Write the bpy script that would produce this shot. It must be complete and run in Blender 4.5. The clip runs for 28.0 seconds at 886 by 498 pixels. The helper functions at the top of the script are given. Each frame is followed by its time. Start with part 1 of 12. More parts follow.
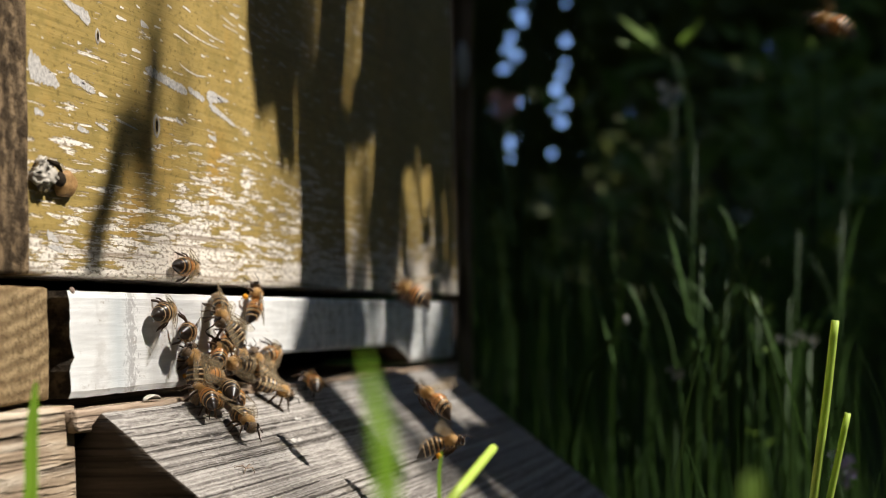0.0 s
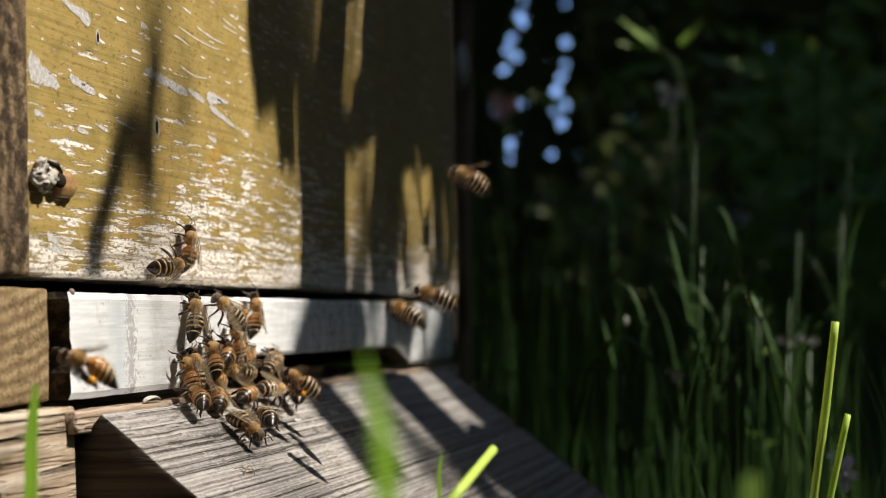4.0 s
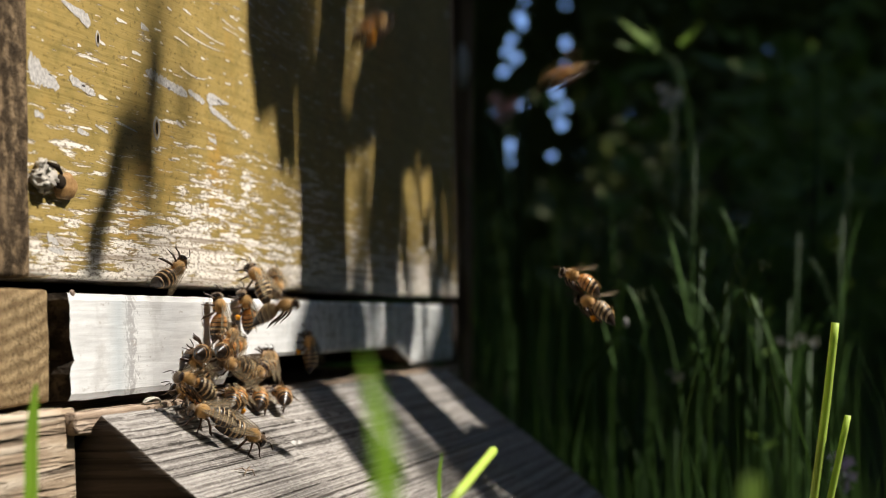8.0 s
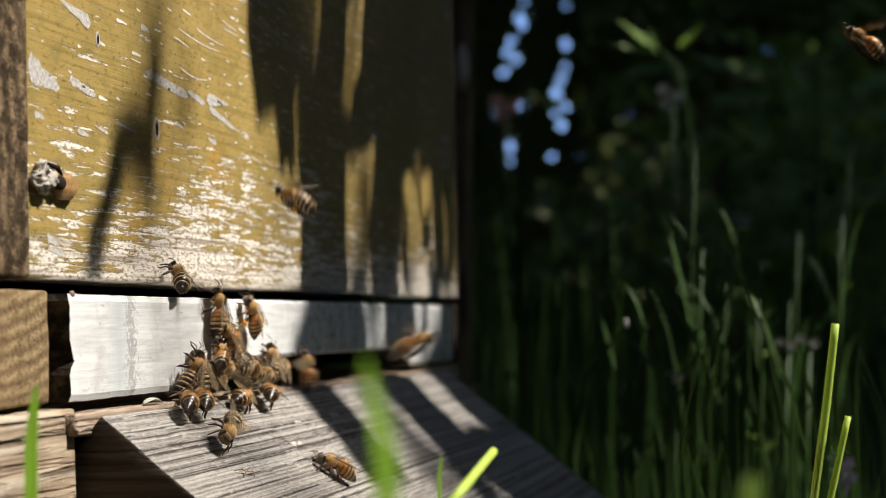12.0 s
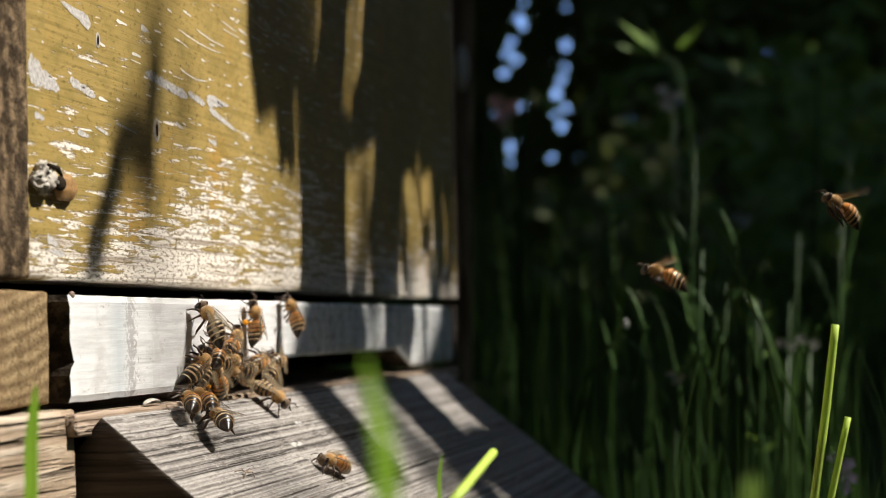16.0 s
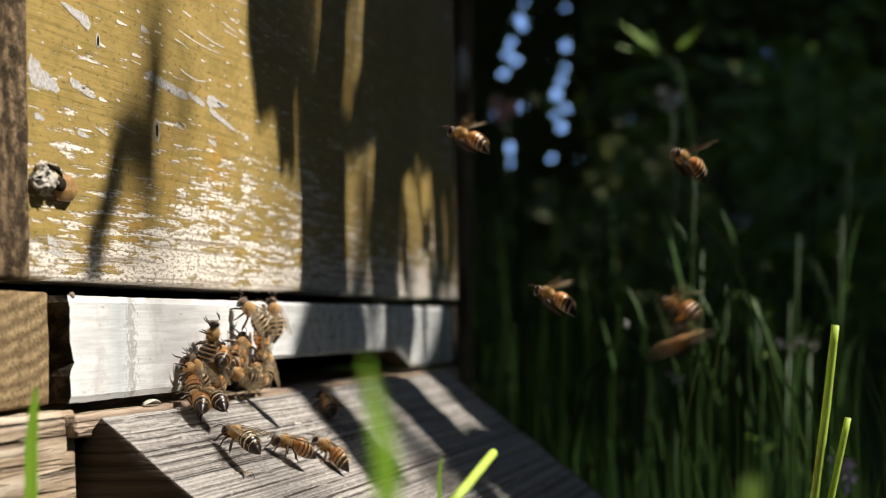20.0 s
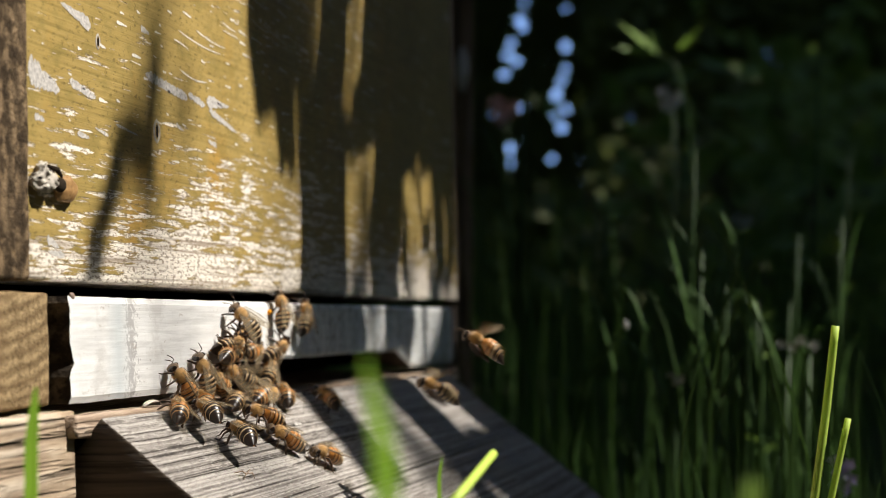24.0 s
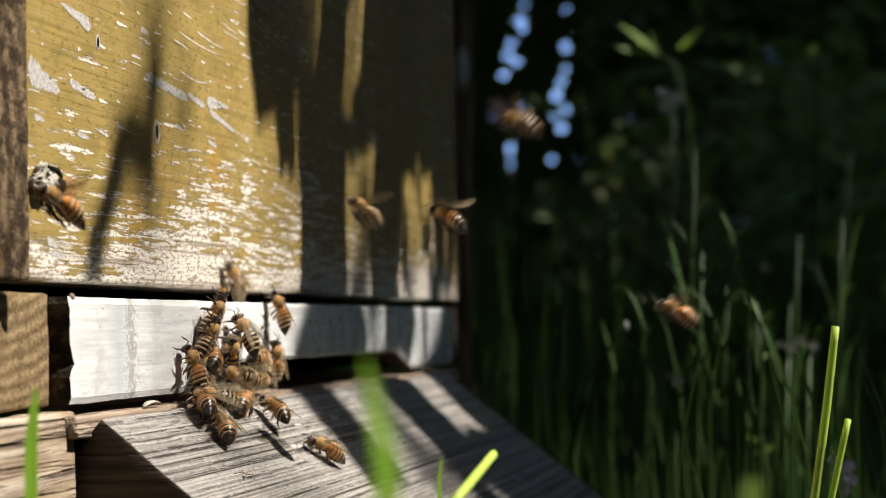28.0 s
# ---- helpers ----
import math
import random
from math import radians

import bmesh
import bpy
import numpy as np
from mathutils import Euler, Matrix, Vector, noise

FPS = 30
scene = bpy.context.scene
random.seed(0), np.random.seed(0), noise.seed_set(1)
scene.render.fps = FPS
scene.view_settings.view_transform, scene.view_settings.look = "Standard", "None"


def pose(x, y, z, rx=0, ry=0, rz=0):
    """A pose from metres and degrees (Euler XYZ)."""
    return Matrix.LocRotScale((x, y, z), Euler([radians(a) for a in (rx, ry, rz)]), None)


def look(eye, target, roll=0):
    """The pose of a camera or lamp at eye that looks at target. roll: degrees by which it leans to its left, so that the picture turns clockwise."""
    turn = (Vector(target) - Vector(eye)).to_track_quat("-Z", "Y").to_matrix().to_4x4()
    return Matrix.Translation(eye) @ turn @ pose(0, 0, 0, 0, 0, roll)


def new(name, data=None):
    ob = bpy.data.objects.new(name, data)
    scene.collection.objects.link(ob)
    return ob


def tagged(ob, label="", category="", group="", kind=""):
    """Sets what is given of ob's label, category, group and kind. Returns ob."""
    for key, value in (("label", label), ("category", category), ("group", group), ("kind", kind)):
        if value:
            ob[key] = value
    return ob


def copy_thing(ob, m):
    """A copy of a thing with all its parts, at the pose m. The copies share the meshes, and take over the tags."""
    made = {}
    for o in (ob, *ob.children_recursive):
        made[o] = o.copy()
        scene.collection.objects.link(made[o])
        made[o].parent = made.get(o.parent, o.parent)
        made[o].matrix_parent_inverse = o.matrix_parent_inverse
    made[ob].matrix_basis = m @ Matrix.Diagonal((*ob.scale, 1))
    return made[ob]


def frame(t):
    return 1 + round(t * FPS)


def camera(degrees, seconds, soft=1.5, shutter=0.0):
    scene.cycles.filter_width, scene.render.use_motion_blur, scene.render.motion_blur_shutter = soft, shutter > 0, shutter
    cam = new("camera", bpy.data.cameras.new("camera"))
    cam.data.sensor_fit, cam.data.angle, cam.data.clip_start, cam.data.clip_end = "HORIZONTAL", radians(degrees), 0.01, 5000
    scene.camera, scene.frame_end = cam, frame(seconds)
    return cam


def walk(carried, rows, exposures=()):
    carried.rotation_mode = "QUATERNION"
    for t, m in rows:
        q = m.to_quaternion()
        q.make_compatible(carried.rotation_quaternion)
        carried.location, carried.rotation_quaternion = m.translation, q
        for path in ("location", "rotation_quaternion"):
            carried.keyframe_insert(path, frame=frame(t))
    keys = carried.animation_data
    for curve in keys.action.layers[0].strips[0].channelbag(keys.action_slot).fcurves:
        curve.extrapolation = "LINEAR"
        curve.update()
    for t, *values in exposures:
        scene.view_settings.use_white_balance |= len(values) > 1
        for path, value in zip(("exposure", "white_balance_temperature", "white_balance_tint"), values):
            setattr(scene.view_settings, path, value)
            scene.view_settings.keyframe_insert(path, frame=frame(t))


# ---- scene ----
EYE = Vector((-0.3136, -0.1599, -0.0112))
YAW, PITCH, ROLL = 13.2, 2.63, -1.3
cam = camera(29.29, 28.0, soft=0.75, shutter=0.5)
cam.data.dof.use_dof = True
cam.data.dof.focus_distance = 0.39
cam.data.dof.aperture_fstop = 18.5


def aim(tilt):
    """The camera's pose; tilt: degrees by which it has crept upward."""
    p, w = radians(PITCH + tilt), radians(YAW)
    way = Vector((math.cos(p) * math.cos(w), math.cos(p) * math.sin(w), math.sin(p)))
    return look(EYE, EYE + way, ROLL)


walk(cam, [
    (0.0, aim(-0.099)), (3.0, aim(-0.068)), (6.0, aim(-0.034)), (8.0, aim(-0.017)), (10.5, aim(0.0)),
    (12.0, aim(0.012)), (15.0, aim(0.034)), (18.0, aim(0.055)), (21.0, aim(0.065)), (24.0, aim(0.086)), (28.0, aim(0.105)),
], exposures=[(0.0, 0.62), (28.0, 0.75)])

# ---- light ----
SUN = Vector((0.10, -0.62, 0.78)).normalized()
world = bpy.data.worlds.new("sky")
scene.world = world
world.use_nodes = True
wt = world.node_tree
sky = wt.nodes.new("ShaderNodeTexSky")
sky.sky_type, sky.sun_disc = "NISHITA", False
sky.sun_elevation = math.asin(SUN.z)
sky.sun_rotation = math.atan2(SUN.x, SUN.y)
sky.air_density, sky.dust_density, sky.ozone_density = 1.0, 0.3, 4.0
deep = wt.nodes.new("ShaderNodeMix")
deep.data_type, deep.blend_type = "RGBA", "MULTIPLY"
deep.inputs[0].default_value, deep.inputs[7].default_value = 1.0, (1.03, 0.97, 0.97, 1)
wt.links.new(sky.outputs[0], deep.inputs[6])
wt.links.new(deep.outputs[2], wt.nodes["Background"].inputs[0])
wt.nodes["Background"].inputs[1].default_value = 0.13
sun = new("sun", bpy.data.lights.new("sun", "SUN"))
sun.data.energy, sun.data.angle, sun.data.color = 4.65, radians(0.53), (1.0, 0.95, 0.87)
sun.matrix_world = look(SUN * 10, (0, 0, 0))


# ---- materials ----
class Nodes:
    """A node material, written briefly."""

    def __init__(self, name, rough=0.7, spec=0.3, metal=0.0):
        self.m = bpy.data.materials.new(name)
        self.m.use_nodes = True
        self.t = self.m.node_tree
        self.b = self.t.nodes["Principled BSDF"]
        self.b.inputs["Roughness"].default_value = rough
        self.b.inputs["Specular IOR Level"].default_value = spec
        self.b.inputs["Metallic"].default_value = metal

    def node(self, kind, **ins):
        n = self.t.nodes.new(kind)
        for k, v in ins.items():
            self.put(n.inputs[k.replace("_", " ")], v)
        return n

    def put(self, socket, v):
        if isinstance(v, bpy.types.NodeSocket):
            self.t.links.new(v, socket)
        elif isinstance(v, tuple) and len(v) == 3 and socket.type == "RGBA":
            socket.default_value = (*v, 1)
        else:
            socket.default_value = v

    def coords(self, scale=(1, 1, 1), turn=(0, 0, 0)):
        c = self.t.nodes.new("ShaderNodeTexCoord")
        m = self.node("ShaderNodeMapping", Scale=scale, Rotation=tuple(radians(a) for a in turn))
        self.t.links.new(c.outputs["Object"], m.inputs[0])
        return m.outputs[0]

    def noise(self, vec, scale=1.0, detail=4.0, rough=0.55, warp=0.0):
        n = self.node("ShaderNodeTexNoise", Vector=vec, Scale=scale, Detail=detail, Roughness=rough, Distortion=warp)
        return n.outputs[0]

    def ramp(self, fac, *stops):
        r = self.t.nodes.new("ShaderNodeValToRGB")
        e = r.color_ramp.elements
        while len(e) < len(stops):
            e.new(0.5)
        for el, (p, c) in zip(e, stops):
            el.position = p
            el.color = (*c, 1) if isinstance(c, tuple) else (c, c, c, 1)
        self.put(r.inputs[0], fac)
        return r.outputs[0]

    def mix(self, fac, a, b, blend="MIX"):
        n = self.t.nodes.new("ShaderNodeMix")
        n.data_type, n.blend_type = "RGBA", blend
        self.put(n.inputs[0], fac), self.put(n.inputs[6], a), self.put(n.inputs[7], b)
        return n.outputs[2]

    def math(self, op, a, b=0.0, c=0.0):
        n = self.t.nodes.new("ShaderNodeMath")
        n.operation = op
        self.put(n.inputs[0], a), self.put(n.inputs[1], b), self.put(n.inputs[2], c)
        return n.outputs[0]

    def bump(self, height, strength=0.5, distance=0.001):
        n = self.node("ShaderNodeBump", Height=height, Strength=strength, Distance=distance)
        self.t.links.new(n.outputs[0], self.b.inputs["Normal"])

    def colour(self, c, rough=None):
        self.put(self.b.inputs["Base Color"], c)
        if rough is not None:
            self.put(self.b.inputs["Roughness"], rough)
        return self.m


def paint_yellow():
    n = Nodes("ochre_paint", 0.55, 0.35)
    v = n.coords()
    grain = n.noise(n.coords((14, 14, 760), (0, 1.5, 0)), 1.0, 5, 0.6, 0.2)
    flake = n.noise(n.coords((60, 60, 430), (0, 1.5, 0)), 1.0, 6, 0.62, 0.35)
    shred = n.noise(n.coords((85, 85, 1400), (0, 1, 0)), 1.0, 4, 0.62, 0.25)
    line = n.noise(n.coords((30, 30, 900), (0, 1, 0)), 1.0, 2, 0.5, 0.1)
    patch = n.noise(n.coords((17, 17, 26), (0, 4, 0)), 1.0, 3, 0.5)
    speck = n.noise(n.coords((420, 420, 900)), 1.0, 4, 0.65)
    sep = n.node("ShaderNodeSeparateXYZ", Vector=v)
    low = n.node("ShaderNodeMapRange", Value=sep.outputs[2], From_Min=0.0, From_Max=0.046, To_Min=0.150, To_Max=-0.03).outputs[0]
    fringe = n.node("ShaderNodeMapRange", Value=sep.outputs[2], From_Min=0.0, From_Max=0.016, To_Min=0.13, To_Max=0.0).outputs[0]
    # less worn close to the corner
    corner = n.node("ShaderNodeMapRange", Value=sep.outputs[0], From_Min=0.0, From_Max=0.075, To_Min=-0.03, To_Max=0.0).outputs[0]
    worn = n.math("ADD", n.math("ADD", flake, low), n.math("MULTIPLY", n.math("SUBTRACT", patch, 0.5), 0.42))
    worn = n.math("ADD", n.math("ADD", worn, n.math("ADD", fringe, corner)), n.math("MULTIPLY", n.math("SUBTRACT", speck, 0.5), 0.22))
    worn = n.math("ADD", worn, n.math("MULTIPLY", n.math("SUBTRACT", shred, 0.5), 0.75))
    mask = n.ramp(worn, (0.612, 0.0), (0.640, 1.0))
    chip = n.math("ADD", shred, n.math("MULTIPLY", n.math("SUBTRACT", patch, 0.5), 0.35))
    mask = n.math("MAXIMUM", mask, n.ramp(chip, (0.735, 0.0), (0.755, 1.0)))
    mask = n.math("MAXIMUM", mask, n.ramp(n.math("ADD", line, n.math("MULTIPLY", n.math("SUBTRACT", speck, 0.5), 0.35)), (0.725, 0.0), (0.745, 0.9)))
    paint = n.mix(n.noise(n.coords((24, 24, 10)), 1.0, 4), (0.27, 0.192, 0.058), (0.51, 0.357, 0.120))
    paint = n.mix(n.ramp(n.noise(n.coords((30, 30, 18)), 1.0, 4, 0.6), (0.55, 0.0), (0.70, 0.5)), paint, (0.50, 0.27, 0.05))
    paint = n.mix(n.ramp(grain, (0.34, 0.5), (0.50, 0.0)), paint, (0.17, 0.125, 0.035))
    paint = n.mix(n.ramp(speck, (0.36, 0.7), (0.45, 0.0)), paint, (0.13, 0.09, 0.025))
    paint = n.mix(n.ramp(n.noise(n.coords((110, 110, 190)), 1.0, 5, 0.65), (0.38, 0.5), (0.50, 0.0)), paint, (0.22, 0.17, 0.05))
    wood = n.mix(n.ramp(grain, (0.36, 0.0), (0.50, 1.0)), (0.36, 0.29, 0.225), (0.84, 0.76, 0.66))
    wood = n.mix(n.ramp(n.noise(n.coords((420, 420, 1200)), 1.0, 4, 0.7), (0.50, 0.0), (0.58, 0.85)), wood, (0.24, 0.18, 0.12))
    n.bump(n.math("SUBTRACT", n.math("MULTIPLY", grain, 0.45), mask), 0.75, 0.0005)
    return n.colour(n.mix(mask, paint, wood), n.ramp(mask, (0.0, 0.42), (1.0, 0.85)))


def paint_white():
    n = Nodes("worn_white_paint", 0.5, 0.4)
    grain = n.noise(n.coords((30, 30, 800)), 1.0, 5, 0.6, 0.5)
    worn = n.noise(n.coords((120, 120, 160)), 1.0, 5, 0.65)
    band = n.noise(n.coords((60, 60, 4)), 1.0, 2)
    base = n.mix(n.ramp(grain, (0.35, 0.0), (0.6, 1.0)), (0.66, 0.645, 0.625), (0.82, 0.805, 0.785))
    base = n.mix(n.ramp(n.math("MULTIPLY", worn, band), (0.34, 0.0), (0.42, 0.5)), base, (0.52, 0.49, 0.46))
    sep = n.node("ShaderNodeSeparateXYZ", Vector=n.coords())
    rub = n.math("SUBTRACT", 1.0, n.math("MULTIPLY", n.math("ABSOLUTE", n.math("SUBTRACT", sep.outputs[0], 0.0395)), 210.0))
    fleck = n.noise(n.coords((900, 900, 800)), 1.0, 5, 0.75)
    base = n.mix(n.ramp(n.math("ADD", n.math("MULTIPLY", n.math("MAXIMUM", rub, -0.8), 0.22), fleck), (0.60, 0.0), (0.66, 0.75)), base, (0.36, 0.34, 0.33))
    chip = n.noise(n.coords((260, 260, 520)), 1.0, 6, 0.7)
    base = n.mix(n.ramp(chip, (0.63, 0.0), (0.68, 0.75)), base, (0.45, 0.40, 0.35))
    stain = n.math("SUBTRACT", 1.0, n.math("MULTIPLY", n.math("ABSOLUTE", n.math("SUBTRACT", sep.outputs[0], 0.0325)), 120.0))
    streak = n.noise(n.coords((190, 190, 14)), 1.0, 4, 0.6)
    base = n.mix(n.ramp(n.math("MULTIPLY", stain, n.math("ADD", streak, 0.3)), (0.10, 0.0), (0.80, 0.6)), base, (0.49, 0.535, 0.55))
    # past x 0.13 darker patchy tones come in, in full from 0.19
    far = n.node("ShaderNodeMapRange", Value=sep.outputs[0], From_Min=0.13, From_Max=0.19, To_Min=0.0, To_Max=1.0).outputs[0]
    base = n.mix(n.math("MULTIPLY", far, n.ramp(streak, (0.42, 0.0), (0.60, 0.6))), base, (0.34, 0.38, 0.38))
    mottle = n.noise(n.coords((240, 240, 330)), 1.0, 5, 0.7)
    base = n.mix(n.math("MULTIPLY", far, n.ramp(mottle, (0.52, 0.0), (0.62, 0.7))), base, (0.24, 0.22, 0.18))
    n.bump(n.math("ADD", n.math("MULTIPLY", grain, 0.5), n.math("MULTIPLY", worn, 0.3)), 0.4, 0.0004)
    return n.colour(base)


def bare_wood(name, dark, mid, light, along="x", fine=700, rough=0.85, strength=0.7, warp=0.6, run=18):
    n = Nodes(name, rough, 0.2)
    s = {"x": (run, fine, fine), "y": (fine, run, fine), "z": (fine, fine, run)}[along]
    g = n.noise(n.coords(s), 1.0, 6, 0.65, warp)
    big = n.noise(n.coords(tuple(q * 0.12 + run / 3 for q in s)), 1.0, 4, 0.6, warp * 2)
    stain = n.noise(n.coords((45, 45, 45)), 1.0, 4, 0.6)
    c = n.ramp(n.math("ADD", n.math("MULTIPLY", g, 0.6), n.math("MULTIPLY", big, 0.4)), (0.36, dark), (0.5, mid), (0.64, light))
    c = n.mix(n.ramp(stain, (0.5, 0.0), (0.75, 0.45)), c, dark)
    t = {"x": (run / 2, fine * 1.7, fine * 1.7), "y": (fine * 1.7, 9, fine * 1.7), "z": (fine * 1.7, fine * 1.7, 9)}[along]
    line = n.noise(n.coords(t), 1.0, 3, 0.5, warp * 0.5)
    groove = n.ramp(line, (0.36, 1.0), (0.47, 0.0))
    c = n.mix(n.math("MULTIPLY", groove, 0.65), c, tuple(q * 0.45 for q in dark))
    speck = n.noise(n.coords((500, 500, 500)), 1.0, 4, 0.7)
    c = n.mix(n.ramp(speck, (0.62, 0.0), (0.72, 0.6)), c, light)
    n.bump(n.math("SUBTRACT", n.math("ADD", g, n.math("MULTIPLY", big, 0.8)), groove), strength, 0.0012)
    return n.colour(c)


def split_plank():
    """Old grey plank with close, long, raised grain."""
    n = Nodes("grey_weathered_plank", 0.82, 0.25)
    vein = n.noise(n.coords((3, 1250, 1250), (0, 0, 0.2)), 1.0, 3, 0.5, 0.02)
    fine = n.noise(n.coords((8, 2600, 2600), (0, 0, 0.1)), 1.0, 4, 0.6, 0.1)
    blot = n.noise(n.coords((40, 40, 40)), 1.0, 5, 0.6)
    fray = n.noise(n.coords((420, 1100, 1100)), 1.0, 5, 0.75)
    c = n.ramp(n.math("ADD", n.math("MULTIPLY", vein, 0.6), n.math("MULTIPLY", fine, 0.4)), (0.40, (0.165, 0.145, 0.128)), (0.50, (0.31, 0.278, 0.25)), (0.58, (0.49, 0.45, 0.41)))
    c = n.mix(n.ramp(blot, (0.50, 0.0), (0.75, 0.30)), c, (0.11, 0.097, 0.086))
    gap = n.ramp(vein, (0.33, 1.0), (0.40, 0.0))
    c = n.mix(n.math("MULTIPLY", gap, n.ramp(fray, (0.40, 0.9), (0.62, 0.35))), c, (0.045, 0.037, 0.030))
    c = n.mix(n.ramp(fray, (0.56, 0.0), (0.66, 0.75)), c, (0.62, 0.57, 0.52))
    c = n.mix(n.ramp(fray, (0.36, 0.7), (0.46, 0.0)), c, (0.12, 0.104, 0.09))
    n.bump(n.math("SUBTRACT", n.math("ADD", n.math("MULTIPLY", vein, 1.2), n.math("MULTIPLY", fine, 0.6)), gap), 0.9, 0.0012)
    return n.colour(c)


def end_grain(name, dark, light, centre, freq, pits=0.85, bend=2.5):
    n = Nodes(name, 0.9, 0.15)
    v = n.coords()
    m = n.node("ShaderNodeMapping", Vector=v, Location=tuple(-q for q in centre))
    w = n.node("ShaderNodeTexWave", Vector=m.outputs[0], Scale=freq, Distortion=bend, Detail=3.0, Detail_Scale=2.0)
    w.wave_type, w.rings_direction = "RINGS", "Y"
    pore = n.noise(n.coords((900, 900, 900)), 1.0, 4, 0.7)
    pit = n.noise(n.coords((260, 260, 260)), 1.0, 3, 0.6)
    c = n.mix(n.math("MULTIPLY", w.outputs[1], 0.7), light, dark)
    c = n.mix(n.ramp(pit, (0.46, 0.0), (0.58, pits)), c, dark)
    c = n.mix(n.ramp(pore, (0.48, 0.0), (0.66, 0.6)), c, tuple(q * 0.35 for q in dark))
    n.bump(n.math("ADD", pore, pit), 0.8, 0.0007)
    return n.colour(c)


def leafy(name, a, b, rough=0.5, through_light=0.35):
    n = Nodes(name, rough, 0.35)
    isl = n.node("ShaderNodeNewGeometry").outputs["Random Per Island"]
    spot = n.noise(n.coords((60, 60, 60)), 1.0, 3)
    c = n.mix(n.math("ADD", n.math("MULTIPLY", isl, 0.7), n.math("MULTIPLY", spot, 0.3)), a, b)
    m = n.colour(c)
    tr = n.node("ShaderNodeBsdfTranslucent", Color=c)
    ms = n.node("ShaderNodeMixShader", Fac=through_light)
    n.t.links.new(n.b.outputs[0], ms.inputs[1]), n.t.links.new(tr.outputs[0], ms.inputs[2])
    n.t.links.new(ms.outputs[0], n.t.nodes["Material Output"].inputs[0])
    return m


def plain(name, c1, c2, rough=0.6, spec=0.3, scale=2000.0, sheen=0.0):
    n = Nodes(name, rough, spec)
    g = n.noise(n.coords((scale, scale, scale)), 1.0, 3)
    if sheen:
        n.b.inputs["Sheen Weight"].default_value = sheen
    n.bump(g, 0.4, 0.0001)
    return n.colour(n.mix(g, c1, c2))


M_YELLOW = paint_yellow()
M_WHITE = paint_white()
M_SIDE_END = end_grain("weathered_side_end_grain", (0.030, 0.019, 0.010), (0.245, 0.168, 0.095), (-0.09, 0, 0.02), 60, 0.85)
# bare strip end and underside, darkened to stand for the shade on them
M_SHADED_END = end_grain("shaded_strip_end", (0.014, 0.010, 0.007), (0.10, 0.077, 0.052), (0, 0, 0.02), 60)
M_RAIL_END = end_grain("rail_end_grain", (0.12, 0.074, 0.034), (0.37, 0.262, 0.138), (-0.020, 0, 0.070), 105, 0.40, 1.6)
M_BEAM = bare_wood("weathered_beam_wood", (0.13, 0.085, 0.052), (0.40, 0.30, 0.205), (0.66, 0.56, 0.44), "x", 260, 0.85, 1.0, 0.5, 16)
M_RAMP = split_plank()
# shade on the ramp's left ends and cheeks, put into the wood colour
M_RAMP_SHADE = bare_wood("shaded_ramp_side", (0.030, 0.023, 0.017), (0.085, 0.066, 0.050), (0.15, 0.12, 0.095), "y", 420)
M_FLOOR = bare_wood("stained_floor_wood", (0.14, 0.09, 0.06), (0.38, 0.28, 0.20), (0.60, 0.48, 0.38), "x", 380)
# old wood, its colour pulled down to stand for deep shade under the hive
M_SHADEWOOD = bare_wood("shade_dark_wood", (0.007, 0.005, 0.004), (0.020, 0.014, 0.010), (0.045, 0.032, 0.023), "y", 500)
M_KNOT = plain("grey_knot_wood", (0.26, 0.22, 0.17), (0.68, 0.63, 0.56), 0.9, 0.2, 900.0)
M_FLAKE = plain("bare_grey_board", (0.03, 0.025, 0.022), (0.92, 0.86, 0.80), 0.85, 0.2, 1150.0)
M_CHIP = plain("pale_wood_and_glint", (0.42, 0.37, 0.32), (1.0, 0.95, 0.88), 0.8, 0.25, 1500.0)
M_RESIN = plain("amber_resin", (0.15, 0.075, 0.025), (0.46, 0.27, 0.11), 0.45, 0.4, 1500.0)
M_CRACK = plain("dark_crack_wood", (0.012, 0.009, 0.006), (0.04, 0.028, 0.018), 0.95, 0.1)
M_METAL = plain("rusty_nail_metal", (0.10, 0.05, 0.03), (0.30, 0.22, 0.17), 0.55, 0.5)
M_SOIL = plain("dark_soil", (0.020, 0.018, 0.009), (0.045, 0.060, 0.020), 0.95, 0.1, 30.0)
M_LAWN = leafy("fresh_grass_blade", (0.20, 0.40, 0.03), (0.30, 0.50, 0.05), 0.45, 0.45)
# meadow grass, with its shade put into a much darker green
M_MEADOW = leafy("shaded_meadow_leaf", (0.021, 0.052, 0.012), (0.088, 0.172, 0.036), 0.5, 0.35)
# yellower stems; the high brightness of the colour stands for full sun
M_SUNBLADE = leafy("sunlit_yellow_green_blade", (0.50, 0.68, 0.09), (0.64, 0.80, 0.16), 0.45, 0.30)
M_SHRUB = leafy("dark_shrub_leaf", (0.066, 0.088, 0.018), (0.155, 0.185, 0.036), 0.6, 0.30)
M_HERB = leafy("light_herb_leaf", (0.10, 0.19, 0.03), (0.20, 0.30, 0.05), 0.5, 0.4)
M_BARK = bare_wood("dark_bark", (0.018, 0.014, 0.010), (0.05, 0.04, 0.03), (0.10, 0.08, 0.06), "z", 60)
M_STAKE = bare_wood("weathered_stake", (0.09, 0.055, 0.032), (0.22, 0.145, 0.09), (0.32, 0.23, 0.15), "z", 160)
M_SEED = plain("pale_seed_head", (0.45, 0.45, 0.40), (0.75, 0.75, 0.70), 0.8)
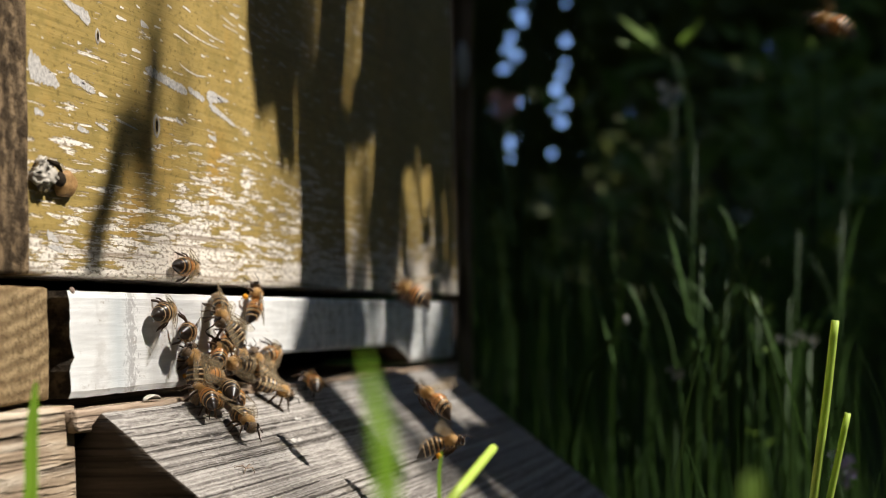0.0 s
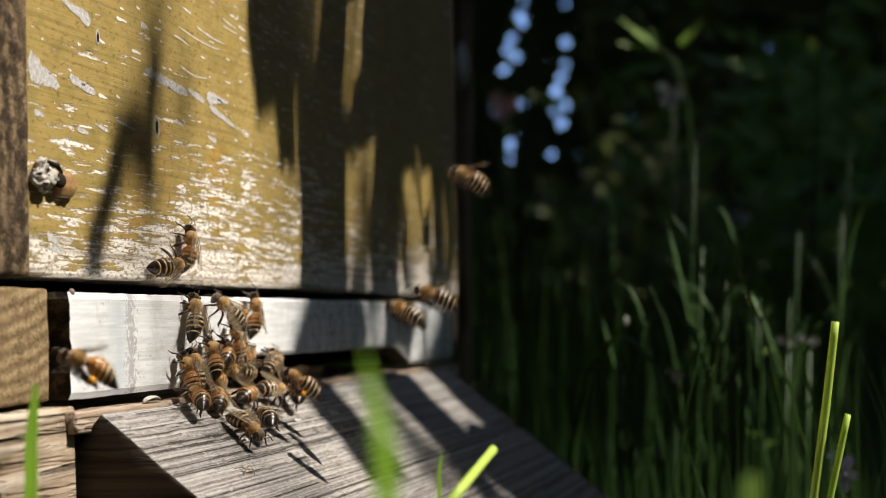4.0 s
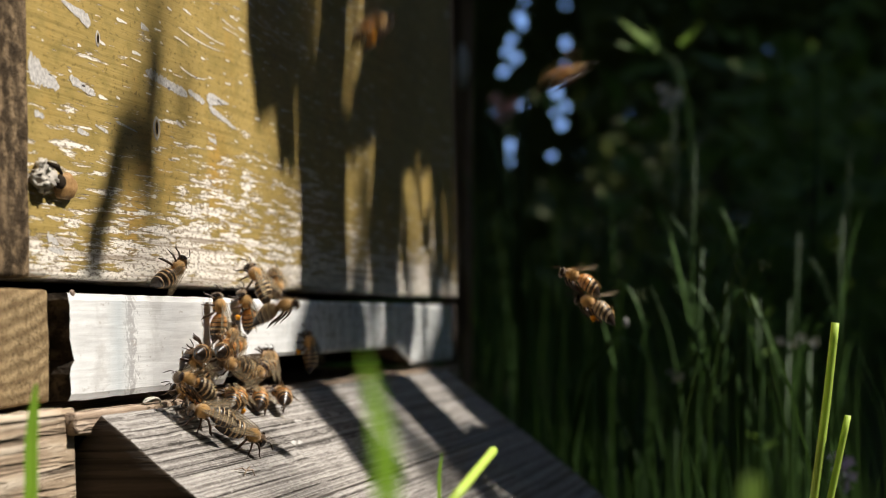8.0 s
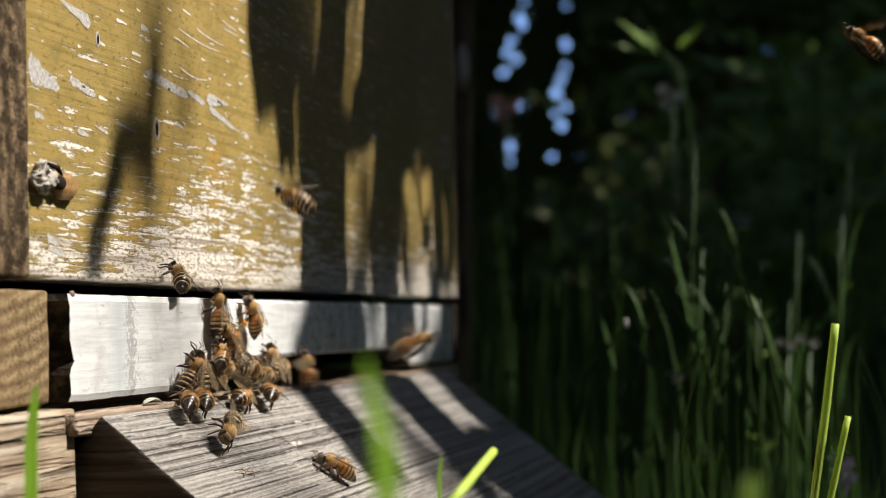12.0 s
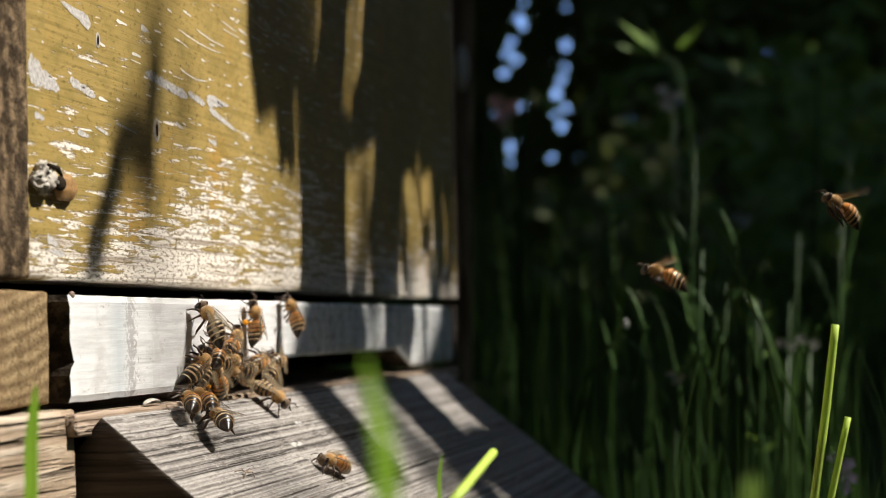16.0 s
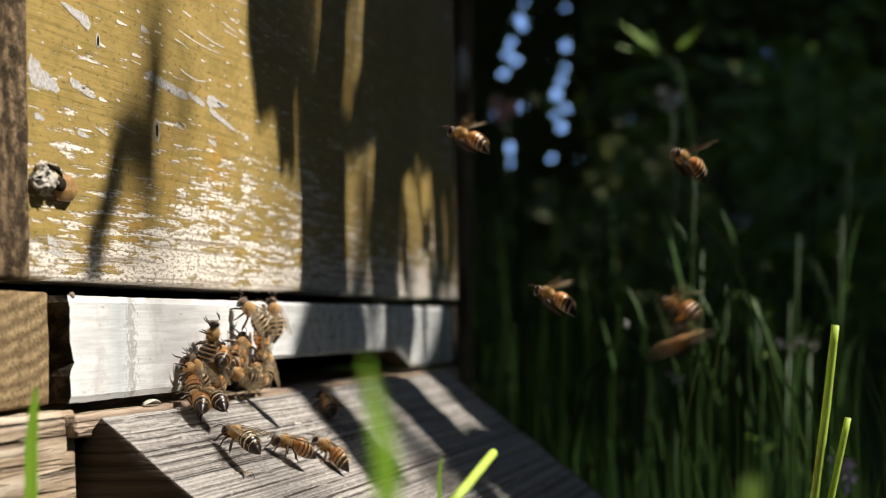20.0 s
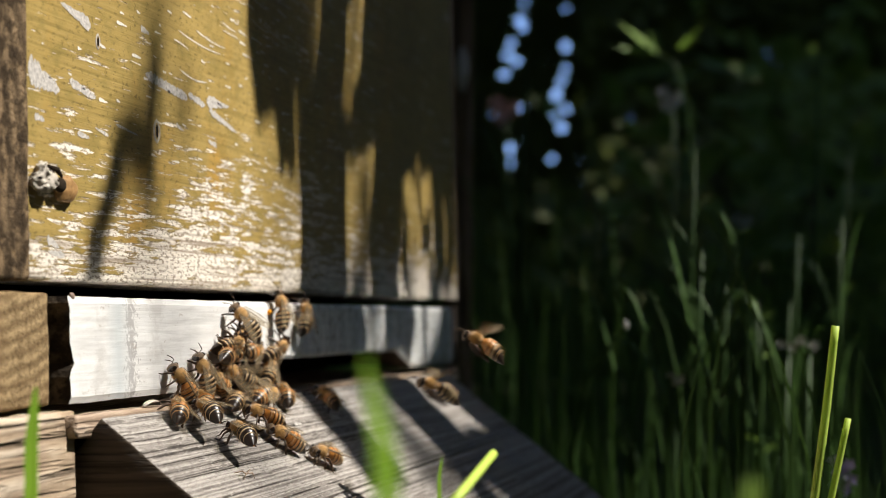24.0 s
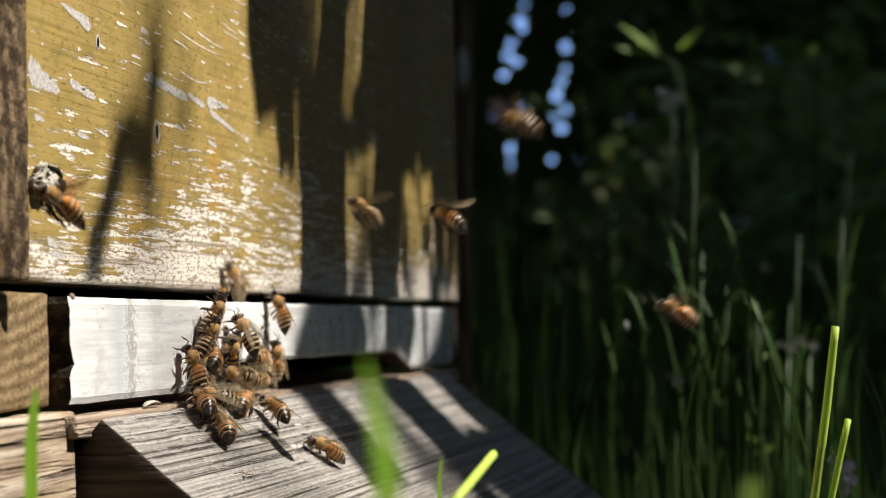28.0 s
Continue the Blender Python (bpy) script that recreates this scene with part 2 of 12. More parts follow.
M_VIOLET = plain("violet_petal", (0.40, 0.30, 0.66), (0.74, 0.66, 0.92), 0.6)
M_ROOFPINK = plain("faded_pink_render", (0.50, 0.30, 0.27), (0.62, 0.40, 0.36), 0.8, 0.2, 3.0)


# ---- building helpers ----
def thing(name, label, category, at=(0, 0, 0), group="", kind=""):
    ob = new(name)
    ob.empty_display_size = 0.01
    ob.matrix_world = Matrix.Translation(at)
    return tagged(ob, label, category, group, kind)


def mesh_of(bm, name, mats, smooth=False):
    me = bpy.data.meshes.new(name)
    bm.normal_update()
    bm.to_mesh(me)
    bm.free()
    for m in mats if isinstance(mats, (list, tuple)) else (mats,):
        me.materials.append(m)
    if smooth:
        me.polygons.foreach_set("use_smooth", [True] * len(me.polygons))
    return me


def part(name, bm, mats, parent=None, label="", smooth=False):
    """Links a bmesh as one mesh object under a thing or a part."""
    ob = new(name, bm if isinstance(bm, bpy.types.Mesh) else mesh_of(bm, name, mats, smooth))
    if parent is not None:
        ob.parent = parent
        ob.matrix_parent_inverse = parent.matrix_world.inverted()
    if label:
        ob["label"] = label
    return ob


def plank(x0, x1, y0, y1, z0, z1, cuts=(1, 1, 1), rough=0.0002, bevel=0.0006, seed=0):
    """A sawn board with uneven faces and worn edges."""
    bm = bmesh.new()
    bmesh.ops.create_cube(bm, size=1.0)
    for v in bm.verts:
        v.co = Vector(((x0 + x1) / 2 + v.co.x * (x1 - x0), (y0 + y1) / 2 + v.co.y * (y1 - y0), (z0 + z1) / 2 + v.co.z * (z1 - z0)))
    for ax, c in enumerate(cuts):
        lo, hi = ((x0, x1), (y0, y1), (z0, z1))[ax]
        for i in range(1, c):
            no = Vector((0, 0, 0))
            no[ax] = 1
            co = Vector((0, 0, 0))
            co[ax] = lo + (hi - lo) * i / c
            bmesh.ops.bisect_plane(bm, geom=bm.verts[:] + bm.edges[:] + bm.faces[:], plane_co=co, plane_no=no)
    sharp = [e for e in bm.edges if len(e.link_faces) == 2 and e.calc_face_angle(0) > 0.5]
    if bevel:
        bmesh.ops.bevel(bm, geom=sharp, offset=bevel, segments=2, profile=0.6, affect="EDGES")
    for v in bm.verts:
        q = v.co * 130 + Vector((seed * 7.3, seed * 3.1, 0))
        w = v.co * 420 + Vector((seed, 0, seed * 2.7))
        v.co += (noise.noise_vector(q) * 0.7 + noise.noise_vector(w) * 0.5) * rough
    return bm


def tube(bm, pts, radii, sides=8, caps=True):
    """A round bar along points."""
    rings = []
    for i, p in enumerate(pts):
        p = Vector(p)
        d = (Vector(pts[min(i + 1, len(pts) - 1)]) - Vector(pts[max(i - 1, 0)])).normalized()
        a = d.orthogonal().normalized() if not rings else (side - d * side.dot(d)).normalized()
        side = a
        b = d.cross(a)
        r = radii[i] if isinstance(radii, (list, tuple)) else radii
        rings.append([bm.verts.new(p + (a * math.cos(k * math.tau / sides) + b * math.sin(k * math.tau / sides)) * r) for k in range(sides)])
    for r0, r1 in zip(rings, rings[1:]):
        for k in range(sides):
            bm.faces.new((r0[k], r0[(k + 1) % sides], r1[(k + 1) % sides], r1[k]))
    if caps:
        bm.faces.new(rings[0][::-1]), bm.faces.new(rings[-1])
    return bm


def ball(bm, centre, size, u=12, v=8):
    got = bmesh.ops.create_uvsphere(bm, u_segments=u, v_segments=v, radius=1.0)["verts"]
    for w in got:
        w.co = Vector((centre[0] + w.co.x * size[0], centre[1] + w.co.y * size[1], centre[2] + w.co.z * size[2]))
    return got


def add_blade(verts, faces, base, tip, width, bend, steps=7, side=None, fold=0.25):
    """Adds a tapering grass leaf, folded along its middle, from base to tip."""
    base, tip, bend = Vector(base), Vector(tip), Vector(bend)
    way = tip - base
    if side is None:
        side = way.cross(Vector((0, 0, 1)) if abs(way.normalized().z) < 0.9 else Vector((0.3, 1, 0)))
    side = Vector(side).normalized()
    up = side.cross(way).normalized()
    first = len(verts)
    for i in range(steps + 1):
        k = i / steps
        p = base + way * k + bend * (4 * k * (1 - k))
        w = width * 0.5 * min(1.0, 0.55 + 1.4 * k) * (1 - k ** 2.6) ** 0.8
        w = max(w, width * 0.03)
        verts += [p - side * w, p + up * w * fold * 2, p + side * w]
    for i in range(steps):
        a = first + 3 * i
        faces += [(a, a + 1, a + 4, a + 3), (a + 1, a + 2, a + 5, a + 4)]


def mesh_py(name, verts, faces, mats, smooth=True):
    me = bpy.data.meshes.new(name)
    me.from_pydata([tuple(v) for v in verts], [], faces)
    for m in mats if isinstance(mats, (list, tuple)) else (mats,):
        me.materials.append(m)
    if smooth:
        me.polygons.foreach_set("use_smooth", [True] * len(me.polygons))
    me.update()
    return me


# ---- ground ----
GROUND = -0.16


def build_ground():
    bm = bmesh.new()
    n = 60
    grid = []
    for i in range(n + 1):
        row = []
        for j in range(n + 1):
            u, v = i / n * 2 - 1, j / n * 2 - 1
            x, y = 0.5 + 60 * u * abs(u) ** 1.6, 60 * v * abs(v) ** 1.6
            r = math.hypot(x, y)
            z = GROUND + 0.03 * noise.noise(Vector((x * 2.1, y * 2.1, 0))) * min(1, max(0, r - 0.6)) - 0.006
            row.append(bm.verts.new((x, y, z)))
        grid.append(row)
    for i in range(n):
        for j in range(n):
            bm.faces.new((grid[i][j], grid[i + 1][j], grid[i + 1][j + 1], grid[i][j + 1]))
    tagged(part("ground", bm, M_SOIL, None, "", True), "dark shaded garden soil under tall grass", "ground", kind="structure")


build_ground()


# ---- hive ----
def build_hive():
    box_ = thing("hive_box", "old wooden hive box with peeling ochre yellow paint", "beehive", (0.19, 0.2, 0))
    part("front_board", plank(0, 0.393, 0.0, 0.022, 0.001, 0.24, (60, 1, 30), 0.00004, 0.0008, 1), M_YELLOW, box_, "ochre painted front board with flaking paint", True)
    part("side_board", plank(-0.024, -0.0006, -0.0012, 0.42, 0.0005, 0.24, (3, 12, 24), 0.0005, 0.001, 2), M_SIDE_END, box_, "bare weathered end of the side board", True)
    part("side_board", plank(0.3935, 0.401, 0.001, 0.42, 0.001, 0.24, (1, 8, 12), 0.0004, 0.001, 3), M_SHADEWOOD, box_, "weathered side board, darkened for shade")
    part("back_board", plank(-0.001, 0.394, 0.40, 0.42, 0.001, 0.24, (2, 1, 2), 0.0003, 0.001, 4), M_SHADEWOOD, box_)
    part("crown_board", plank(-0.03, 0.405, -0.006, 0.425, 0.241, 0.256, (2, 2, 1), 0.0003, 0.001, 5), M_SHADEWOOD, box_)
    # two small knots in the front board: a pale rim round a dark slit
    for kx, kz, w, h in ((0.0678, 0.0382, 0.0022, 0.0030), (0.0350, 0.0547, 0.0012, 0.0019)):
        bm = bmesh.new()
        rings = []
        for s, y in ((1.0, -0.00006), (0.8, -0.00022), (0.55, -0.00012)):
            rings.append([bm.verts.new((kx + math.cos(k * math.tau / 20) * abs(math.cos(k * math.tau / 20)) ** 0.3 * w * s * (1 + 0.2 * noise.noise(Vector((k, s * 3, kx * 90)))), y,
                                        kz + math.sin(k * math.tau / 20) * h * (0.35 + 0.65 * s))) for k in range(20)])
        for r0, r1 in zip(rings, rings[1:]):
            for k in range(20):
                bm.faces.new((r0[k], r0[(k + 1) % 20], r1[(k + 1) % 20], r1[k]))
        kn = part("knot", bm, M_KNOT, box_, "narrow oval knot with a dark split", True)
        bm = bmesh.new()
        bm.faces.new([bm.verts.new((kx + math.cos(k * math.tau / 12) * w * 0.30, -0.00018, kz + math.sin(k * math.tau / 12) * h * 0.55)) for k in range(12)])
        part("split", bm, M_CRACK, kn)

    def bare(x0, z0, x1, z1, w0, w1, name="bare_patch", arch=0.0):
        """A ragged stroke where the paint has come off, from one end to the other, with its two widths."""
        bm = bmesh.new()
        n = max(14, int(abs(x1 - x0) / 0.0006))
        up, down = [], []
        for k in range(n + 1):
            t = k / n
            x, z = x0 + (x1 - x0) * t, z0 + (z1 - z0) * t + arch * 4 * t * (1 - t)
            w = (w0 + (w1 - w0) * t) / 2 * min(1, 0.25 + 8 * t, 0.25 + 8 * (1 - t))
            e = noise.noise(Vector((x * 900, z * 300, 1))) * 0.55 + noise.noise(Vector((x * 2600, z * 900, 5))) * 0.35
            g = noise.noise(Vector((x * 900, z * 300, 9))) * 0.55 + noise.noise(Vector((x * 2600, z * 900, 13))) * 0.35
            up.append(bm.verts.new((x, -0.00009, z + w * (1 + e)))), down.append(bm.verts.new((x, -0.00009, z - w * (1 + g))))
        for k in range(n):
            bm.faces.new((up[k], up[k + 1], down[k + 1], down[k]))
        bmesh.ops.recalc_face_normals(bm, faces=bm.faces)
        part(name, bm, M_FLAKE if name == "bare_patch" else M_CHIP, box_, {"bare_patch": "bare grey wood patch", "scratch": "pale scratch in the paint"}.get(name, ""))

    for q in ((0.0615, 0.0512, 0.0880, 0.0488, 0.0022, 0.0024), (0.0885, 0.0500, 0.1000, 0.0484, 0.0017, 0.0014), (0.1015, 0.0498, 0.1180, 0.0502, 0.0038, 0.0004), (0.1030, 0.0476, 0.1240, 0.0438, 0.0020, 0.0006),
              (0.0014, 0.0440, 0.0156, 0.0412, 0.0066, 0.0016), (0.0205, 0.0440, 0.0335, 0.0418, 0.0022, 0.0012), (0.0165, 0.0602, 0.0313, 0.0576, 0.0006, 0.0036), (0.0090, 0.0095, 0.0145, 0.0078, 0.0022, 0.0006),
              (0.0095, 0.0068, 0.0170, 0.0062, 0.0007, 0.0016), (0.0040, 0.0345, 0.0085, 0.0340, 0.0020, 0.0006), (0.0240, 0.0330, 0.0300, 0.0326, 0.0014, 0.0006), (0.0330, 0.0352, 0.0400, 0.0342, 0.0004, 0.0010),
              (0.0440, 0.0372, 0.0565, 0.0360, 0.0007, 0.0004), (0.0590, 0.0620, 0.0640, 0.0612, 0.0016, 0.0005), (0.0800, 0.0412, 0.0850, 0.0402, 0.0012, 0.0004), (0.1020, 0.0395, 0.1080, 0.0386, 0.0008, 0.0014)):
        bare(*q)
    # fine scratches that cross the upper board in shallow arcs
    for k in range(15):
        rx = random.Random(k + 70)
        x = 0.075 + 0.008 * k + rx.uniform(-0.01, 0.01)
        z = 0.056 + 0.0031 * k + rx.uniform(-0.004, 0.008)
        size = rx.uniform(0.010, 0.030)
        bare(x, z, x + size, z - size * rx.uniform(0.02, 0.12), rx.uniform(0.0002, 0.0005), 0.0002, "scratch", rx.uniform(-0.0012, 0.0002))
    # broken knot that stands out of the corner: pale torn wood, a dark hole and a dome of amber resin
    bm = bmesh.new()
    ball(bm, (0.0056, -0.0012, 0.0212), (0.0044, 0.0020, 0.0032), 40, 26)
    for v in bm.verts:
        v.co += noise.noise_vector(v.co * 420) * 0.0014 + noise.noise_vector(v.co * 1500) * 0.0010
    stub = part("knot_stub", bm, M_KNOT, box_, "broken pale knot standing out of the board", True)
    bm = bmesh.new()
    ball(bm, (0.0160, -0.0008, 0.0201), (0.0050, 0.0016, 0.0028), 28, 18)
    for v in bm.verts:
        v.co += noise.noise_vector(v.co * 500) * 0.0005
    part("resin", bm, M_RESIN, stub, "dome of amber resin", True)
    bm = bmesh.new()
    ball(bm, (0.0108, -0.0022, 0.0207), (0.0024, 0.0010, 0.0016), 14, 10)
    part("hole", bm, M_CRACK, stub, "dark hole", True)
    bm = bmesh.new()
    tube(bm, [(0.0040, -0.0030, 0.0240), (0.0085, -0.0028, 0.0236), (0.0135, -0.0014, 0.0226)], [0.0003, 0.0006, 0.0003], 8)
    part("crack", bm, M_CRACK, stub, "dark crack", True)
    # small chips where the paint has sprung off
    rc = random.Random(12)
    for k in range(90):
        x, z = rc.uniform(0.004, 0.150), rc.uniform(0.030, 0.095)
        size = rc.uniform(0.0015, 0.0060) * rc.choice((0.5, 1, 1))
        bare(x, z, x + size, z - size * rc.uniform(-0.02, 0.16), rc.uniform(0.0003, 0.0009), rc.uniform(0.0002, 0.0006), "paint_chip")
    # rows of fine nicks that run along the grain over the far half of the board, whitened to stand for their glints
    for row in range(16):
        z, x = 0.020 + 0.0058 * row, rc.uniform(0.118, 0.135)
        while x < 0.255:
            size = rc.uniform(0.0025, 0.0090)
            if rc.random() < 0.55:
                bare(x, z + rc.uniform(-0.0012, 0.0012), x + size, z - size * rc.uniform(0.0, 0.10), rc.uniform(0.00025, 0.0008), 0.0002, "paint_chip")
            x += size + rc.uniform(0.002, 0.012)


build_hive()


def build_floor():
    fl = thing("hive_floor", "weathered wooden hive floor with side rails", "hive floor", (0.19, 0.2, -0.03))
    part("side_rail", plank(-0.035, 0.0074, -0.0012, 0.42, -0.0252, -0.0018, (6, 10, 8), 0.0004, 0.0010, 11), M_RAIL_END, fl, "rail end with curved growth rings", True)
    part("side_rail", plank(0.363, 0.397, 0.001, 0.42, -0.0252, -0.0018, (4, 8, 4), 0.0004, 0.0010, 12), M_SHADEWOOD, fl)
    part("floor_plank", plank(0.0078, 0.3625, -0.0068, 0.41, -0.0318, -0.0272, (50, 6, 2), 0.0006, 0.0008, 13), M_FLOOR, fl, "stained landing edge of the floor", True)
    part("inner_board", plank(0.0078, 0.3625, 0.05, 0.055, -0.0268, -0.0022, (2, 1, 1), 0.0, 0.0, 14), M_SHADEWOOD, fl)
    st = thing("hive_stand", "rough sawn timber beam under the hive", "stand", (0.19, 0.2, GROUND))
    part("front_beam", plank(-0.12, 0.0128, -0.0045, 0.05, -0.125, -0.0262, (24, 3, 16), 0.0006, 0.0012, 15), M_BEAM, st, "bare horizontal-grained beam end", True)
    part("rear_beam", plank(-0.12, 0.40, 0.36, 0.42, -0.125, -0.036, (6, 2, 3), 0.0006, 0.0012, 16), M_SHADEWOOD, st)
    part("cross_beam", plank(0.05, 0.40, 0.012, 0.05, -0.125, -0.036, (6, 2, 3), 0.0006, 0.0012, 17), M_SHADEWOOD, st)
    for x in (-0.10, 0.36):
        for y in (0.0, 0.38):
            part("foot", plank(x, x + 0.05, y, y + 0.04, GROUND - 0.03, -0.124, (1, 1, 1), 0.0006, 0.001, 18), M_SHADEWOOD, st)


build_floor()


def build_strip():
    """The entrance strip: a board with a long slot cut into its lower edge."""
    st = thing("entrance_strip", "worn white painted entrance strip with a slot", "entrance strip", (0.18, 0.0, -0.02))
    y0, y1 = -0.0052, 0.0045
    top, low, slot = -0.0026, -0.0248, -0.0185
    xs = [0.0085 + (0.359 - 0.0085) * i / 90 for i in range(91)]
    bm = bmesh.new()
    front, back = [], []
    for x in xs:
        b = low
        if 0.100 < x < 0.292:
            k = min(1.0, max(0.0, (0.292 - x) / 0.022), max(0.0, (x - 0.100) / 0.004))
            b = low + (slot - low) * k
        b += 0.0002 * noise.noise(Vector((x * 400, 0, 1)))
        t = top + 0.0002 * noise.noise(Vector((x * 300, 3, 1)))
        for col, y in ((front, y0), (back, y1)):
            ragged = [0.0 if x > xs[0] else 0.0009 * noise.noise(Vector((i * 0.9, 3, 7))) + 0.0016 * math.exp(-((i - 6.5) / 1.4) ** 2) for i in range(17)]
            col.append([bm.verts.new((x + ragged[i], y + (0.0006 if i in (0, 16) and y == y0 else 0), b + (t - b) * i / 16)) for i in range(17)])
    n = len(xs) - 1
    for j in range(n):
        for i in range(16):
            bm.faces.new((front[j][i], front[j + 1][i], front[j + 1][i + 1], front[j][i + 1]))
            bm.faces.new((back[j][i], back[j][i + 1], back[j + 1][i + 1], back[j + 1][i]))
        # underside and slot edge share the shade-dark colour of the ends
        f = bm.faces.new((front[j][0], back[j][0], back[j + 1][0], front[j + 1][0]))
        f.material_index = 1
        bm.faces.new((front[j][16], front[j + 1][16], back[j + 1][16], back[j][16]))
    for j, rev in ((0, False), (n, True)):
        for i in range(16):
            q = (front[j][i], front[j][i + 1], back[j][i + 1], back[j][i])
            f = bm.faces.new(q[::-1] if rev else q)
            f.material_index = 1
    for v in bm.verts:
        v.co += noise.noise_vector(v.co * 300) * 0.00015
    part("board", bm, [M_WHITE, M_SHADED_END], st)
    bm = bmesh.new()
    ball(bm, (0.0108, -0.0046, -0.0026), (0.0010, 0.0006, 0.0008), 10, 6)
    part("pin_head", bm, M_METAL, st, "small rusty pin head", True)


build_strip()

SLOPE = radians(39.5)
DOWN = Vector((0, -math.cos(SLOPE), -math.sin(SLOPE)))
RAMP_TOP = Vector((0, -0.0086, -0.0280))
RAMP_UP = Vector((0, -math.sin(SLOPE), math.cos(SLOPE)))


def build_ramp():
    ra = thing("landing_ramp", "grey weathered wooden landing ramp sloping to the grass", "landing board", (0.17, -0.06, GROUND))
    for a, b, seed, x1 in ((0.0, 0.0362, 21, 0.334), (0.0368, 0.0965, 22, 0.336)):
        bm = plank(0.0155, x1, -b, -a, -0.018, 0.0, (80, 8, 2), 0.00040, 0.0005, seed)
        m = Matrix.Translation(RAMP_TOP) @ Matrix.Rotation(SLOPE, 4, "X")
        bmesh.ops.transform(bm, matrix=m, verts=bm.verts)
        # ends turned from the sun take the colour darkened for shade
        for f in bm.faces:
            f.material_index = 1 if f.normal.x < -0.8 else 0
        part("plank", bm, [M_RAMP, M_RAMP_SHADE], ra, "", True)
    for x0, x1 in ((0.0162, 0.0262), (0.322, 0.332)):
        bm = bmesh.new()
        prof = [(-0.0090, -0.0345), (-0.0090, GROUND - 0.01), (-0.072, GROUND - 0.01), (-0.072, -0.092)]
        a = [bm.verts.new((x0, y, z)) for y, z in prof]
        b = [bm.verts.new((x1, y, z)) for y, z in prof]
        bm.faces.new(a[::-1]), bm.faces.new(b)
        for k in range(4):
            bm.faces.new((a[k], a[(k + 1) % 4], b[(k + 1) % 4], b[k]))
        part("side_cheek", bm, M_RAMP_SHADE, ra, "wooden cheek under the ramp, darkened for its shade")


build_ramp()


# ---- plants ----
def through_plan(px, py, d):
    """A point d metres ahead, by the shares px (to the right) and py (up) of the distance."""
    p, w = radians(PITCH), radians(YAW)
    f = Vector((math.cos(p) * math.cos(w), math.cos(p) * math.sin(w), math.sin(p)))
    r = f.cross(Vector((0, 0, 1))).normalized()
    u = r.cross(f)
    a = radians(-ROLL)
    r, u = r * math.cos(a) - u * math.sin(a), u * math.cos(a) + r * math.sin(a)
    return EYE + (f + r * px + u * py) * d


def build_meadow():
    rng = random.Random(5)
    zones = (
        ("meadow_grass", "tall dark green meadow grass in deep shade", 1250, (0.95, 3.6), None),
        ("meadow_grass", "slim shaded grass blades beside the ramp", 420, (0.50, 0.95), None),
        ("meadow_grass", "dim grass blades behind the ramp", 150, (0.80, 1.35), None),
        ("lawn_grass", "rough grass round the hive", 2600, None, (-1.6, 3.5, -2.2, 1.6)),
    )
    for name, label, count, wedge, area in zones:
        verts, faces = [], []
        k = 0
        while k < count:
            if wedge:
                d = wedge[0] + (wedge[1] - wedge[0]) * rng.random() ** 1.1
                a = radians(rng.uniform(-4.5, 17.0))
                x, y = EYE.x + 0.3 + d * math.cos(a), EYE.y + (d + 0.3) * math.sin(a)
                h = rng.uniform(0.11, 0.33) * (0.80 + 0.12 * d) * (1.5 if rng.random() < 0.10 else 1)
                if wedge[0] == 0.80:
                    g = through_plan(rng.uniform(0.005, 0.12), 0, d)
                    x, y, h = g.x, g.y, rng.uniform(0.10, 0.20) * (1.4 if rng.random() < 0.15 else 1)
                elif d < 0.95:
                    g = through_plan(rng.uniform(0.05, 0.30), 0, d)
                    x, y, h = g.x, g.y, rng.uniform(0.06, 0.150) * (1.5 if rng.random() < 0.16 else 1)
            else:
                x, y = rng.uniform(area[0], area[1]), rng.uniform(area[2], area[3])
                h = rng.uniform(0.06, 0.12)
                if x > 0.6 and -0.5 < y < 0.9:
                    continue
            if -0.16 < x < 0.36 and -0.105 < y < 0.47 or 0.35 < x < 0.46 and -0.03 < y < 0.47:
                continue
            if -0.16 < x < 0.20 and y > -0.165 and wedge:
                continue
            if math.hypot(x - EYE.x, y - EYE.y) < 0.14:
                continue
            if area and -0.35 < x < 0.6 and -0.25 < y < 0.0:
                h *= 0.7
            k += 1
            lean = rng.uniform(0.01, 0.20 if wedge else 0.35) * h
            w = rng.uniform(0, math.tau)
            tip = (x + lean * math.cos(w), y + lean * math.sin(w), GROUND + h * rng.uniform(0.75, 1))
            b = rng.uniform(-0.12, 0.05) * h
            add_blade(verts, faces, (x, y, GROUND - 0.01), tip, rng.uniform(0.0007, 0.0017 if wedge and wedge[1] < 1 else 0.0027), (b * math.cos(w), b * math.sin(w), rng.uniform(0, 0.12) * h),
                      6, (math.sin(w * 2.7), math.cos(w * 2.7), 0))
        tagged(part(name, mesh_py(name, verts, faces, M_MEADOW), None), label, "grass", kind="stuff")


build_meadow()


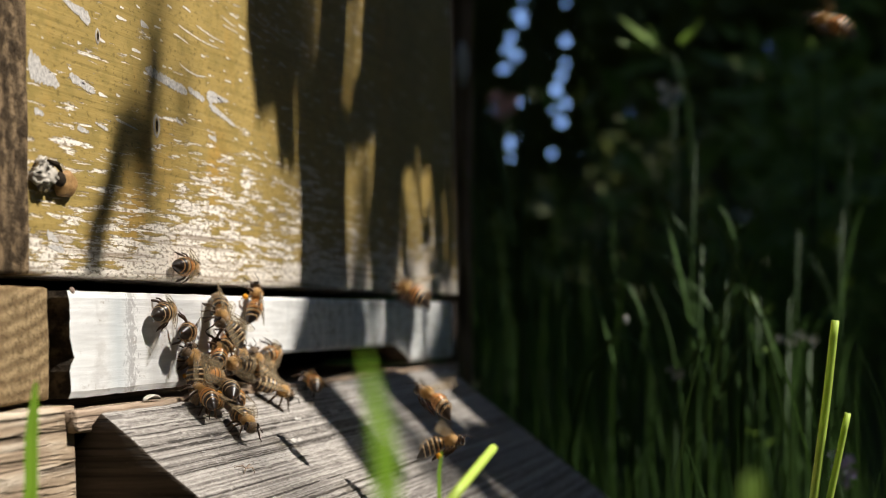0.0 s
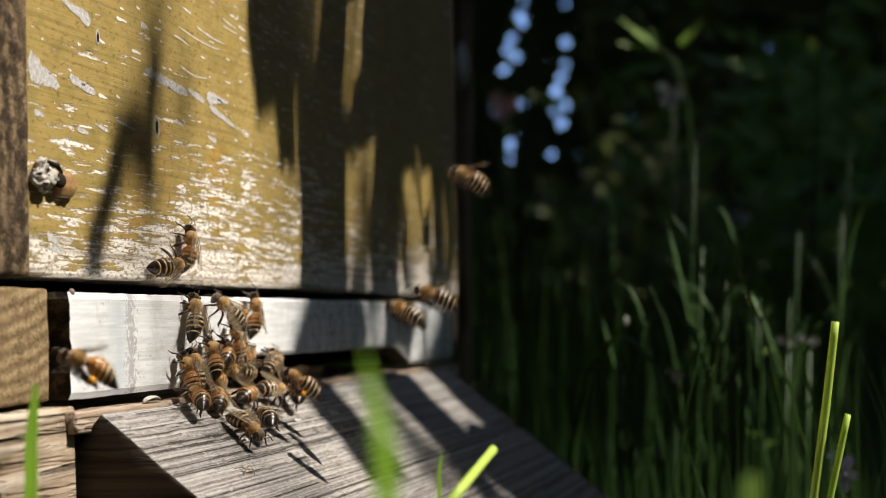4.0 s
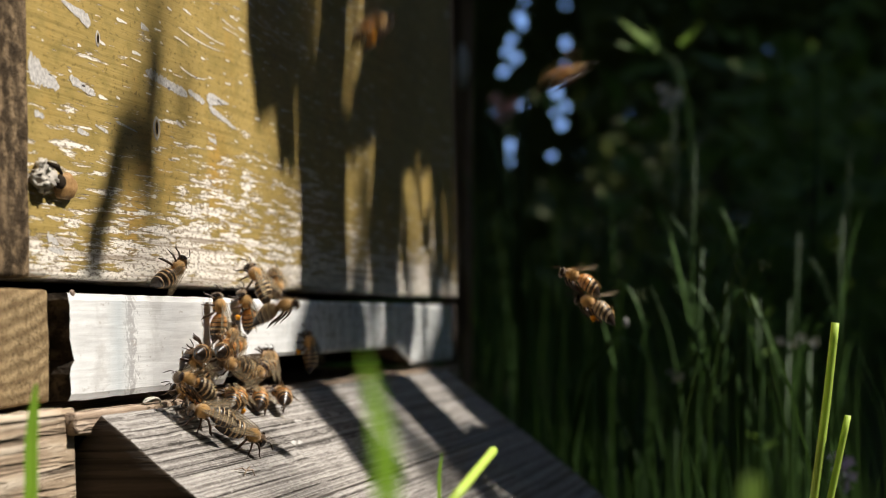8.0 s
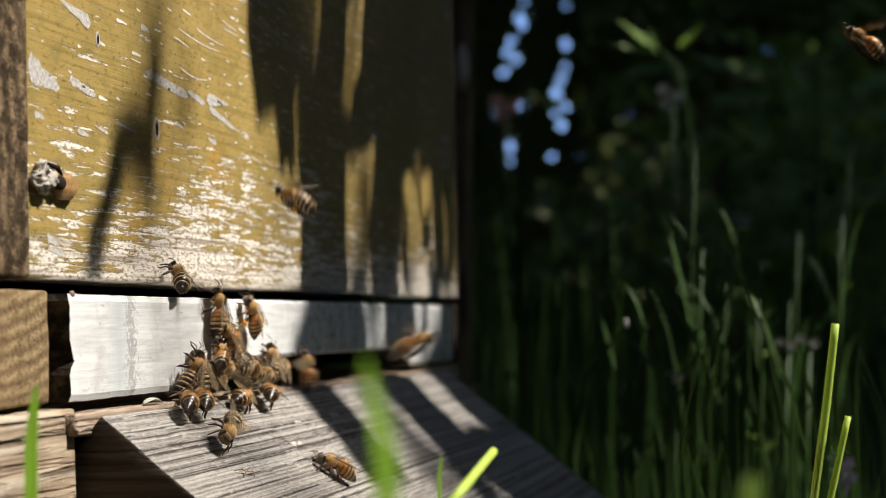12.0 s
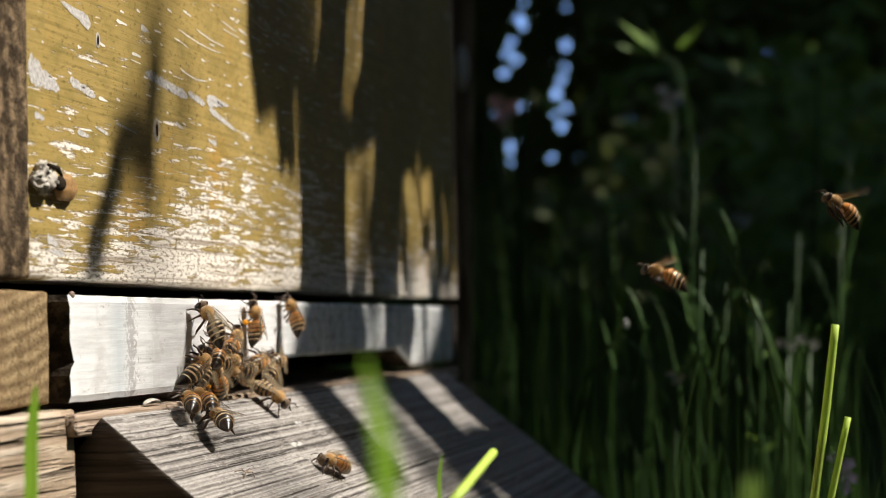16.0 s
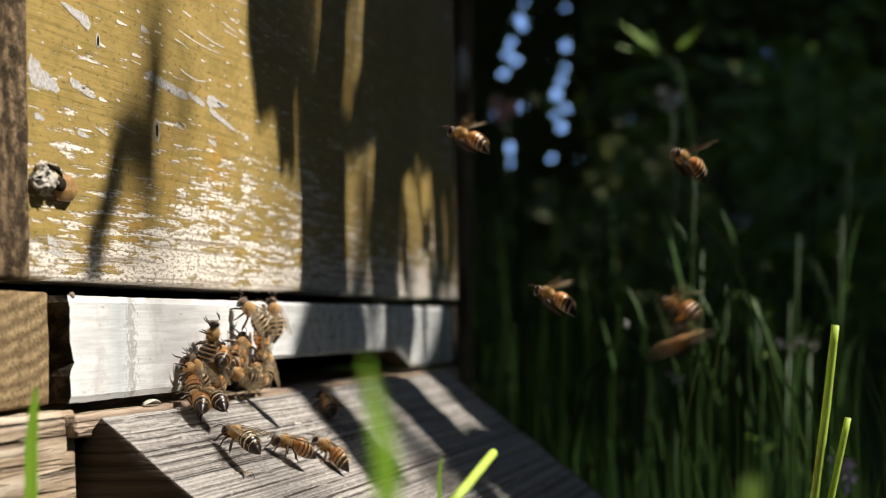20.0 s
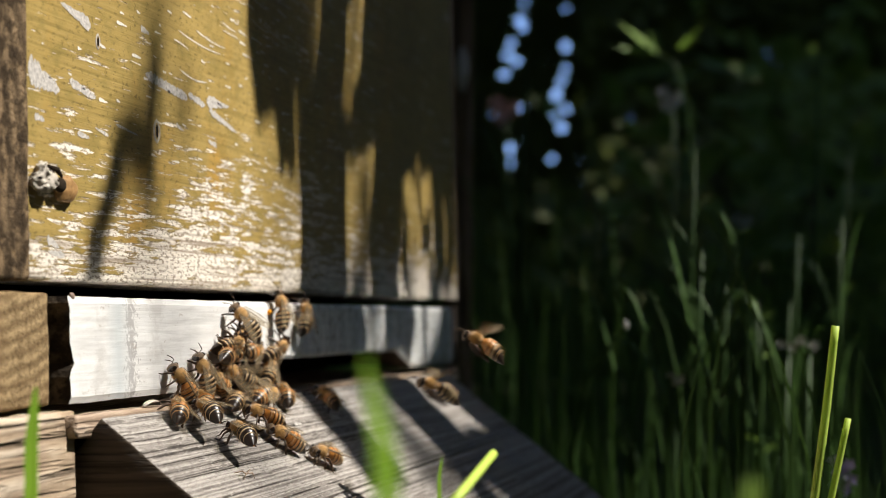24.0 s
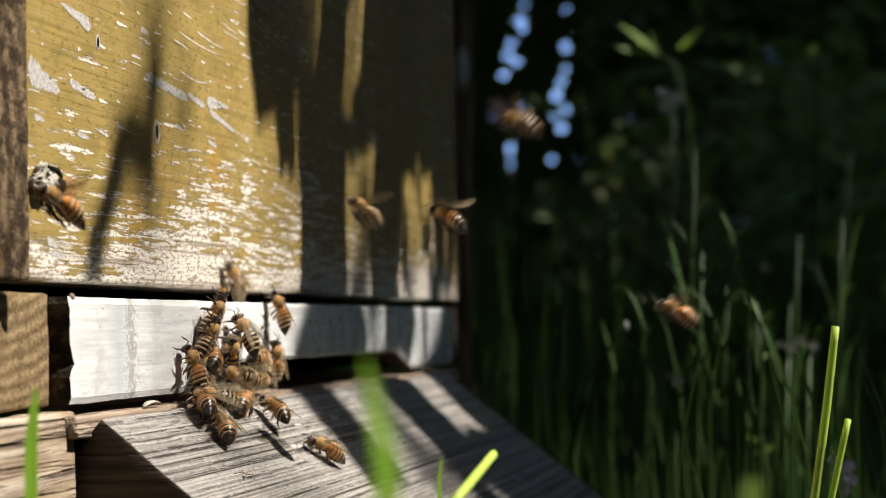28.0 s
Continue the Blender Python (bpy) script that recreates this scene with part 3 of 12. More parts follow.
def build_blade(label, pts, width, mat, face=55.0, blunt=False, taper=(5.0, 0.6)):
    """One grass leaf through points from the ground to its tip."""
    verts, faces = [], []
    pts = [Vector(p) for p in pts]
    n = 36
    for i in range(n + 1):
        k = i / n * (len(pts) - 1)
        j = min(int(k), len(pts) - 2)
        p = pts[j].lerp(pts[j + 1], k - j)
        if 0 < j and k - j < 0.5:
            p += (pts[j - 1] + pts[j + 1] - pts[j] * 2) * 0.06
        t = i / n
        w = width / 2 * ((1 - t ** taper[0]) ** taper[1] if not blunt else (1.0 if t < 0.97 else 0.75))
        w = max(w, width * 0.05)
        way = (pts[j + 1] - pts[j]).normalized()
        side = Vector((math.sin(radians(13.2 + face)), -math.cos(radians(13.2 + face)), 0))
        side = (side - way * side.dot(way)).normalized()
        out = side.cross(way)
        verts += [p - side * w, p - side * w * 0.45 + out * w * 0.2, p + out * w * -0.28, p + side * w * 0.45 + out * w * 0.2, p + side * w]
    for i in range(n):
        a = 5 * i
        faces += [(a + q, a + q + 1, a + q + 6, a + q + 5) for q in range(4)]
    ob = part("young_grass", mesh_py("young_grass", verts, faces, mat), None)
    return tagged(ob, label, "grass", "young grass by the hive")


build_blade("bright green grass blade growing close to the lens", [(-0.1750, -0.1240, GROUND - 0.005), (-0.1752, -0.1224, -0.0255), (-0.1756, -0.1219, -0.0197), (-0.1760, -0.1211, -0.0158), (-0.1762, -0.1207, -0.0133)], 0.0037, M_LAWN, 50, False, (1.7, 1.0))


def build_stub(label, pts, width, mat):
    """A cut round grass stem through points from the ground to its end."""
    bm = bmesh.new()
    fine = []
    for p, q in zip(pts, pts[1:]):
        fine += [Vector(p).lerp(Vector(q), i / 5) for i in range(5)]
    fine.append(Vector(pts[-1]))
    n = len(fine) - 1
    tube(bm, fine, [width / 2 * (1.12 - 0.16 * i / n) for i in range(n + 1)], 10)
    ob = part("young_grass", bm, mat, None, "", True)
    return tagged(ob, label, "grass", "young grass by the hive")


build_stub("slender upright sunlit grass stem", [(0.119, -0.135, GROUND - 0.005), (0.1184, -0.1516, -0.0557), (0.1182, -0.1552, -0.0331), (0.1179, -0.1581, -0.0125)], 0.0021, M_SUNBLADE)
build_stub("short sunlit grass stem with a dry tip", [(0.119, -0.130, GROUND - 0.005), (0.1193, -0.1555, -0.0558), (0.1195, -0.1604, -0.0355)], 0.0017, M_SUNBLADE)
build_stub("cut grass stem leaning beside the ramp", [(-0.0250, -0.0700, GROUND - 0.005), (-0.0270, -0.0830, -0.0560), (-0.0255, -0.0934, -0.0409), (-0.0007, -0.0953, -0.0347)], 0.0018, M_SUNBLADE)
build_blade("thin grass blade in front of the ramp", [(-0.0100, -0.0850, GROUND - 0.005), (-0.0106, -0.0865, -0.0425), (-0.0107, -0.0878, -0.0343)], 0.0014, M_LAWN)
build_blade("soft green grass blade before the hive corner", [(-0.064, -0.0300, GROUND - 0.005), (-0.0647, -0.0325, -0.0370), (-0.0650, -0.0345, -0.0188)], 0.0032, M_LAWN)
build_blade("blurred yellowish grass tip near the lens", [(-0.1504, -0.1511, GROUND - 0.005), (-0.1504, -0.1511, -0.0284), (-0.1506, -0.1509, -0.0258)], 0.0052, M_HERB)


def build_stems():
    """Taller grass stems that stand out of the meadow."""
    rng = random.Random(9)
    spec = ((0.0490, 0.118, -0.100, 0.85, 0.0028), (0.0255, 0.072, -0.10, 0.95, 0.0026), (0.149, 0.062, -0.14, 0.80, 0.0024), (0.190, -0.01, -0.147, 0.70, 0.0020),
            (0.083, 0.050, -0.10, 0.85, 0.0016), (0.091, 0.045, -0.10, 0.90, 0.0016), (0.240, 0.065, -0.12, 0.90, 0.0018), (0.160, -0.02, -0.147, 0.62, 0.0016), (0.1745, -0.03, -0.147, 0.64, 0.0018), (0.152, -0.01, -0.147, 0.66, 0.0016), (0.135, -0.06, -0.147, 0.68, 0.0022), (0.236, 0.02, -0.14, 0.80, 0.0022), (0.097, 0.04, -0.10, 0.95, 0.0022), (0.222, 0.135, -0.12, 0.95, 0.0026),
            (0.153, 0.00, -0.147, 0.72, 0.0030), (0.180, -0.03, -0.147, 0.66, 0.0026), (0.115, -0.09, -0.147, 0.70, 0.0020), (0.205, -0.03, -0.147, 0.75, 0.0022), (0.168, -0.02, -0.147, 0.80, 0.0026), (0.210, 0.01, -0.147, 0.85, 0.0024))
    for sx, top, low, d, w in spec:
        a, b = through_plan(sx, top, d), through_plan(sx - 0.006, low, d)
        base = Vector((b.x + 0.02, b.y, GROUND - 0.01))
        bm = bmesh.new()
        tube(bm, [base, base.lerp(b, 0.7), b.lerp(a, 0.5), a], [w / 2, w / 2, w / 2.3, w / 6], 6)
        st = thing("tall_grass", "tall thin shaded green grass stem", "grass", base, "tall grass stems")
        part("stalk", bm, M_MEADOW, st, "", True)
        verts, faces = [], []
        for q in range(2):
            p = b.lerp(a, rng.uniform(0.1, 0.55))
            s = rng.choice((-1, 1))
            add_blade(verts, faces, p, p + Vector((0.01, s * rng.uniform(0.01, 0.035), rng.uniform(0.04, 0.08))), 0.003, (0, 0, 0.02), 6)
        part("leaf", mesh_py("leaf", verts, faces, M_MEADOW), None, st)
    # arching stem with a pale seed tip
    a = through_plan(0.108, -0.0435, 0.68)
    b = through_plan(0.085, -0.075, 0.70)
    c = through_plan(0.076, -0.120, 0.72)
    st = thing("tall_grass", "arching grass stem with a pale seed tip", "grass", (c.x, c.y, GROUND), "tall grass stems")
    bm = bmesh.new()
    tube(bm, [(c.x, c.y, GROUND - 0.01), c, b, a], [0.0014, 0.0014, 0.0012, 0.0008], 6)
    part("stalk", bm, M_MEADOW, st, "", True)
    bm = bmesh.new()
    ball(bm, a, (0.0011, 0.0011, 0.0020), 8, 6)
    part("seed_tip", bm, M_SEED, st, "pale seed tip", True)


build_stems()


def build_stake():
    """A dark stake just behind the far corner of the hive; its pale patch stands for a sunlit streak."""
    low, top = through_plan(0.0085, -0.14, 1.05), through_plan(0.0110, 0.26, 1.05)
    st = thing("wooden_stake", "dark weathered wooden stake behind the hive", "stake", (low.x, low.y, GROUND))
    bm = bmesh.new()
    way = top - low
    tube(bm, [low + way * q for q in (-0.1, 0.2, 0.4, 0.6, 0.8, 1.0)], [0.0090, 0.0088, 0.0084, 0.0086, 0.0082, 0.0080], 12)
    pole = part("pole", bm, M_STAKE, st, "", True)
    bm = bmesh.new()
    a, b = through_plan(0.0112, 0.094, 1.041), through_plan(0.0114, 0.121, 1.041)
    tube(bm, [a, a.lerp(b, 0.3), a.lerp(b, 0.7), b], [0.0008, 0.0040, 0.0038, 0.0008], 8)
    part("bare_patch", bm, M_CHIP, pole, "pale patch standing for a sunlit streak", True)


build_stake()


def leaf_outline(verts, faces, base, way, normal, length, width):
    way, normal = way.normalized(), normal.normalized()
    side = way.cross(normal).normalized()
    a = len(verts)
    verts += [base, base + way * length * 0.35 + side * width / 2, base + way * length, base + way * length * 0.35 - side * width / 2, base + way * length * 0.42 - normal * width * 0.12]
    faces += [(a, a + 1, a + 4), (a + 1, a + 2, a + 4), (a + 2, a + 3, a + 4), (a + 3, a, a + 4)]


def build_herb(label, px, py, d, leaves, size, mat, seed, pale=()):
    """A leafy herb on a thin stalk."""
    rng = random.Random(seed)
    top = through_plan(px, py, d)
    hb = thing("garden_herb", label, "herb", (top.x, top.y, GROUND), "herbs in the meadow")
    bm = bmesh.new()
    tube(bm, [(top.x + 0.02, top.y - 0.01, GROUND - 0.01), (top.x + 0.01, top.y, (top.z + GROUND) / 2), top], [0.0025, 0.002, 0.0012], 6)
    part("stalk", bm, M_MEADOW, hb, "", True)
    for i in range(leaves):
        a = i * 2.4 + rng.uniform(-0.3, 0.3)
        verts, faces = [], []
        down = rng.uniform(0, 0.02) if i < 5 else rng.uniform(0.02, 0.10)
        way = Vector((math.cos(a) * 0.7, math.sin(a), rng.uniform(0.2, 0.9)))
        leaf_outline(verts, faces, top - Vector((0, 0, down)), way, way.cross(Vector((0.2, 1, 0.3))), size * rng.uniform(0.7, 1.1), size * 0.22)
        part("leaf", mesh_py("leaf", verts, faces, mat), None, hb)


def build_whorl():
    """A herb whose top leaves catch the sun."""
    d = 1.35
    top = through_plan(0.127, 0.117, d)
    hb = thing("garden_herb", "herb with a whorl of narrow sunlit leaves", "herb", (top.x, top.y, GROUND), "herbs in the meadow")
    bm = bmesh.new()
    low = through_plan(0.148, 0.03, d)
    tube(bm, [(low.x + 0.01, low.y, GROUND - 0.01), low, through_plan(0.144, 0.085, d), through_plan(0.137, 0.110, d), top], [0.0016, 0.0014, 0.0012, 0.0010, 0.0008], 6)
    part("stalk", bm, M_MEADOW, hb, "", True)
    for sx, sy, tx, ty in ((0.127, 0.117, 0.103, 0.136), (0.127, 0.116, 0.102, 0.121), (0.127, 0.118, 0.120, 0.132), (0.140, 0.118, 0.1535, 0.1345), (0.139, 0.119, 0.146, 0.128), (0.127, 0.116, 0.112, 0.127)):
        verts, faces = [], []
        a, b = through_plan(sx, sy, d), through_plan(tx, ty, d - 0.02)
        leaf_outline(verts, faces, a, b - a, Vector((-0.6, -0.5, 0.6)), (b - a).length, (b - a).length * 0.24)
        part("leaf", mesh_py("leaf", verts, faces, M_HERB), None, hb)


build_whorl()
build_herb("dim leafy herb in the shade", 0.138, 0.085, 1.5, 9, 0.03, M_MEADOW, 4)
build_herb("small herb with yellow-green leaves", 0.233, 0.012, 0.95, 8, 0.014, M_HERB, 6)
build_herb("low herb with bright leaf tips", 0.185, -0.03, 0.85, 8, 0.012, M_HERB, 8)


def build_flower(label, px, py, d, count, size, mat, seed):
    rng = random.Random(seed)
    top = through_plan(px, py, d)
    fl = thing("meadow_flower", label, "flower", (top.x, top.y, GROUND), "flowers in the meadow")
    bm = bmesh.new()
    tube(bm, [(top.x, top.y + 0.01, GROUND - 0.01), (top.x, top.y + 0.004, (top.z + GROUND) / 2), top], [0.0016, 0.0013, 0.001], 6)
    part("stalk", bm, M_MEADOW, fl, "", True)
    for i in range(count):
        verts, faces = [], []
        a = i * 2.4
        base = top + Vector((0, math.cos(a) * size * 0.6, -i * size * 0.35 + size))
        for k in range(5):
            b = k * math.tau / 5 + i
            way = Vector((-0.5, math.cos(b), math.sin(b)))
            leaf_outline(verts, faces, base, way, Vector((-1, 0.1, 0.2)), size * 0.6, size * 0.5)
        part("blossom", mesh_py("blossom", verts, faces, mat), None, fl)


def build_shrub(label, px, top, d, wide, count, size, seed, mat):
    """A leafy shrub in the shade behind the meadow."""
    rng = random.Random(seed)
    a = through_plan(px, top, d)
    sh = thing("garden_shrub", label, "shrub", (a.x, a.y, GROUND), "shrubs behind the meadow")
    tips = []
    for i in range(7):
        q = Vector((a.x + rng.uniform(-0.2, 0.2), a.y + rng.uniform(-wide, wide), GROUND + (a.z - GROUND) * rng.uniform(0.6, 1.0)))
        bm = bmesh.new()
        tube(bm, [(a.x, a.y, GROUND - 0.02), Vector((a.x, a.y, GROUND)).lerp(q, 0.5) + Vector((0, 0, 0.05)), q], [0.008, 0.006, 0.002], 6)
        part("branch", bm, M_BARK, sh, "", True)
        tips.append(q)
    verts, faces = [], []
    for _ in range(count):
        q = rng.choice(tips)
        p = Vector((a.x, a.y, GROUND)).lerp(q, rng.uniform(0.35, 1.0)) + Vector((rng.gauss(0, 0.08), rng.gauss(0, wide * 0.35), rng.gauss(0, 0.08)))
        way = Vector((rng.uniform(-1, 0.4), rng.uniform(-1, 1), rng.uniform(-0.4, 0.8)))
        leaf_outline(verts, faces, p, way, Vector((-1, rng.uniform(-0.5, 0.5), 0.7)), size * rng.uniform(0.6, 1.2), size * 0.36)
    part("foliage", mesh_py("foliage", verts, faces, mat, False), None, sh)


build_shrub("dim leafy shrub with pointed leaves", 0.215, 0.105, 2.6, 0.22, 420, 0.075, 51, M_HERB)
build_shrub("shaded shrub with broad leaves", 0.165, 0.050, 3.2, 0.25, 380, 0.085, 52, M_SHRUB)
build_shrub("tall dim shrub at the hedge", 0.115, 0.075, 3.8, 0.16, 260, 0.07, 53, M_SHRUB)
build_shrub("dark shrub beside the meadow", 0.250, 0.145, 3.4, 0.20, 360, 0.09, 54, M_HERB)

build_flower("pale white flower head among the grass", 0.2160, -0.0600, 0.74, 2, 0.0055, M_SEED, 1)
build_flower("small pale white flower head among the grass", 0.2035, -0.0610, 0.74, 2, 0.0048, M_SEED, 9)
build_flower("violet flower spike low in the grass", 0.236, -0.131, 0.62, 7, 0.005, M_VIOLET, 2)
build_flower("small pale flower in the shade", 0.178, 0.014, 1.6, 3, 0.009, M_SEED, 3)
build_flower("faded pink blossoms in the far hedge", 0.038, 0.079, 4.6, 4, 0.042, M_ROOFPINK, 5)
build_flower("dim whitish flower cluster", 0.136, 0.086, 1.4, 4, 0.012, M_SEED, 7)
build_flower("drooping pale seed cluster", 0.138, -0.079, 0.70, 3, 0.004, M_SEED, 4)

# small gaps in the far hedge: across, height, half width, half height, as shares of the distance
GAPS = ((0.0480, 0.1450, 0.0007, 0.0013), (0.0457, 0.1363, 0.0013, 0.0017), (0.0473, 0.1310, 0.0010, 0.0010), (0.0400, 0.1230, 0.0015, 0.0013), (0.0383, 0.1163, 0.0013, 0.0013), (0.0433, 0.1123, 0.0013, 0.0010), (0.0363, 0.1047, 0.0030, 0.0013), (0.0470, 0.0843, 0.0012, 0.0013), (0.0397, 0.0597, 0.0010, 0.0018), (0.0403, 0.0517, 0.0007, 0.0007), (0.0723, 0.1203, 0.0013, 0.0013), (0.0713, 0.1083, 0.0010, 0.0008), (0.0697, 0.1003, 0.0015, 0.0013), (0.0670, 0.0923, 0.0020, 0.0020), (0.0663, 0.0810, 0.0013, 0.0013), (0.0730, 0.0837, 0.0007, 0.0013), (0.0703, 0.0730, 0.0017, 0.0017), (0.0643, 0.0543, 0.0007, 0.0010), (0.1507, 0.1360, 0.0010, 0.0010), (0.0720, 0.1430, 0.0007, 0.0007))


def build_hedge():
    rng = random.Random(17)
    d = 5.0
    verts, faces = [], []
    holes = []
    for gx, gy, rw, rh in GAPS:
        p = through_plan(gx, gy, d)
        p = EYE + (p - EYE) * ((5.0 - EYE.x) / (p.x - EYE.x))
        holes.append((p.y, p.z, rw * d, rh * d))
    lo, hi = through_plan(0.095, 0.028, 5.4), through_plan(0.010, 0.165, 5.4)
    fine = (lo.y, hi.y, lo.z, hi.z)
    for count, y0, y1, z0, z1, size in ((15000, *fine, 0.026), (36000, -0.9, 1.9, -0.2, 1.5, 0.07), (15000, -6.0, 7.0, -0.2, 5.0, 0.26)):
        for _ in range(count):
            deep = 0.03 if size < 0.05 else 0.25
            p = Vector((5.0 + rng.uniform(-deep, deep), rng.uniform(y0, y1), rng.uniform(z0, z1)))
            if size > 0.2 and -0.8 < p.y < 1.8 and p.z < 1.4:
                continue
            if size > 0.05 and fine[0] + 0.02 < p.y < fine[1] - 0.02 and fine[2] + 0.02 < p.z < fine[3] + 0.2:
                continue
            if any(((p.y - hy) / (rw + size * 0.42)) ** 2 + ((p.z - hz) / (rh + size * 0.42)) ** 2 < 1 for hy, hz, rw, rh in holes):
                continue
            way = Vector((rng.uniform(-0.6, 0.6), rng.uniform(-1, 1), rng.uniform(-1, 1)))
            leaf_outline(verts, faces, p - way.normalized() * size * 0.4, way, Vector((-1, rng.uniform(-0.5, 0.5), rng.uniform(-0.2, 0.6))), size, size * 0.6)
    tagged(part("hedge", mesh_py("hedge", verts, faces, M_SHRUB, False), None), "dense dark hedge closing the garden", "hedge", kind="stuff")
    # unseen hedges on the other three sides of the garden, added to cut low skylight
    verts, faces = [], []
    for x0, x1, y0, y1, count in ((-5.2, -4.8, -6, 6, 6500), (-5, 5, -6.2, -5.8, 5500), (-5, 5, 4.6, 5.2, 6500)):
        for _ in range(count):
            p = Vector((rng.uniform(x0, x1), rng.uniform(y0, y1), rng.uniform(-0.2, 4.6)))
            way = Vector((rng.uniform(-1, 1), rng.uniform(-1, 1), rng.uniform(-1, 1)))
            leaf_outline(verts, faces, p, way, Vector((rng.uniform(-1, 1), rng.uniform(-1, 1), 0.3)), 0.34, 0.22)
    tagged(part("hedge", mesh_py("hedge", verts, faces, M_SHRUB, False), None), "unseen tall hedge added round the garden to cut skylight", "hedge", kind="stuff")


build_hedge()


def build_far_sky():
    """Bright open sky far behind the gaps of the hedge."""
    n = Nodes("far_blue_sky", 1.0, 0.0)
    n.b.inputs["Emission Strength"].default_value = 1.0
    n.put(n.b.inputs["Emission Color"], n.mix(n.noise(n.coords((0.2, 0.2, 0.2)), 1.0, 3), (0.22, 0.44, 0.98), (0.48, 0.76, 1.28)))
    n.colour((0.0, 0.0, 0.0))
    bm = bmesh.new()
    bm.faces.new([bm.verts.new(p) for p in ((40, -6, 0.0), (40, -6, 12), (40, 16, 12), (40, 16, 0.0))])
    tagged(part("backdrop", bm, n.m), "open blue sky beyond the hedge", "sky", kind="structure")


build_far_sky()


def build_tree(label, foot, trunk_h, crown, radii, leaves, size, seed, keep=None):
    """A tree: tapered trunk, limbs, and a crown of many leaves in clumps."""
    rng = random.Random(seed)
    foot = Vector((*foot, GROUND - 0.05))
    crown = Vector(crown)
    tr = thing("garden_tree", label, "tree", foot, "trees round the hive")
    bm = bmesh.new()
    top = Vector((foot.x + (crown.x - foot.x) * 0.5, foot.y + (crown.y - foot.y) * 0.5, trunk_h))
    crest = crown if not keep or all(keep(top.lerp(crown, q / 8)) for q in range(9)) else top + Vector((0.1, 0, 0.5))
    tube(bm, [foot, foot.lerp(top, 0.3) + Vector((0.03, 0.02, 0)), foot.lerp(top, 0.7), top, crest], [0.13, 0.10, 0.085, 0.07, 0.02], 10)
    part("trunk", bm, M_BARK, tr, "", True)
    clumps = []
    for i in range(26):
        while True:
            q = Vector((rng.uniform(-1, 1), rng.uniform(-1, 1), rng.uniform(-1, 1)))
            if 0.25 < q.length < 1:
                break
        c = crown + Vector((q.x * radii[0], q.y * radii[1], q.z * radii[2]))
        clumps.append(c)
        if i < 9:
            s = foot.lerp(top, rng.uniform(0.6, 0.98))
            if keep and not all(keep(s.lerp(c, q / 8)) for q in range(9)):
                continue
            bm = bmesh.new()
            tube(bm, [s, s.lerp(c, 0.5) + Vector((0, 0, 0.12)), c], [0.045, 0.03, 0.01], 6)
            part("limb", bm, M_BARK, tr, "", True)
    verts, faces = [], []
    while len(faces) < leaves * 4:
        c = rng.choice(clumps)
        r = min(radii) * 0.55
        p = c + Vector((rng.gauss(0, r * 0.6), rng.gauss(0, r * 0.6), rng.gauss(0, r * 0.45)))
        if keep and not keep(p):
            continue
        way = Vector((rng.uniform(-1, 1), rng.uniform(-1, 1), rng.uniform(-0.9, 0.4)))
        leaf_outline(verts, faces, p, way, Vector((rng.uniform(-0.6, 0.6), rng.uniform(-0.6, 0.6), 1)), size * rng.uniform(0.7, 1.2), size * 0.6)
    part("crown", mesh_py("crown", verts, faces, M_SHRUB, False), None, tr)


# clearings through which the sun reaches the meadow
SPOTS = [(through_plan(0.126, 0.150, 1.35), 0.20), (through_plan(0.149, 0.060, 0.80), 0.05), (through_plan(0.210, -0.060, 0.74), 0.13), (through_plan(0.240, 0.012, 0.95), 0.10), (through_plan(0.236, -0.131, 0.62), 0.17),
         (through_plan(0.250, -0.03, 0.85), 0.10), (through_plan(0.178, 0.014, 1.6), 0.06), (through_plan(0.108, -0.0435, 0.68), 0.09), (through_plan(0.038, 0.079, 4.6), 0.25),
         (through_plan(0.20, -0.11, 0.70), 0.09), (through_plan(0.185, -0.12, 0.60), 0.09), (through_plan(0.21, -0.13, 0.55), 0.10), (through_plan(0.245, -0.08, 0.75), 0.12), (through_plan(0.0113, 0.107, 1.04), 0.05),
         (through_plan(0.165, -0.10, 0.85), 0.10), (through_plan(0.20, -0.105, 1.0), 0.10)]


def sunlit(p):
    """True where a leaf does not stand between the sun and the hive front or a clearing."""
    k = (p.y + 0.02) / SUN.y
    q = p - SUN * k
    if -0.45 < q.x < 0.52 and -0.15 < q.z < 0.40 or -0.45 < q.x < 0.20 and -0.40 < q.z < 0.40:
        return False
    return not any((p - c).cross(SUN).length < r for c, r in SPOTS)


# six trees out of view, added to hold back sun and skylight
build_tree("unseen broad tree added to shade the meadow", (3.6, -3.4), 2.6, (3.1, -2.5, 3.4), (2.0, 1.5, 1.0), 4200, 0.13, 31, sunlit)
build_tree("unseen leafy tree behind the hive, added to cut skylight", (1.0, 2.6), 2.2, (0.8, 2.2, 3.6), (2.4, 1.5, 1.6), 14000, 0.15, 32, sunlit)
build_tree("unseen leafy tree behind the camera, added to cut skylight", (-2.6, 0.6), 2.4, (-2.2, 0.4, 3.4), (1.7, 1.9, 1.3), 12000, 0.15, 33, sunlit)
build_tree("unseen spreading tree above the hive, added to cut skylight", (0.2, 1.1), 2.3, (0.2, 0.4, 3.3), (1.9, 1.0, 0.7), 13000, 0.14, 35, sunlit)
build_tree("unseen tree on the sunny side, added to cut sun and skylight", (3.2, -5.2), 3.2, (0.9, -3.4, 5.2), (2.6, 1.6, 1.0), 13000, 0.17, 36, sunlit)
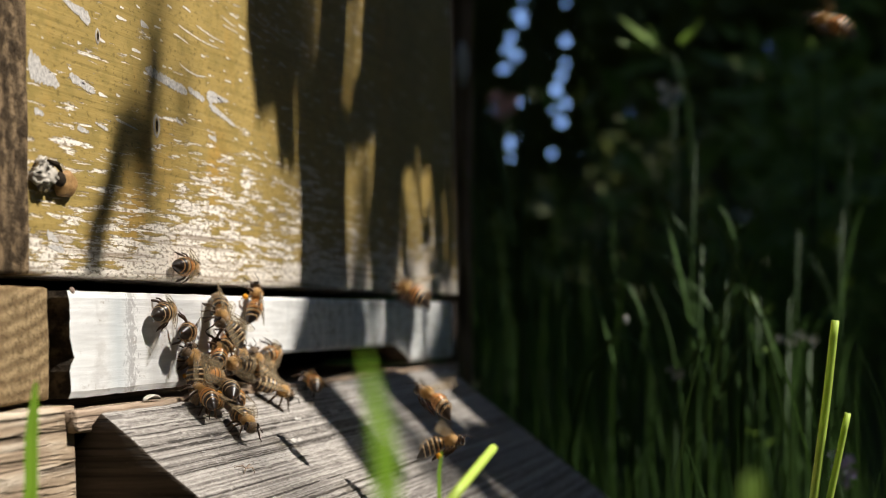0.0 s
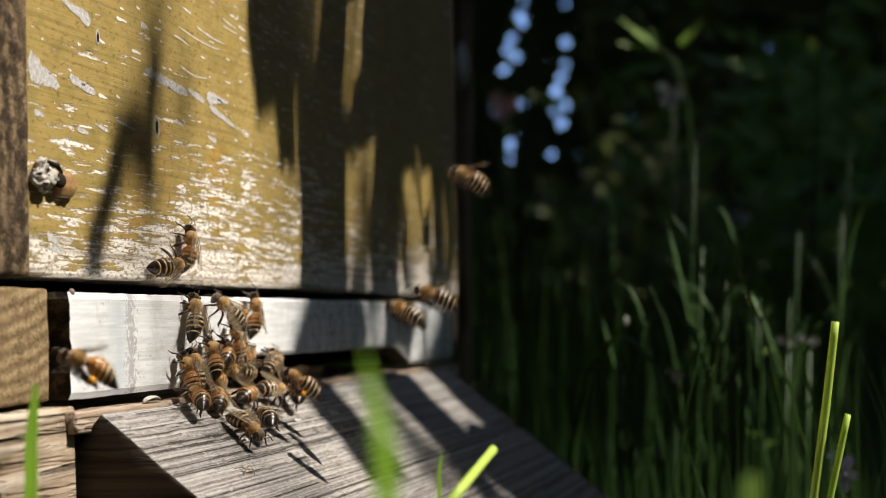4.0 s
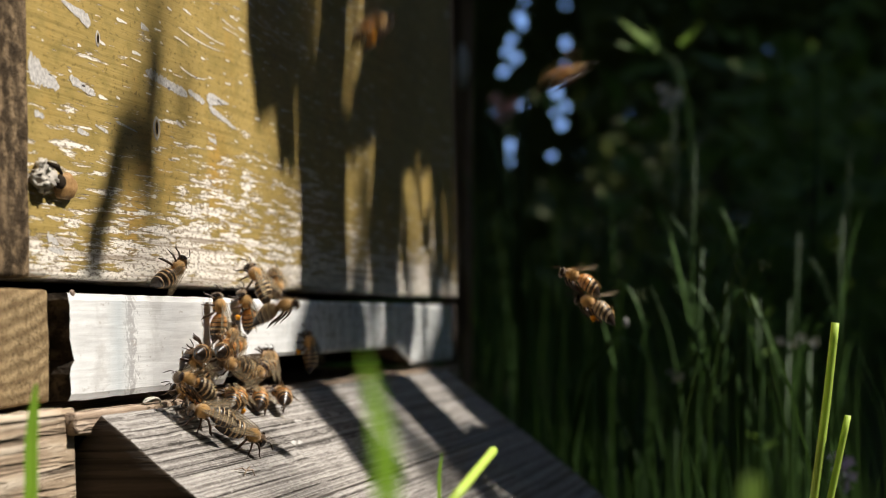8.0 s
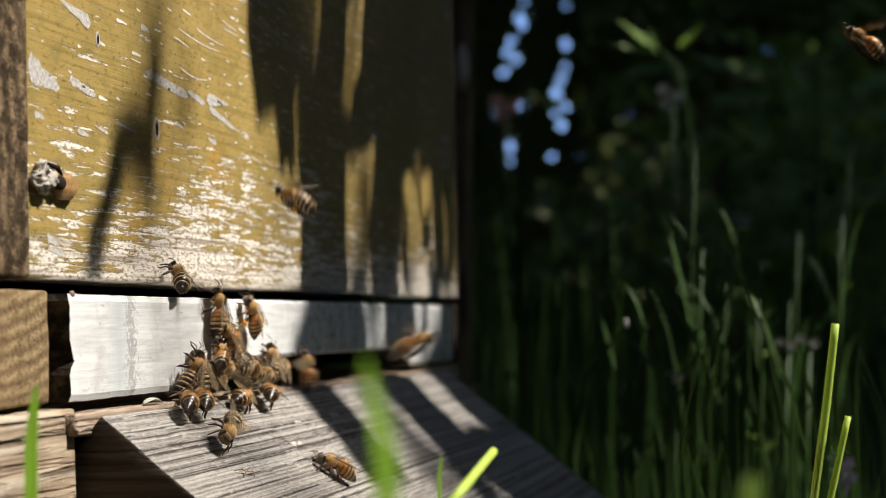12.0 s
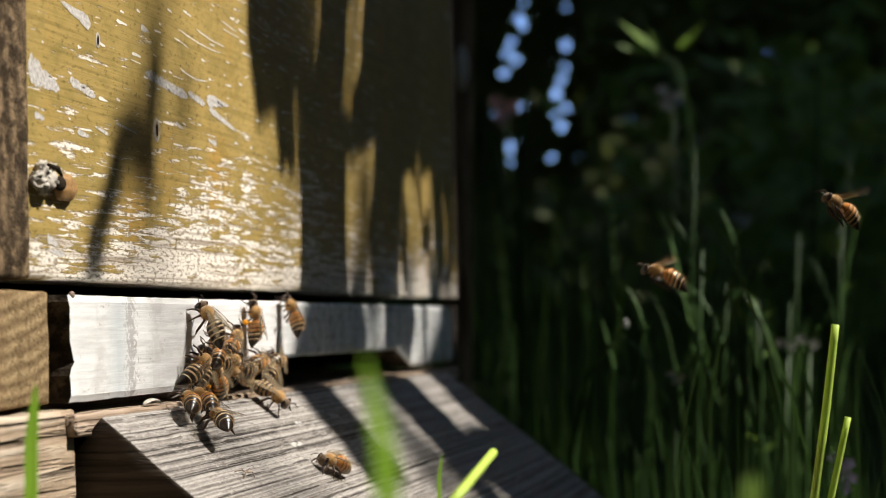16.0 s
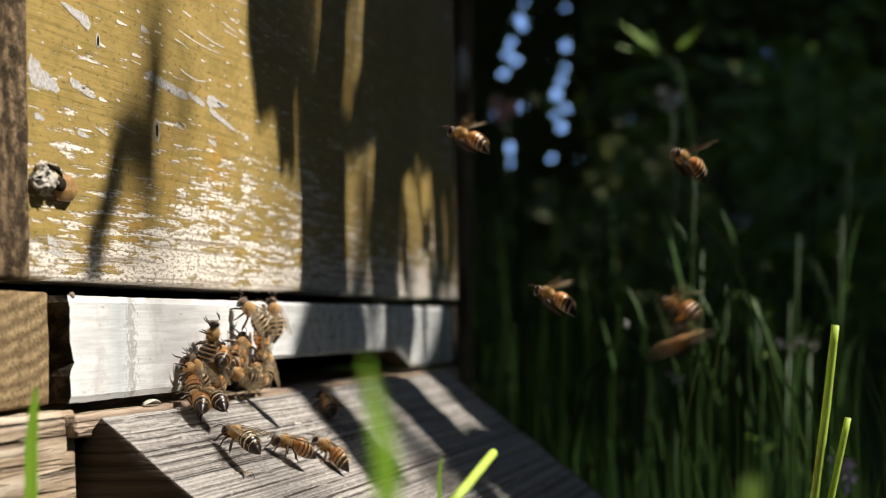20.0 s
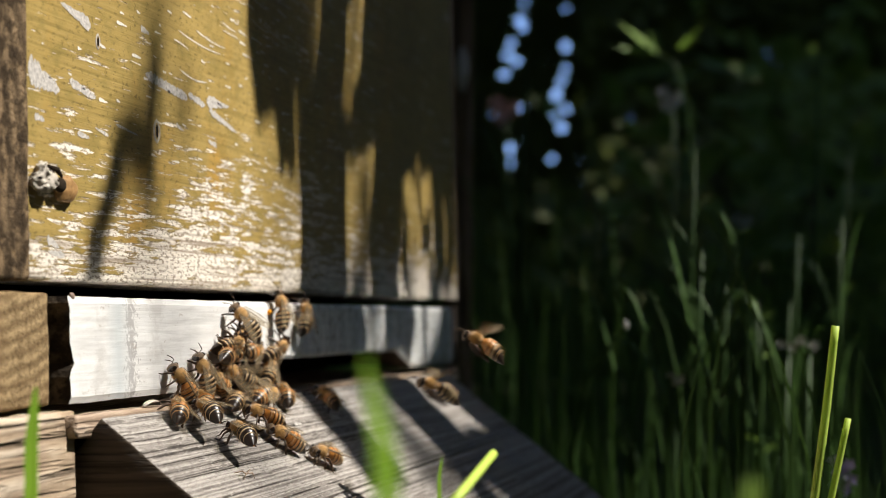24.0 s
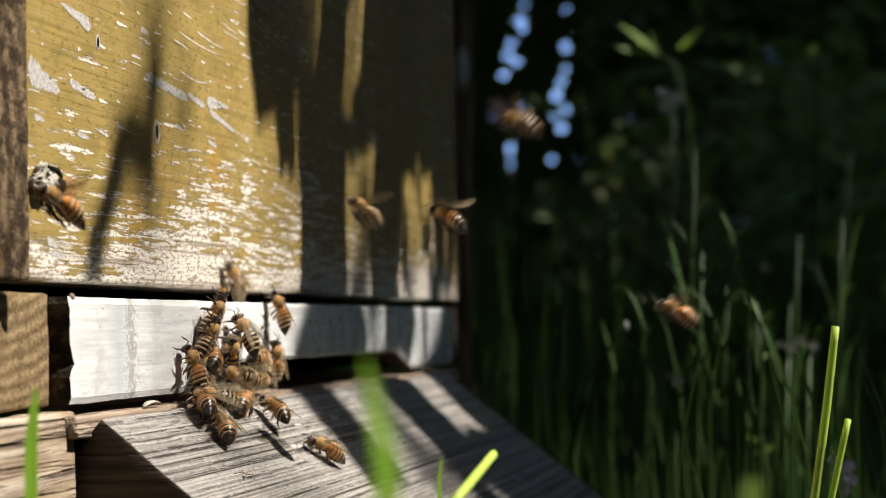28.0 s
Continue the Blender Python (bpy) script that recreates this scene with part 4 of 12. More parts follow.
build_tree("unseen tree beyond the lawn, added to cut skylight", (-1.6, -4.2), 2.2, (-1.6, -3.8, 3.0), (1.9, 1.3, 1.5), 10000, 0.15, 34, sunlit)


def build_shade_plant():
    """An unseen reed-like clump added in the sun's way: its leaves draw the upright shadows on the hive front."""
    foot = Vector((0.60, -2.50, GROUND))
    rd = thing("reed_clump", "unseen tall reeds added to cast shadows on the hive", "reeds", foot)
    # on the hive front: lower and upper end (across, height) and width of each leaf's shadow, then the leaf's distance
    spec = ((0.153, 0.047, 0.153, 0.34, 0.045, 0.65), (0.165, 0.034, 0.166, 0.08, 0.015, 0.5), (0.179, 0.030, 0.180, 0.34, 0.018, 2.2), (0.194, 0.030, 0.195, 0.34, 0.018, 2.2), (0.243, -0.02, 0.254, 0.054, 0.018, 2.2), (0.230, 0.052, 0.254, 0.125, 0.014, 2.3),
            (0.2050, 0.040, 0.226, 0.125, 0.030, 0.5), (0.223, 0.098, 0.223, 0.34, 0.050, 0.5), (0.203, -0.035, 0.203, 0.066, 0.052, 0.5),
            (0.226, 0.044, 0.228, 0.060, 0.030, 0.8), (0.263, 0.050, 0.302, 0.130, 0.062, 0.5), (0.292, 0.105, 0.294, 0.34, 0.054, 0.5),
            (0.274, -0.030, 0.287, 0.080, 0.043, 0.5), (0.317, 0.044, 0.317, 0.34, 0.029, 0.5), (0.346, 0.047, 0.346, 0.34, 0.031, 0.5), (0.375, 0.039, 0.376, 0.34, 0.046, 0.5),
            (0.331, 0.054, 0.331, 0.34, 0.030, 0.6), (0.3315, 0.016, 0.3315, 0.07, 0.0055, 0.35), (0.3605, 0.002, 0.3605, 0.06, 0.019, 0.6), (0.3130, -0.01, 0.3150, 0.03, 0.010, 2.0), (0.3030, 0.0, 0.3040, 0.040, 0.010, 0.8), (0.377, 0.0, 0.377, 0.055, 0.010, 0.8), (0.384, 0.002, 0.384, 0.06, 0.028, 2.4),
            (0.342, 0.016, 0.344, 0.036, 0.010, 0.4), (0.347, -0.004, 0.349, 0.014, 0.012, 0.4),
            (0.052, 0.021, 0.055, 0.041, 0.023, 1.0), (0.0610, 0.034, 0.066, 0.062, 0.0130, 1.4), (0.0660, 0.055, 0.074, 0.095, 0.0130, 3.0), (0.027, -0.006, 0.0425, 0.028, 0.0095, 0.6), (0.083, 0.038, 0.086, 0.054, 0.010, 1.5), (0.0640, 0.010, 0.0645, 0.05, 0.0040, 1.0),
            (0.128, -0.105, 0.180, -0.004, 0.034, 0.9), (0.236, -0.02, 0.238, 0.014, 0.012, 1.6),
            (0.310, -0.03, 0.3125, -0.002, 0.007, 0.8), (0.342, -0.03, 0.356, 0.002, 0.024, 0.85), (0.160, -0.125, 0.218, -0.032, 0.020, 2.5), (0.214, -0.125, 0.252, -0.028, 0.046, 0.9),
            (0.288, -0.135, 0.345, -0.018, 0.062, 0.9), (0.345, -0.175, 0.362, -0.118, 0.066, 0.9), (0.372, -0.092, 0.400, -0.018, 0.066, 0.9), (0.300, -0.24, 0.330, -0.10, 0.070, 0.9), (0.258, -0.170, 0.268, -0.086, 0.052, 0.9), (0.186, -0.200, 0.200, -0.090, 0.030, 2.4), (0.228, -0.20, 0.232, -0.11, 0.03, 1.0))
    rng = random.Random(8)
    for x, z0, x1, z1, w, k in spec:
        a = Vector((x, 0, z0)) + SUN * (k + rng.uniform(-0.05, 0.05))
        b = Vector((x1, 0, z1)) + SUN * (k + rng.uniform(-0.05, 0.05))
        verts, faces = [], []
        rows = 12
        for i in range(rows + 1):
            t = i / rows
            p = a.lerp(b, t)
            q = w / 2 * min(1.0, 0.65 + 8 * t) * (1 - max(0, t - 0.85) * 3) * (1 + 0.22 * noise.noise(Vector((x * 60, t * 7, 1))))
            wob = 0.005 * noise.noise(Vector((x * 90, t * 3, 7)))
            verts += [p + Vector((wob - q, 0, 0)), p + Vector((wob, 0.004, 0)), p + Vector((wob + q, 0, 0))]
        for i in range(rows):
            c = 3 * i
            faces += [(c, c + 1, c + 4, c + 3), (c + 1, c + 2, c + 5, c + 4)]
        part("leaf", mesh_py("leaf", verts, faces, M_SHRUB), None, rd)
        bm = bmesh.new()
        far = a + SUN * (3.8 - k)
        tube(bm, [(far.x + (x - 0.3) * 0.4, far.y - 0.25, GROUND - 0.02), (far.x, far.y - 0.12, far.z * 0.6), far, a.lerp(far, 0.5), a], [0.003, 0.0025, 0.002, 0.0015, 0.0008], 5)
        part("stalk", bm, M_BARK, rd, "", True)


build_shade_plant()


def build_bush():
    """A dense unseen bush behind the camera, added to cut skylight from the near side."""
    rng = random.Random(44)
    bu = thing("garden_bush", "unseen dense dark bush behind the camera, added to cut skylight", "bush", (-1.7, -0.2, GROUND))
    for i in range(7):
        bm = bmesh.new()
        a = i * 0.9
        tube(bm, [(-1.7, -0.2, GROUND - 0.03), (-1.7 + 0.2 * math.cos(a), -0.2 + 0.5 * math.sin(a), 0.6), (-1.7 + 0.4 * math.cos(a), -0.2 + 1.1 * math.sin(a), 1.5)], [0.02, 0.015, 0.005], 6)
        part("branch", bm, M_BARK, bu, "", True)
    verts, faces = [], []
    for _ in range(7000):
        p = Vector((rng.uniform(-2.2, -1.1), rng.uniform(-1.7, 1.4), rng.uniform(-0.15, 2.0)))
        way = Vector((rng.uniform(-1, 1), rng.uniform(-1, 1), rng.uniform(-1, 1)))
        leaf_outline(verts, faces, p, way, Vector((rng.uniform(-1, 1), rng.uniform(-1, 1), 0.4)), 0.11, 0.06)
    part("foliage", mesh_py("foliage", verts, faces, M_SHRUB, False), None, bu)


build_bush()


def build_bits():
    """Small litter on the ramp and the floor edge."""
    bm = bmesh.new()
    ball(bm, (0.0470, -0.0066, -0.0268), (0.0050, 0.0010, 0.0004), 16, 7)
    for v in bm.verts:
        v.co.z += 0.0008 - (v.co.x - 0.0470) ** 2 * 40
    tagged(part("wood_shaving", bm, M_KNOT, None, "", True), "pale curled wood shaving on the floor edge", "shaving")
    m = Matrix.Translation(RAMP_TOP) @ Matrix.Rotation(SLOPE, 4, "X")
    for x, s, w, label in ((0.100, 0.019, 0.0022, "pale wax crumb on the ramp"), (0.151, 0.012, 0.0020, "pale wax crumb on the ramp"), (0.118, 0.012, 0.0014, "pale wax crumb on the ramp")):
        bm = bmesh.new()
        for k in range(4):
            ball(bm, (x + (k - 1.5) * w * 0.8, -s + math.sin(k * 2.1) * w * 0.2, 0.0002), (w * 0.8, w * (0.30 + 0.12 * math.cos(k * 1.7)), 0.00012), 9, 5)
        bmesh.ops.transform(bm, matrix=m, verts=bm.verts)
        tagged(part("wax_crumb", bm, M_FLAKE, None, "", True), label, "wax", "wax crumbs")
    bm = bmesh.new()
    for k, (dx, ds) in enumerate(((0.004, 0.001), (-0.004, 0.0014), (0.003, -0.0016), (-0.003, -0.001))):
        tube(bm, [(0.051, -0.024, 0.0006), (0.051 + dx * 0.6, -0.024 + ds * 0.4, 0.0012), (0.051 + dx, -0.024 + ds, 0.0002)], [0.0002, 0.00016, 0.0001], 5)
    bmesh.ops.transform(bm, matrix=m, verts=bm.verts)
    tagged(part("twig_litter", bm, M_FLOOR, None, "", True), "tiny dry twig bits on the ramp", "litter")


build_bits()


def build_swaying():
    """A loose grass blade that the wind swings before the lens."""
    verts, faces = [], []
    add_blade(verts, faces, (0, 0, 0), (0, 0, 0.225), 0.0034, (0, 0.004, 0), 12, (0, 1, 0))
    ob = part("swaying_grass", mesh_py("swaying_grass", verts, faces, M_LAWN), None)
    return tagged(ob, "loose green grass blade swaying in the wind", "grass", "young grass by the hive")


SWAYING = build_swaying()


# ---- bees ----
M_FUZZ = plain("golden_bee_fuzz", (0.15, 0.070, 0.020), (0.70, 0.41, 0.135), 0.9, 0.15, 4000.0, 0.6)
M_HAIR = plain("pale_bee_hair", (0.24, 0.120, 0.034), (0.70, 0.42, 0.150), 0.8, 0.2, 3000.0, 0.4)
M_AMBER = plain("amber_bee_band", (0.34, 0.115, 0.022), (0.80, 0.36, 0.090), 0.28, 0.5, 900.0)
M_TAN = plain("tan_bee_band", (0.26, 0.120, 0.034), (0.56, 0.300, 0.098), 0.38, 0.4, 1500.0)
M_BLACK = plain("dark_brown_bee_shell", (0.006, 0.004, 0.003), (0.034, 0.018, 0.009), 0.30, 0.55, 1200.0)
M_PALE = plain("pale_bee_hair_band", (0.44, 0.31, 0.16), (0.88, 0.72, 0.48), 0.65, 0.2, 3500.0)
M_HEAD = plain("brown_bee_head", (0.018, 0.011, 0.006), (0.22, 0.13, 0.055), 0.6, 0.3, 2500.0, 0.3)
M_EYE = plain("dark_bee_eye", (0.010, 0.006, 0.005), (0.035, 0.020, 0.014), 0.18, 0.6, 9000.0)
M_LEG = plain("brown_bee_leg", (0.012, 0.007, 0.004), (0.075, 0.036, 0.014), 0.4, 0.4, 3000.0)
M_POLLEN = plain("orange_pollen", (0.62, 0.22, 0.02), (0.85, 0.40, 0.04), 0.9, 0.1, 3000.0)
M_VEIN = plain("brown_wing_vein", (0.06, 0.035, 0.02), (0.14, 0.09, 0.05), 0.5, 0.3)


def wing_film():
    n = Nodes("clear_wing_film", 0.22, 0.6)
    c = n.noise(n.coords((900, 900, 900)), 1.0, 3)
    n.colour(n.mix(c, (0.40, 0.28, 0.14), (0.74, 0.60, 0.40)))
    clear = n.node("ShaderNodeBsdfTransparent", Color=(0.95, 0.93, 0.88))
    ms = n.node("ShaderNodeMixShader", Fac=n.math("MULTIPLY_ADD", c, 0.26, 0.06))
    n.t.links.new(clear.outputs[0], ms.inputs[1]), n.t.links.new(n.b.outputs[0], ms.inputs[2])
    n.t.links.new(ms.outputs[0], n.t.nodes["Material Output"].inputs[0])
    return n.m


M_WING = wing_film()
MM = 0.001


def lathe_bee(rings, sides=16):
    """A body of rings (x, radius across, radius up, height, material) in millimetres, closed at both ends."""
    bm = bmesh.new()
    made = []
    for x, ry, rz, z, _ in rings:
        made.append([bm.verts.new((x * MM, math.cos(k * math.tau / sides) * ry * MM, (z + math.sin(k * math.tau / sides) * rz) * MM)) for k in range(sides)])
    for (r0, r1), ring in zip(zip(made, made[1:]), rings[1:]):
        for k in range(sides):
            f = bm.faces.new((r0[k], r1[k], r1[(k + 1) % sides], r0[(k + 1) % sides]))
            f.material_index = ring[4]
    bm.faces.new(made[0]), bm.faces.new(made[-1][::-1])
    return bm


def add_hair(bm, centre, size, count, length, seed, slot=0):
    """Short fur standing off an ellipsoid, in millimetres."""
    rng = random.Random(seed)
    for _ in range(count):
        a, s = rng.uniform(0, math.tau), rng.uniform(-1, 1)
        d = Vector((s, math.sqrt(1 - s * s) * math.cos(a), math.sqrt(1 - s * s) * math.sin(a)))
        p = Vector((centre[0] + d.x * size[0], centre[1] + d.y * size[1], centre[2] + d.z * size[2]))
        t = d.cross(Vector((rng.uniform(-1, 1), rng.uniform(-1, 1), rng.uniform(-1, 1)))).normalized() * 0.034
        e = p + (d + Vector((-0.35, rng.uniform(-0.3, 0.3), rng.uniform(-0.3, 0.3)))) * length * rng.uniform(0.6, 1.3)
        bm.faces.new([bm.verts.new(q * MM) for q in (p - t, p + t, e)]).material_index = slot


def abdomen_mesh(kind, curl=0.0):
    rings = [(0.15, 0.35, 0.35, 0.1, 3), (-0.1, 0.9, 0.9, 0.1, 3)]
    # front colour, dark colour: bands from the waist to the tip
    warm = {"amber": (0, 0, 0, 1, 1, 3), "banded": (1, 1, 1, 1, 2, 3), "dark": (1, 1, 1, 2, 2, 3)}[kind]
    n, edges = 6, []
    for i in range(n):
        x0, x1 = -0.1 - i * 1.2, -0.1 - (i + 1) * 1.2

        def rad(q):
            k = (-q) / 7.3
            return 2.25 * max(0.02, math.sin(math.pi * min(1, k) ** 0.72)) ** 0.62 if k < 1 else 0.1

        cut = {"amber": (0.90, 0.78, 0.64, 0.46, 0.34, 0.3), "banded": (0.52, 0.44, 0.38, 0.33, 0.3, 0.3), "dark": (0.3, 0.28, 0.26, 0.26, 0.26, 0.26)}[kind][i]
        first = warm[i] if not i or (kind == "amber" and i < 3) else 2 if i < 4 else 3
        edges.append((x0 + (x1 - x0) * 0.16, rad(x0 + (x1 - x0) * 0.16) + 0.05, -0.05 * x0 * x0 * (0.35 + curl)))
        for k, mi, lip in ((0.04, first, -0.08), (0.15, first, 0.04), (0.19, warm[i], 0.0), (cut, warm[i], 0.03), (cut + 0.04, 3, 0.03), (1.0, 3, 0.09)):
            q = x0 + (x1 - x0) * k
            r = rad(q) + lip
            drop = -0.05 * (q * q) * (0.35 + curl)
            rings.append((q, r, r * 0.92, 0.1 + drop, mi))
    tip = rings[-1]
    rings.append((-7.5, 0.12, 0.12, tip[3] - 0.1, 3))
    bm = lathe_bee(rings, 18)
    # a ragged fringe of hair along the hind edge of each band
    rng = random.Random(6)
    for x, r, drop in edges[1:5]:
        for k in range(54):
            a = k * math.tau / 54 + rng.uniform(-0.05, 0.05)
            out, side = Vector((0, math.cos(a), math.sin(a) * 0.92)), Vector((0, -math.sin(a), math.cos(a)))
            p = Vector((x, 0, 0.1 + drop)) + out * r
            e = p + Vector((-rng.uniform(0.25, 0.60), 0, 0)) + out * 0.10
            bm.faces.new([bm.verts.new(q * MM) for q in (p - side * 0.07, p + side * 0.07, e)]).material_index = 2
    add_hair(bm, (-2.6, 0, -0.25), (3.3, 2.28, 2.10), 480, 0.45, 4, 4)
    return mesh_of(bm, "abdomen", [M_AMBER, M_TAN, M_PALE, M_BLACK, M_HAIR], True)


def leg_mesh(side, pair, flying):
    """A jointed leg; pair 0, 1, 2 from the front."""
    hx = (2.9, 1.9, 0.9)[pair]
    ox, oy = ((2.4, 2.6), (0.1, 3.5), (-2.4, 3.2))[pair]
    if flying:
        pts = [(hx, 0.8, -1.0), (hx - 0.3, 1.5, -1.7), (hx - 1.3 - pair * 0.4, 1.5, -2.6), (hx - 2.6 - pair * 0.6, 1.2, -3.1), (hx - 3.6 - pair * 0.6, 1.0, -3.7)]
    else:
        pts = [(hx, 0.8, -1.0), (hx + ox * 0.3, 1.9, -0.7), (hx + ox * 0.62, oy * 0.92, -1.6), (hx + ox * 0.8, oy * 1.05, -2.7), (hx + ox * 1.1, oy * 1.2, -3.25)]
    thick = [0.30, 0.30, 0.22 if pair < 2 else 0.34, 0.16 if pair < 2 else 0.30, 0.07]
    bm = bmesh.new()
    tube(bm, [Vector((x, y * side, z)) * MM for x, y, z in pts], [q * MM for q in thick], 7)
    return mesh_of(bm, "leg", M_LEG, True), [Vector((x, y * side, z)) * MM for x, y, z in pts]


def wing_mesh(length, width, side, hind):
    """A wing that reaches out along y from its hinge, with raised veins."""
    bm = bmesh.new()
    lead, trail = [], []
    n = 10
    for i in range(n + 1):
        k = i / n
        w = width * (0.18 + 0.82 * math.sin(math.pi * min(1, 0.12 + 0.80 * k)) ** 0.8) * (1.0 if k < 0.93 else 0.6)
        lead.append(Vector((w * (0.22 + 0.10 * k), k * length * side, 0.10 * math.sin(k * 3))))
        trail.append(Vector((-w * (0.78 - 0.10 * k), k * length * side, 0.10 * math.sin(k * 3) - 0.05)))
    vl, vm, vt = [], [], []
    for a, b in zip(lead, trail):
        vl.append(bm.verts.new(a * MM)), vm.append(bm.verts.new((a.lerp(b, 0.45) + Vector((0, 0, 0.10))) * MM)), vt.append(bm.verts.new(b * MM))
    for i in range(n):
        for p, q in ((vl, vm), (vm, vt)):
            bm.faces.new((p[i], p[i + 1], q[i + 1], q[i]))
    film = len(bm.faces)
    veins = [[lead[i] for i in range(0, n + 1)], [lead[0].lerp(trail[0], 0.5), lead[4].lerp(trail[4], 0.35), lead[9].lerp(trail[9], 0.3)],
             [lead[0].lerp(trail[0], 0.6), lead[4].lerp(trail[4], 0.7), lead[8].lerp(trail[8], 0.85)], [lead[5].lerp(trail[5], 0.36), lead[6].lerp(trail[6], 0.8)]]
    for v in veins:
        tube(bm, [(p + Vector((0, 0, 0.06))) * MM for p in v], 0.06 * MM, 4)
    bm.faces.ensure_lookup_table()
    for f in bm.faces[film:]:
        f.material_index = 1
    return mesh_of(bm, "wing", [M_WING, M_VEIN], True)


HINGES = (("forewing", 2.6, 1.25, 1.35), ("hindwing", 1.7, 1.15, 1.25))


def wing_pose(which, side, sweep, lift, twist=0.0):
    """A wing's pose in the bee's space: sweep backward and lift upward, in degrees."""
    _, x, y, z = HINGES[which]
    m = Matrix.Rotation(radians(sweep * side), 4, "Z") @ Matrix.Rotation(radians(lift * side), 4, "X") @ Matrix.Rotation(radians(twist), 4, "Y")
    return Matrix.Translation((x * MM, side * y * MM, z * MM)) @ m


def build_bee(kind, flying, pollen=False):
    look_ = {"amber": "amber striped honeybee", "banded": "tan and black banded honeybee", "dark": "dark honeybee with pale bands"}[kind]
    state = ", wings spread in flight" if flying else " crawling at the hive entrance"
    bee = thing("honeybee", look_ + (" with pollen" if pollen else "") + state, "bee", (0, 0, 0), "honeybees")
    bm = bmesh.new()
    ball(bm, (1.9 * MM, 0, 0), (1.95 * MM, 1.85 * MM, 1.75 * MM), 16, 10)
    add_hair(bm, (1.9, 0, 0), (1.9, 1.8, 1.7), 460, 0.55, 2, 1)
    part("thorax", bm, [M_FUZZ, M_HAIR], bee, "fuzzy tan thorax", True)
    part("abdomen", abdomen_mesh(kind, 0.5 if flying else 0.25), None, bee, "striped glossy abdomen")
    bm = bmesh.new()
    ball(bm, (4.45 * MM, 0, -0.55 * MM), (0.95 * MM, 1.65 * MM, 1.45 * MM), 14, 9)
    add_hair(bm, (4.4, 0, -0.4), (0.9, 1.2, 1.3), 160, 0.4, 3, 1)
    head = part("head", bm, [M_HEAD, M_HAIR], bee, "dark hairy head", True)
    for s in (1, -1):
        bm = bmesh.new()
        ball(bm, (4.45 * MM, s * 1.35 * MM, -0.35 * MM), (0.62 * MM, 0.55 * MM, 1.15 * MM), 12, 8)
        part("eye", bm, M_EYE, head, "large dark eye", True)
        bm = bmesh.new()
        tube(bm, [Vector(p) * MM for p in ((5.2, s * 0.4, -0.3), (5.9, s * 1.0, 0.5), (6.6, s * 1.4, 0.1), (7.3, s * 1.9, -0.6))], [0.10 * MM, 0.10 * MM, 0.12 * MM, 0.09 * MM], 6)
        part("antenna", bm, M_LEG, head, "", True)
        for w, (nm, x, y, z) in enumerate(HINGES):
            me = wing_mesh(8.6 if w == 0 else 6.0, 3.0 if w == 0 else 2.2, s, w == 1)
            wing = part(nm, me, None, bee, "clear veined wing")
            wing.matrix_basis = wing_pose(w, s, 14 + w * 12, 22, 0) if flying else wing_pose(w, s, 72 + w * 2, 4 - w * 2, -12 * 0)
        for q in range(3):
            me, pts = leg_mesh(s, q, flying)
            leg = part("leg", me, None, bee)
            if pollen and q == 2:
                bm = bmesh.new()
                ball(bm, pts[2].lerp(pts[3], 0.45) + Vector((0, s * 0.3 * MM, 0)), (0.75 * MM, 0.55 * MM, 0.75 * MM), 10, 7)
                part("pollen_load", bm, M_POLLEN, leg, "orange pollen ball", True)
    return bee


BEES = {}


def bee(kind="amber", flying=False, pollen=False):
    key = (kind, flying, pollen)
    if key not in BEES:
        BEES[key] = build_bee(*key)
        return BEES[key]
    made = copy_thing(BEES[key], Matrix())
    for o in (made, *made.children_recursive):
        o.animation_data_clear()
    return made


def stance(place, heading, up):
    """A bee's pose from its middle, the way it faces and its upward side."""
    f = Vector(heading).normalized()
    s = Vector(up).cross(f).normalized()
    u = f.cross(s)
    m = Matrix((f, s, u)).transposed().to_4x4()
    return Matrix.Translation(Vector(place) + m @ Vector((0.0009, 0, 0)) - Vector(place) * 0) @ m


def dipped(d, up, dip, bank):
    """A heading d on a surface with the head dipped towards it, and the upward side leaning over."""
    d, up = Vector(d).normalized(), Vector(up)
    f = d * math.cos(radians(dip)) - up * math.sin(radians(dip))
    return f, Matrix.Rotation(radians(bank), 3, f) @ (up * math.cos(radians(dip)) + d * math.sin(radians(dip)))


def wall(x, z, a, face=-5.2, h=3.2, dip=0, bank=0):
    """On the hive front, in millimetres; a: degrees from along the hive to upward."""
    return stance((x * MM, (face - h) * MM, z * MM), *dipped((math.cos(radians(a)), 0, math.sin(radians(a))), (0, -1, 0), dip, bank))


def ramp(x, s, a, h=3.2, dip=0, bank=0):
    """On the landing ramp, s millimetres down its slope; a: degrees from along the hive to up the slope."""
    p = RAMP_TOP + DOWN * s * MM + RAMP_UP * h * MM
    d = Vector((math.cos(radians(a)), 0, 0)) - DOWN * math.sin(radians(a))
    return stance((x * MM, p.y, p.z), *dipped(d, RAMP_UP, dip, bank))


def air(x, y, z, turn, tilt=20, bank=0):
    """In the air, in millimetres; turn: degrees of heading from along the hive towards its back; tilt: how far the head is raised."""
    t, p = radians(turn), radians(tilt)
    f = Vector((math.cos(t) * math.cos(p), math.sin(t) * math.cos(p), math.sin(p)))
    up = Matrix.Rotation(radians(bank), 3, f) @ Vector((0, 0, 1))
    return stance((x * MM, y * MM, z * MM), f, up)


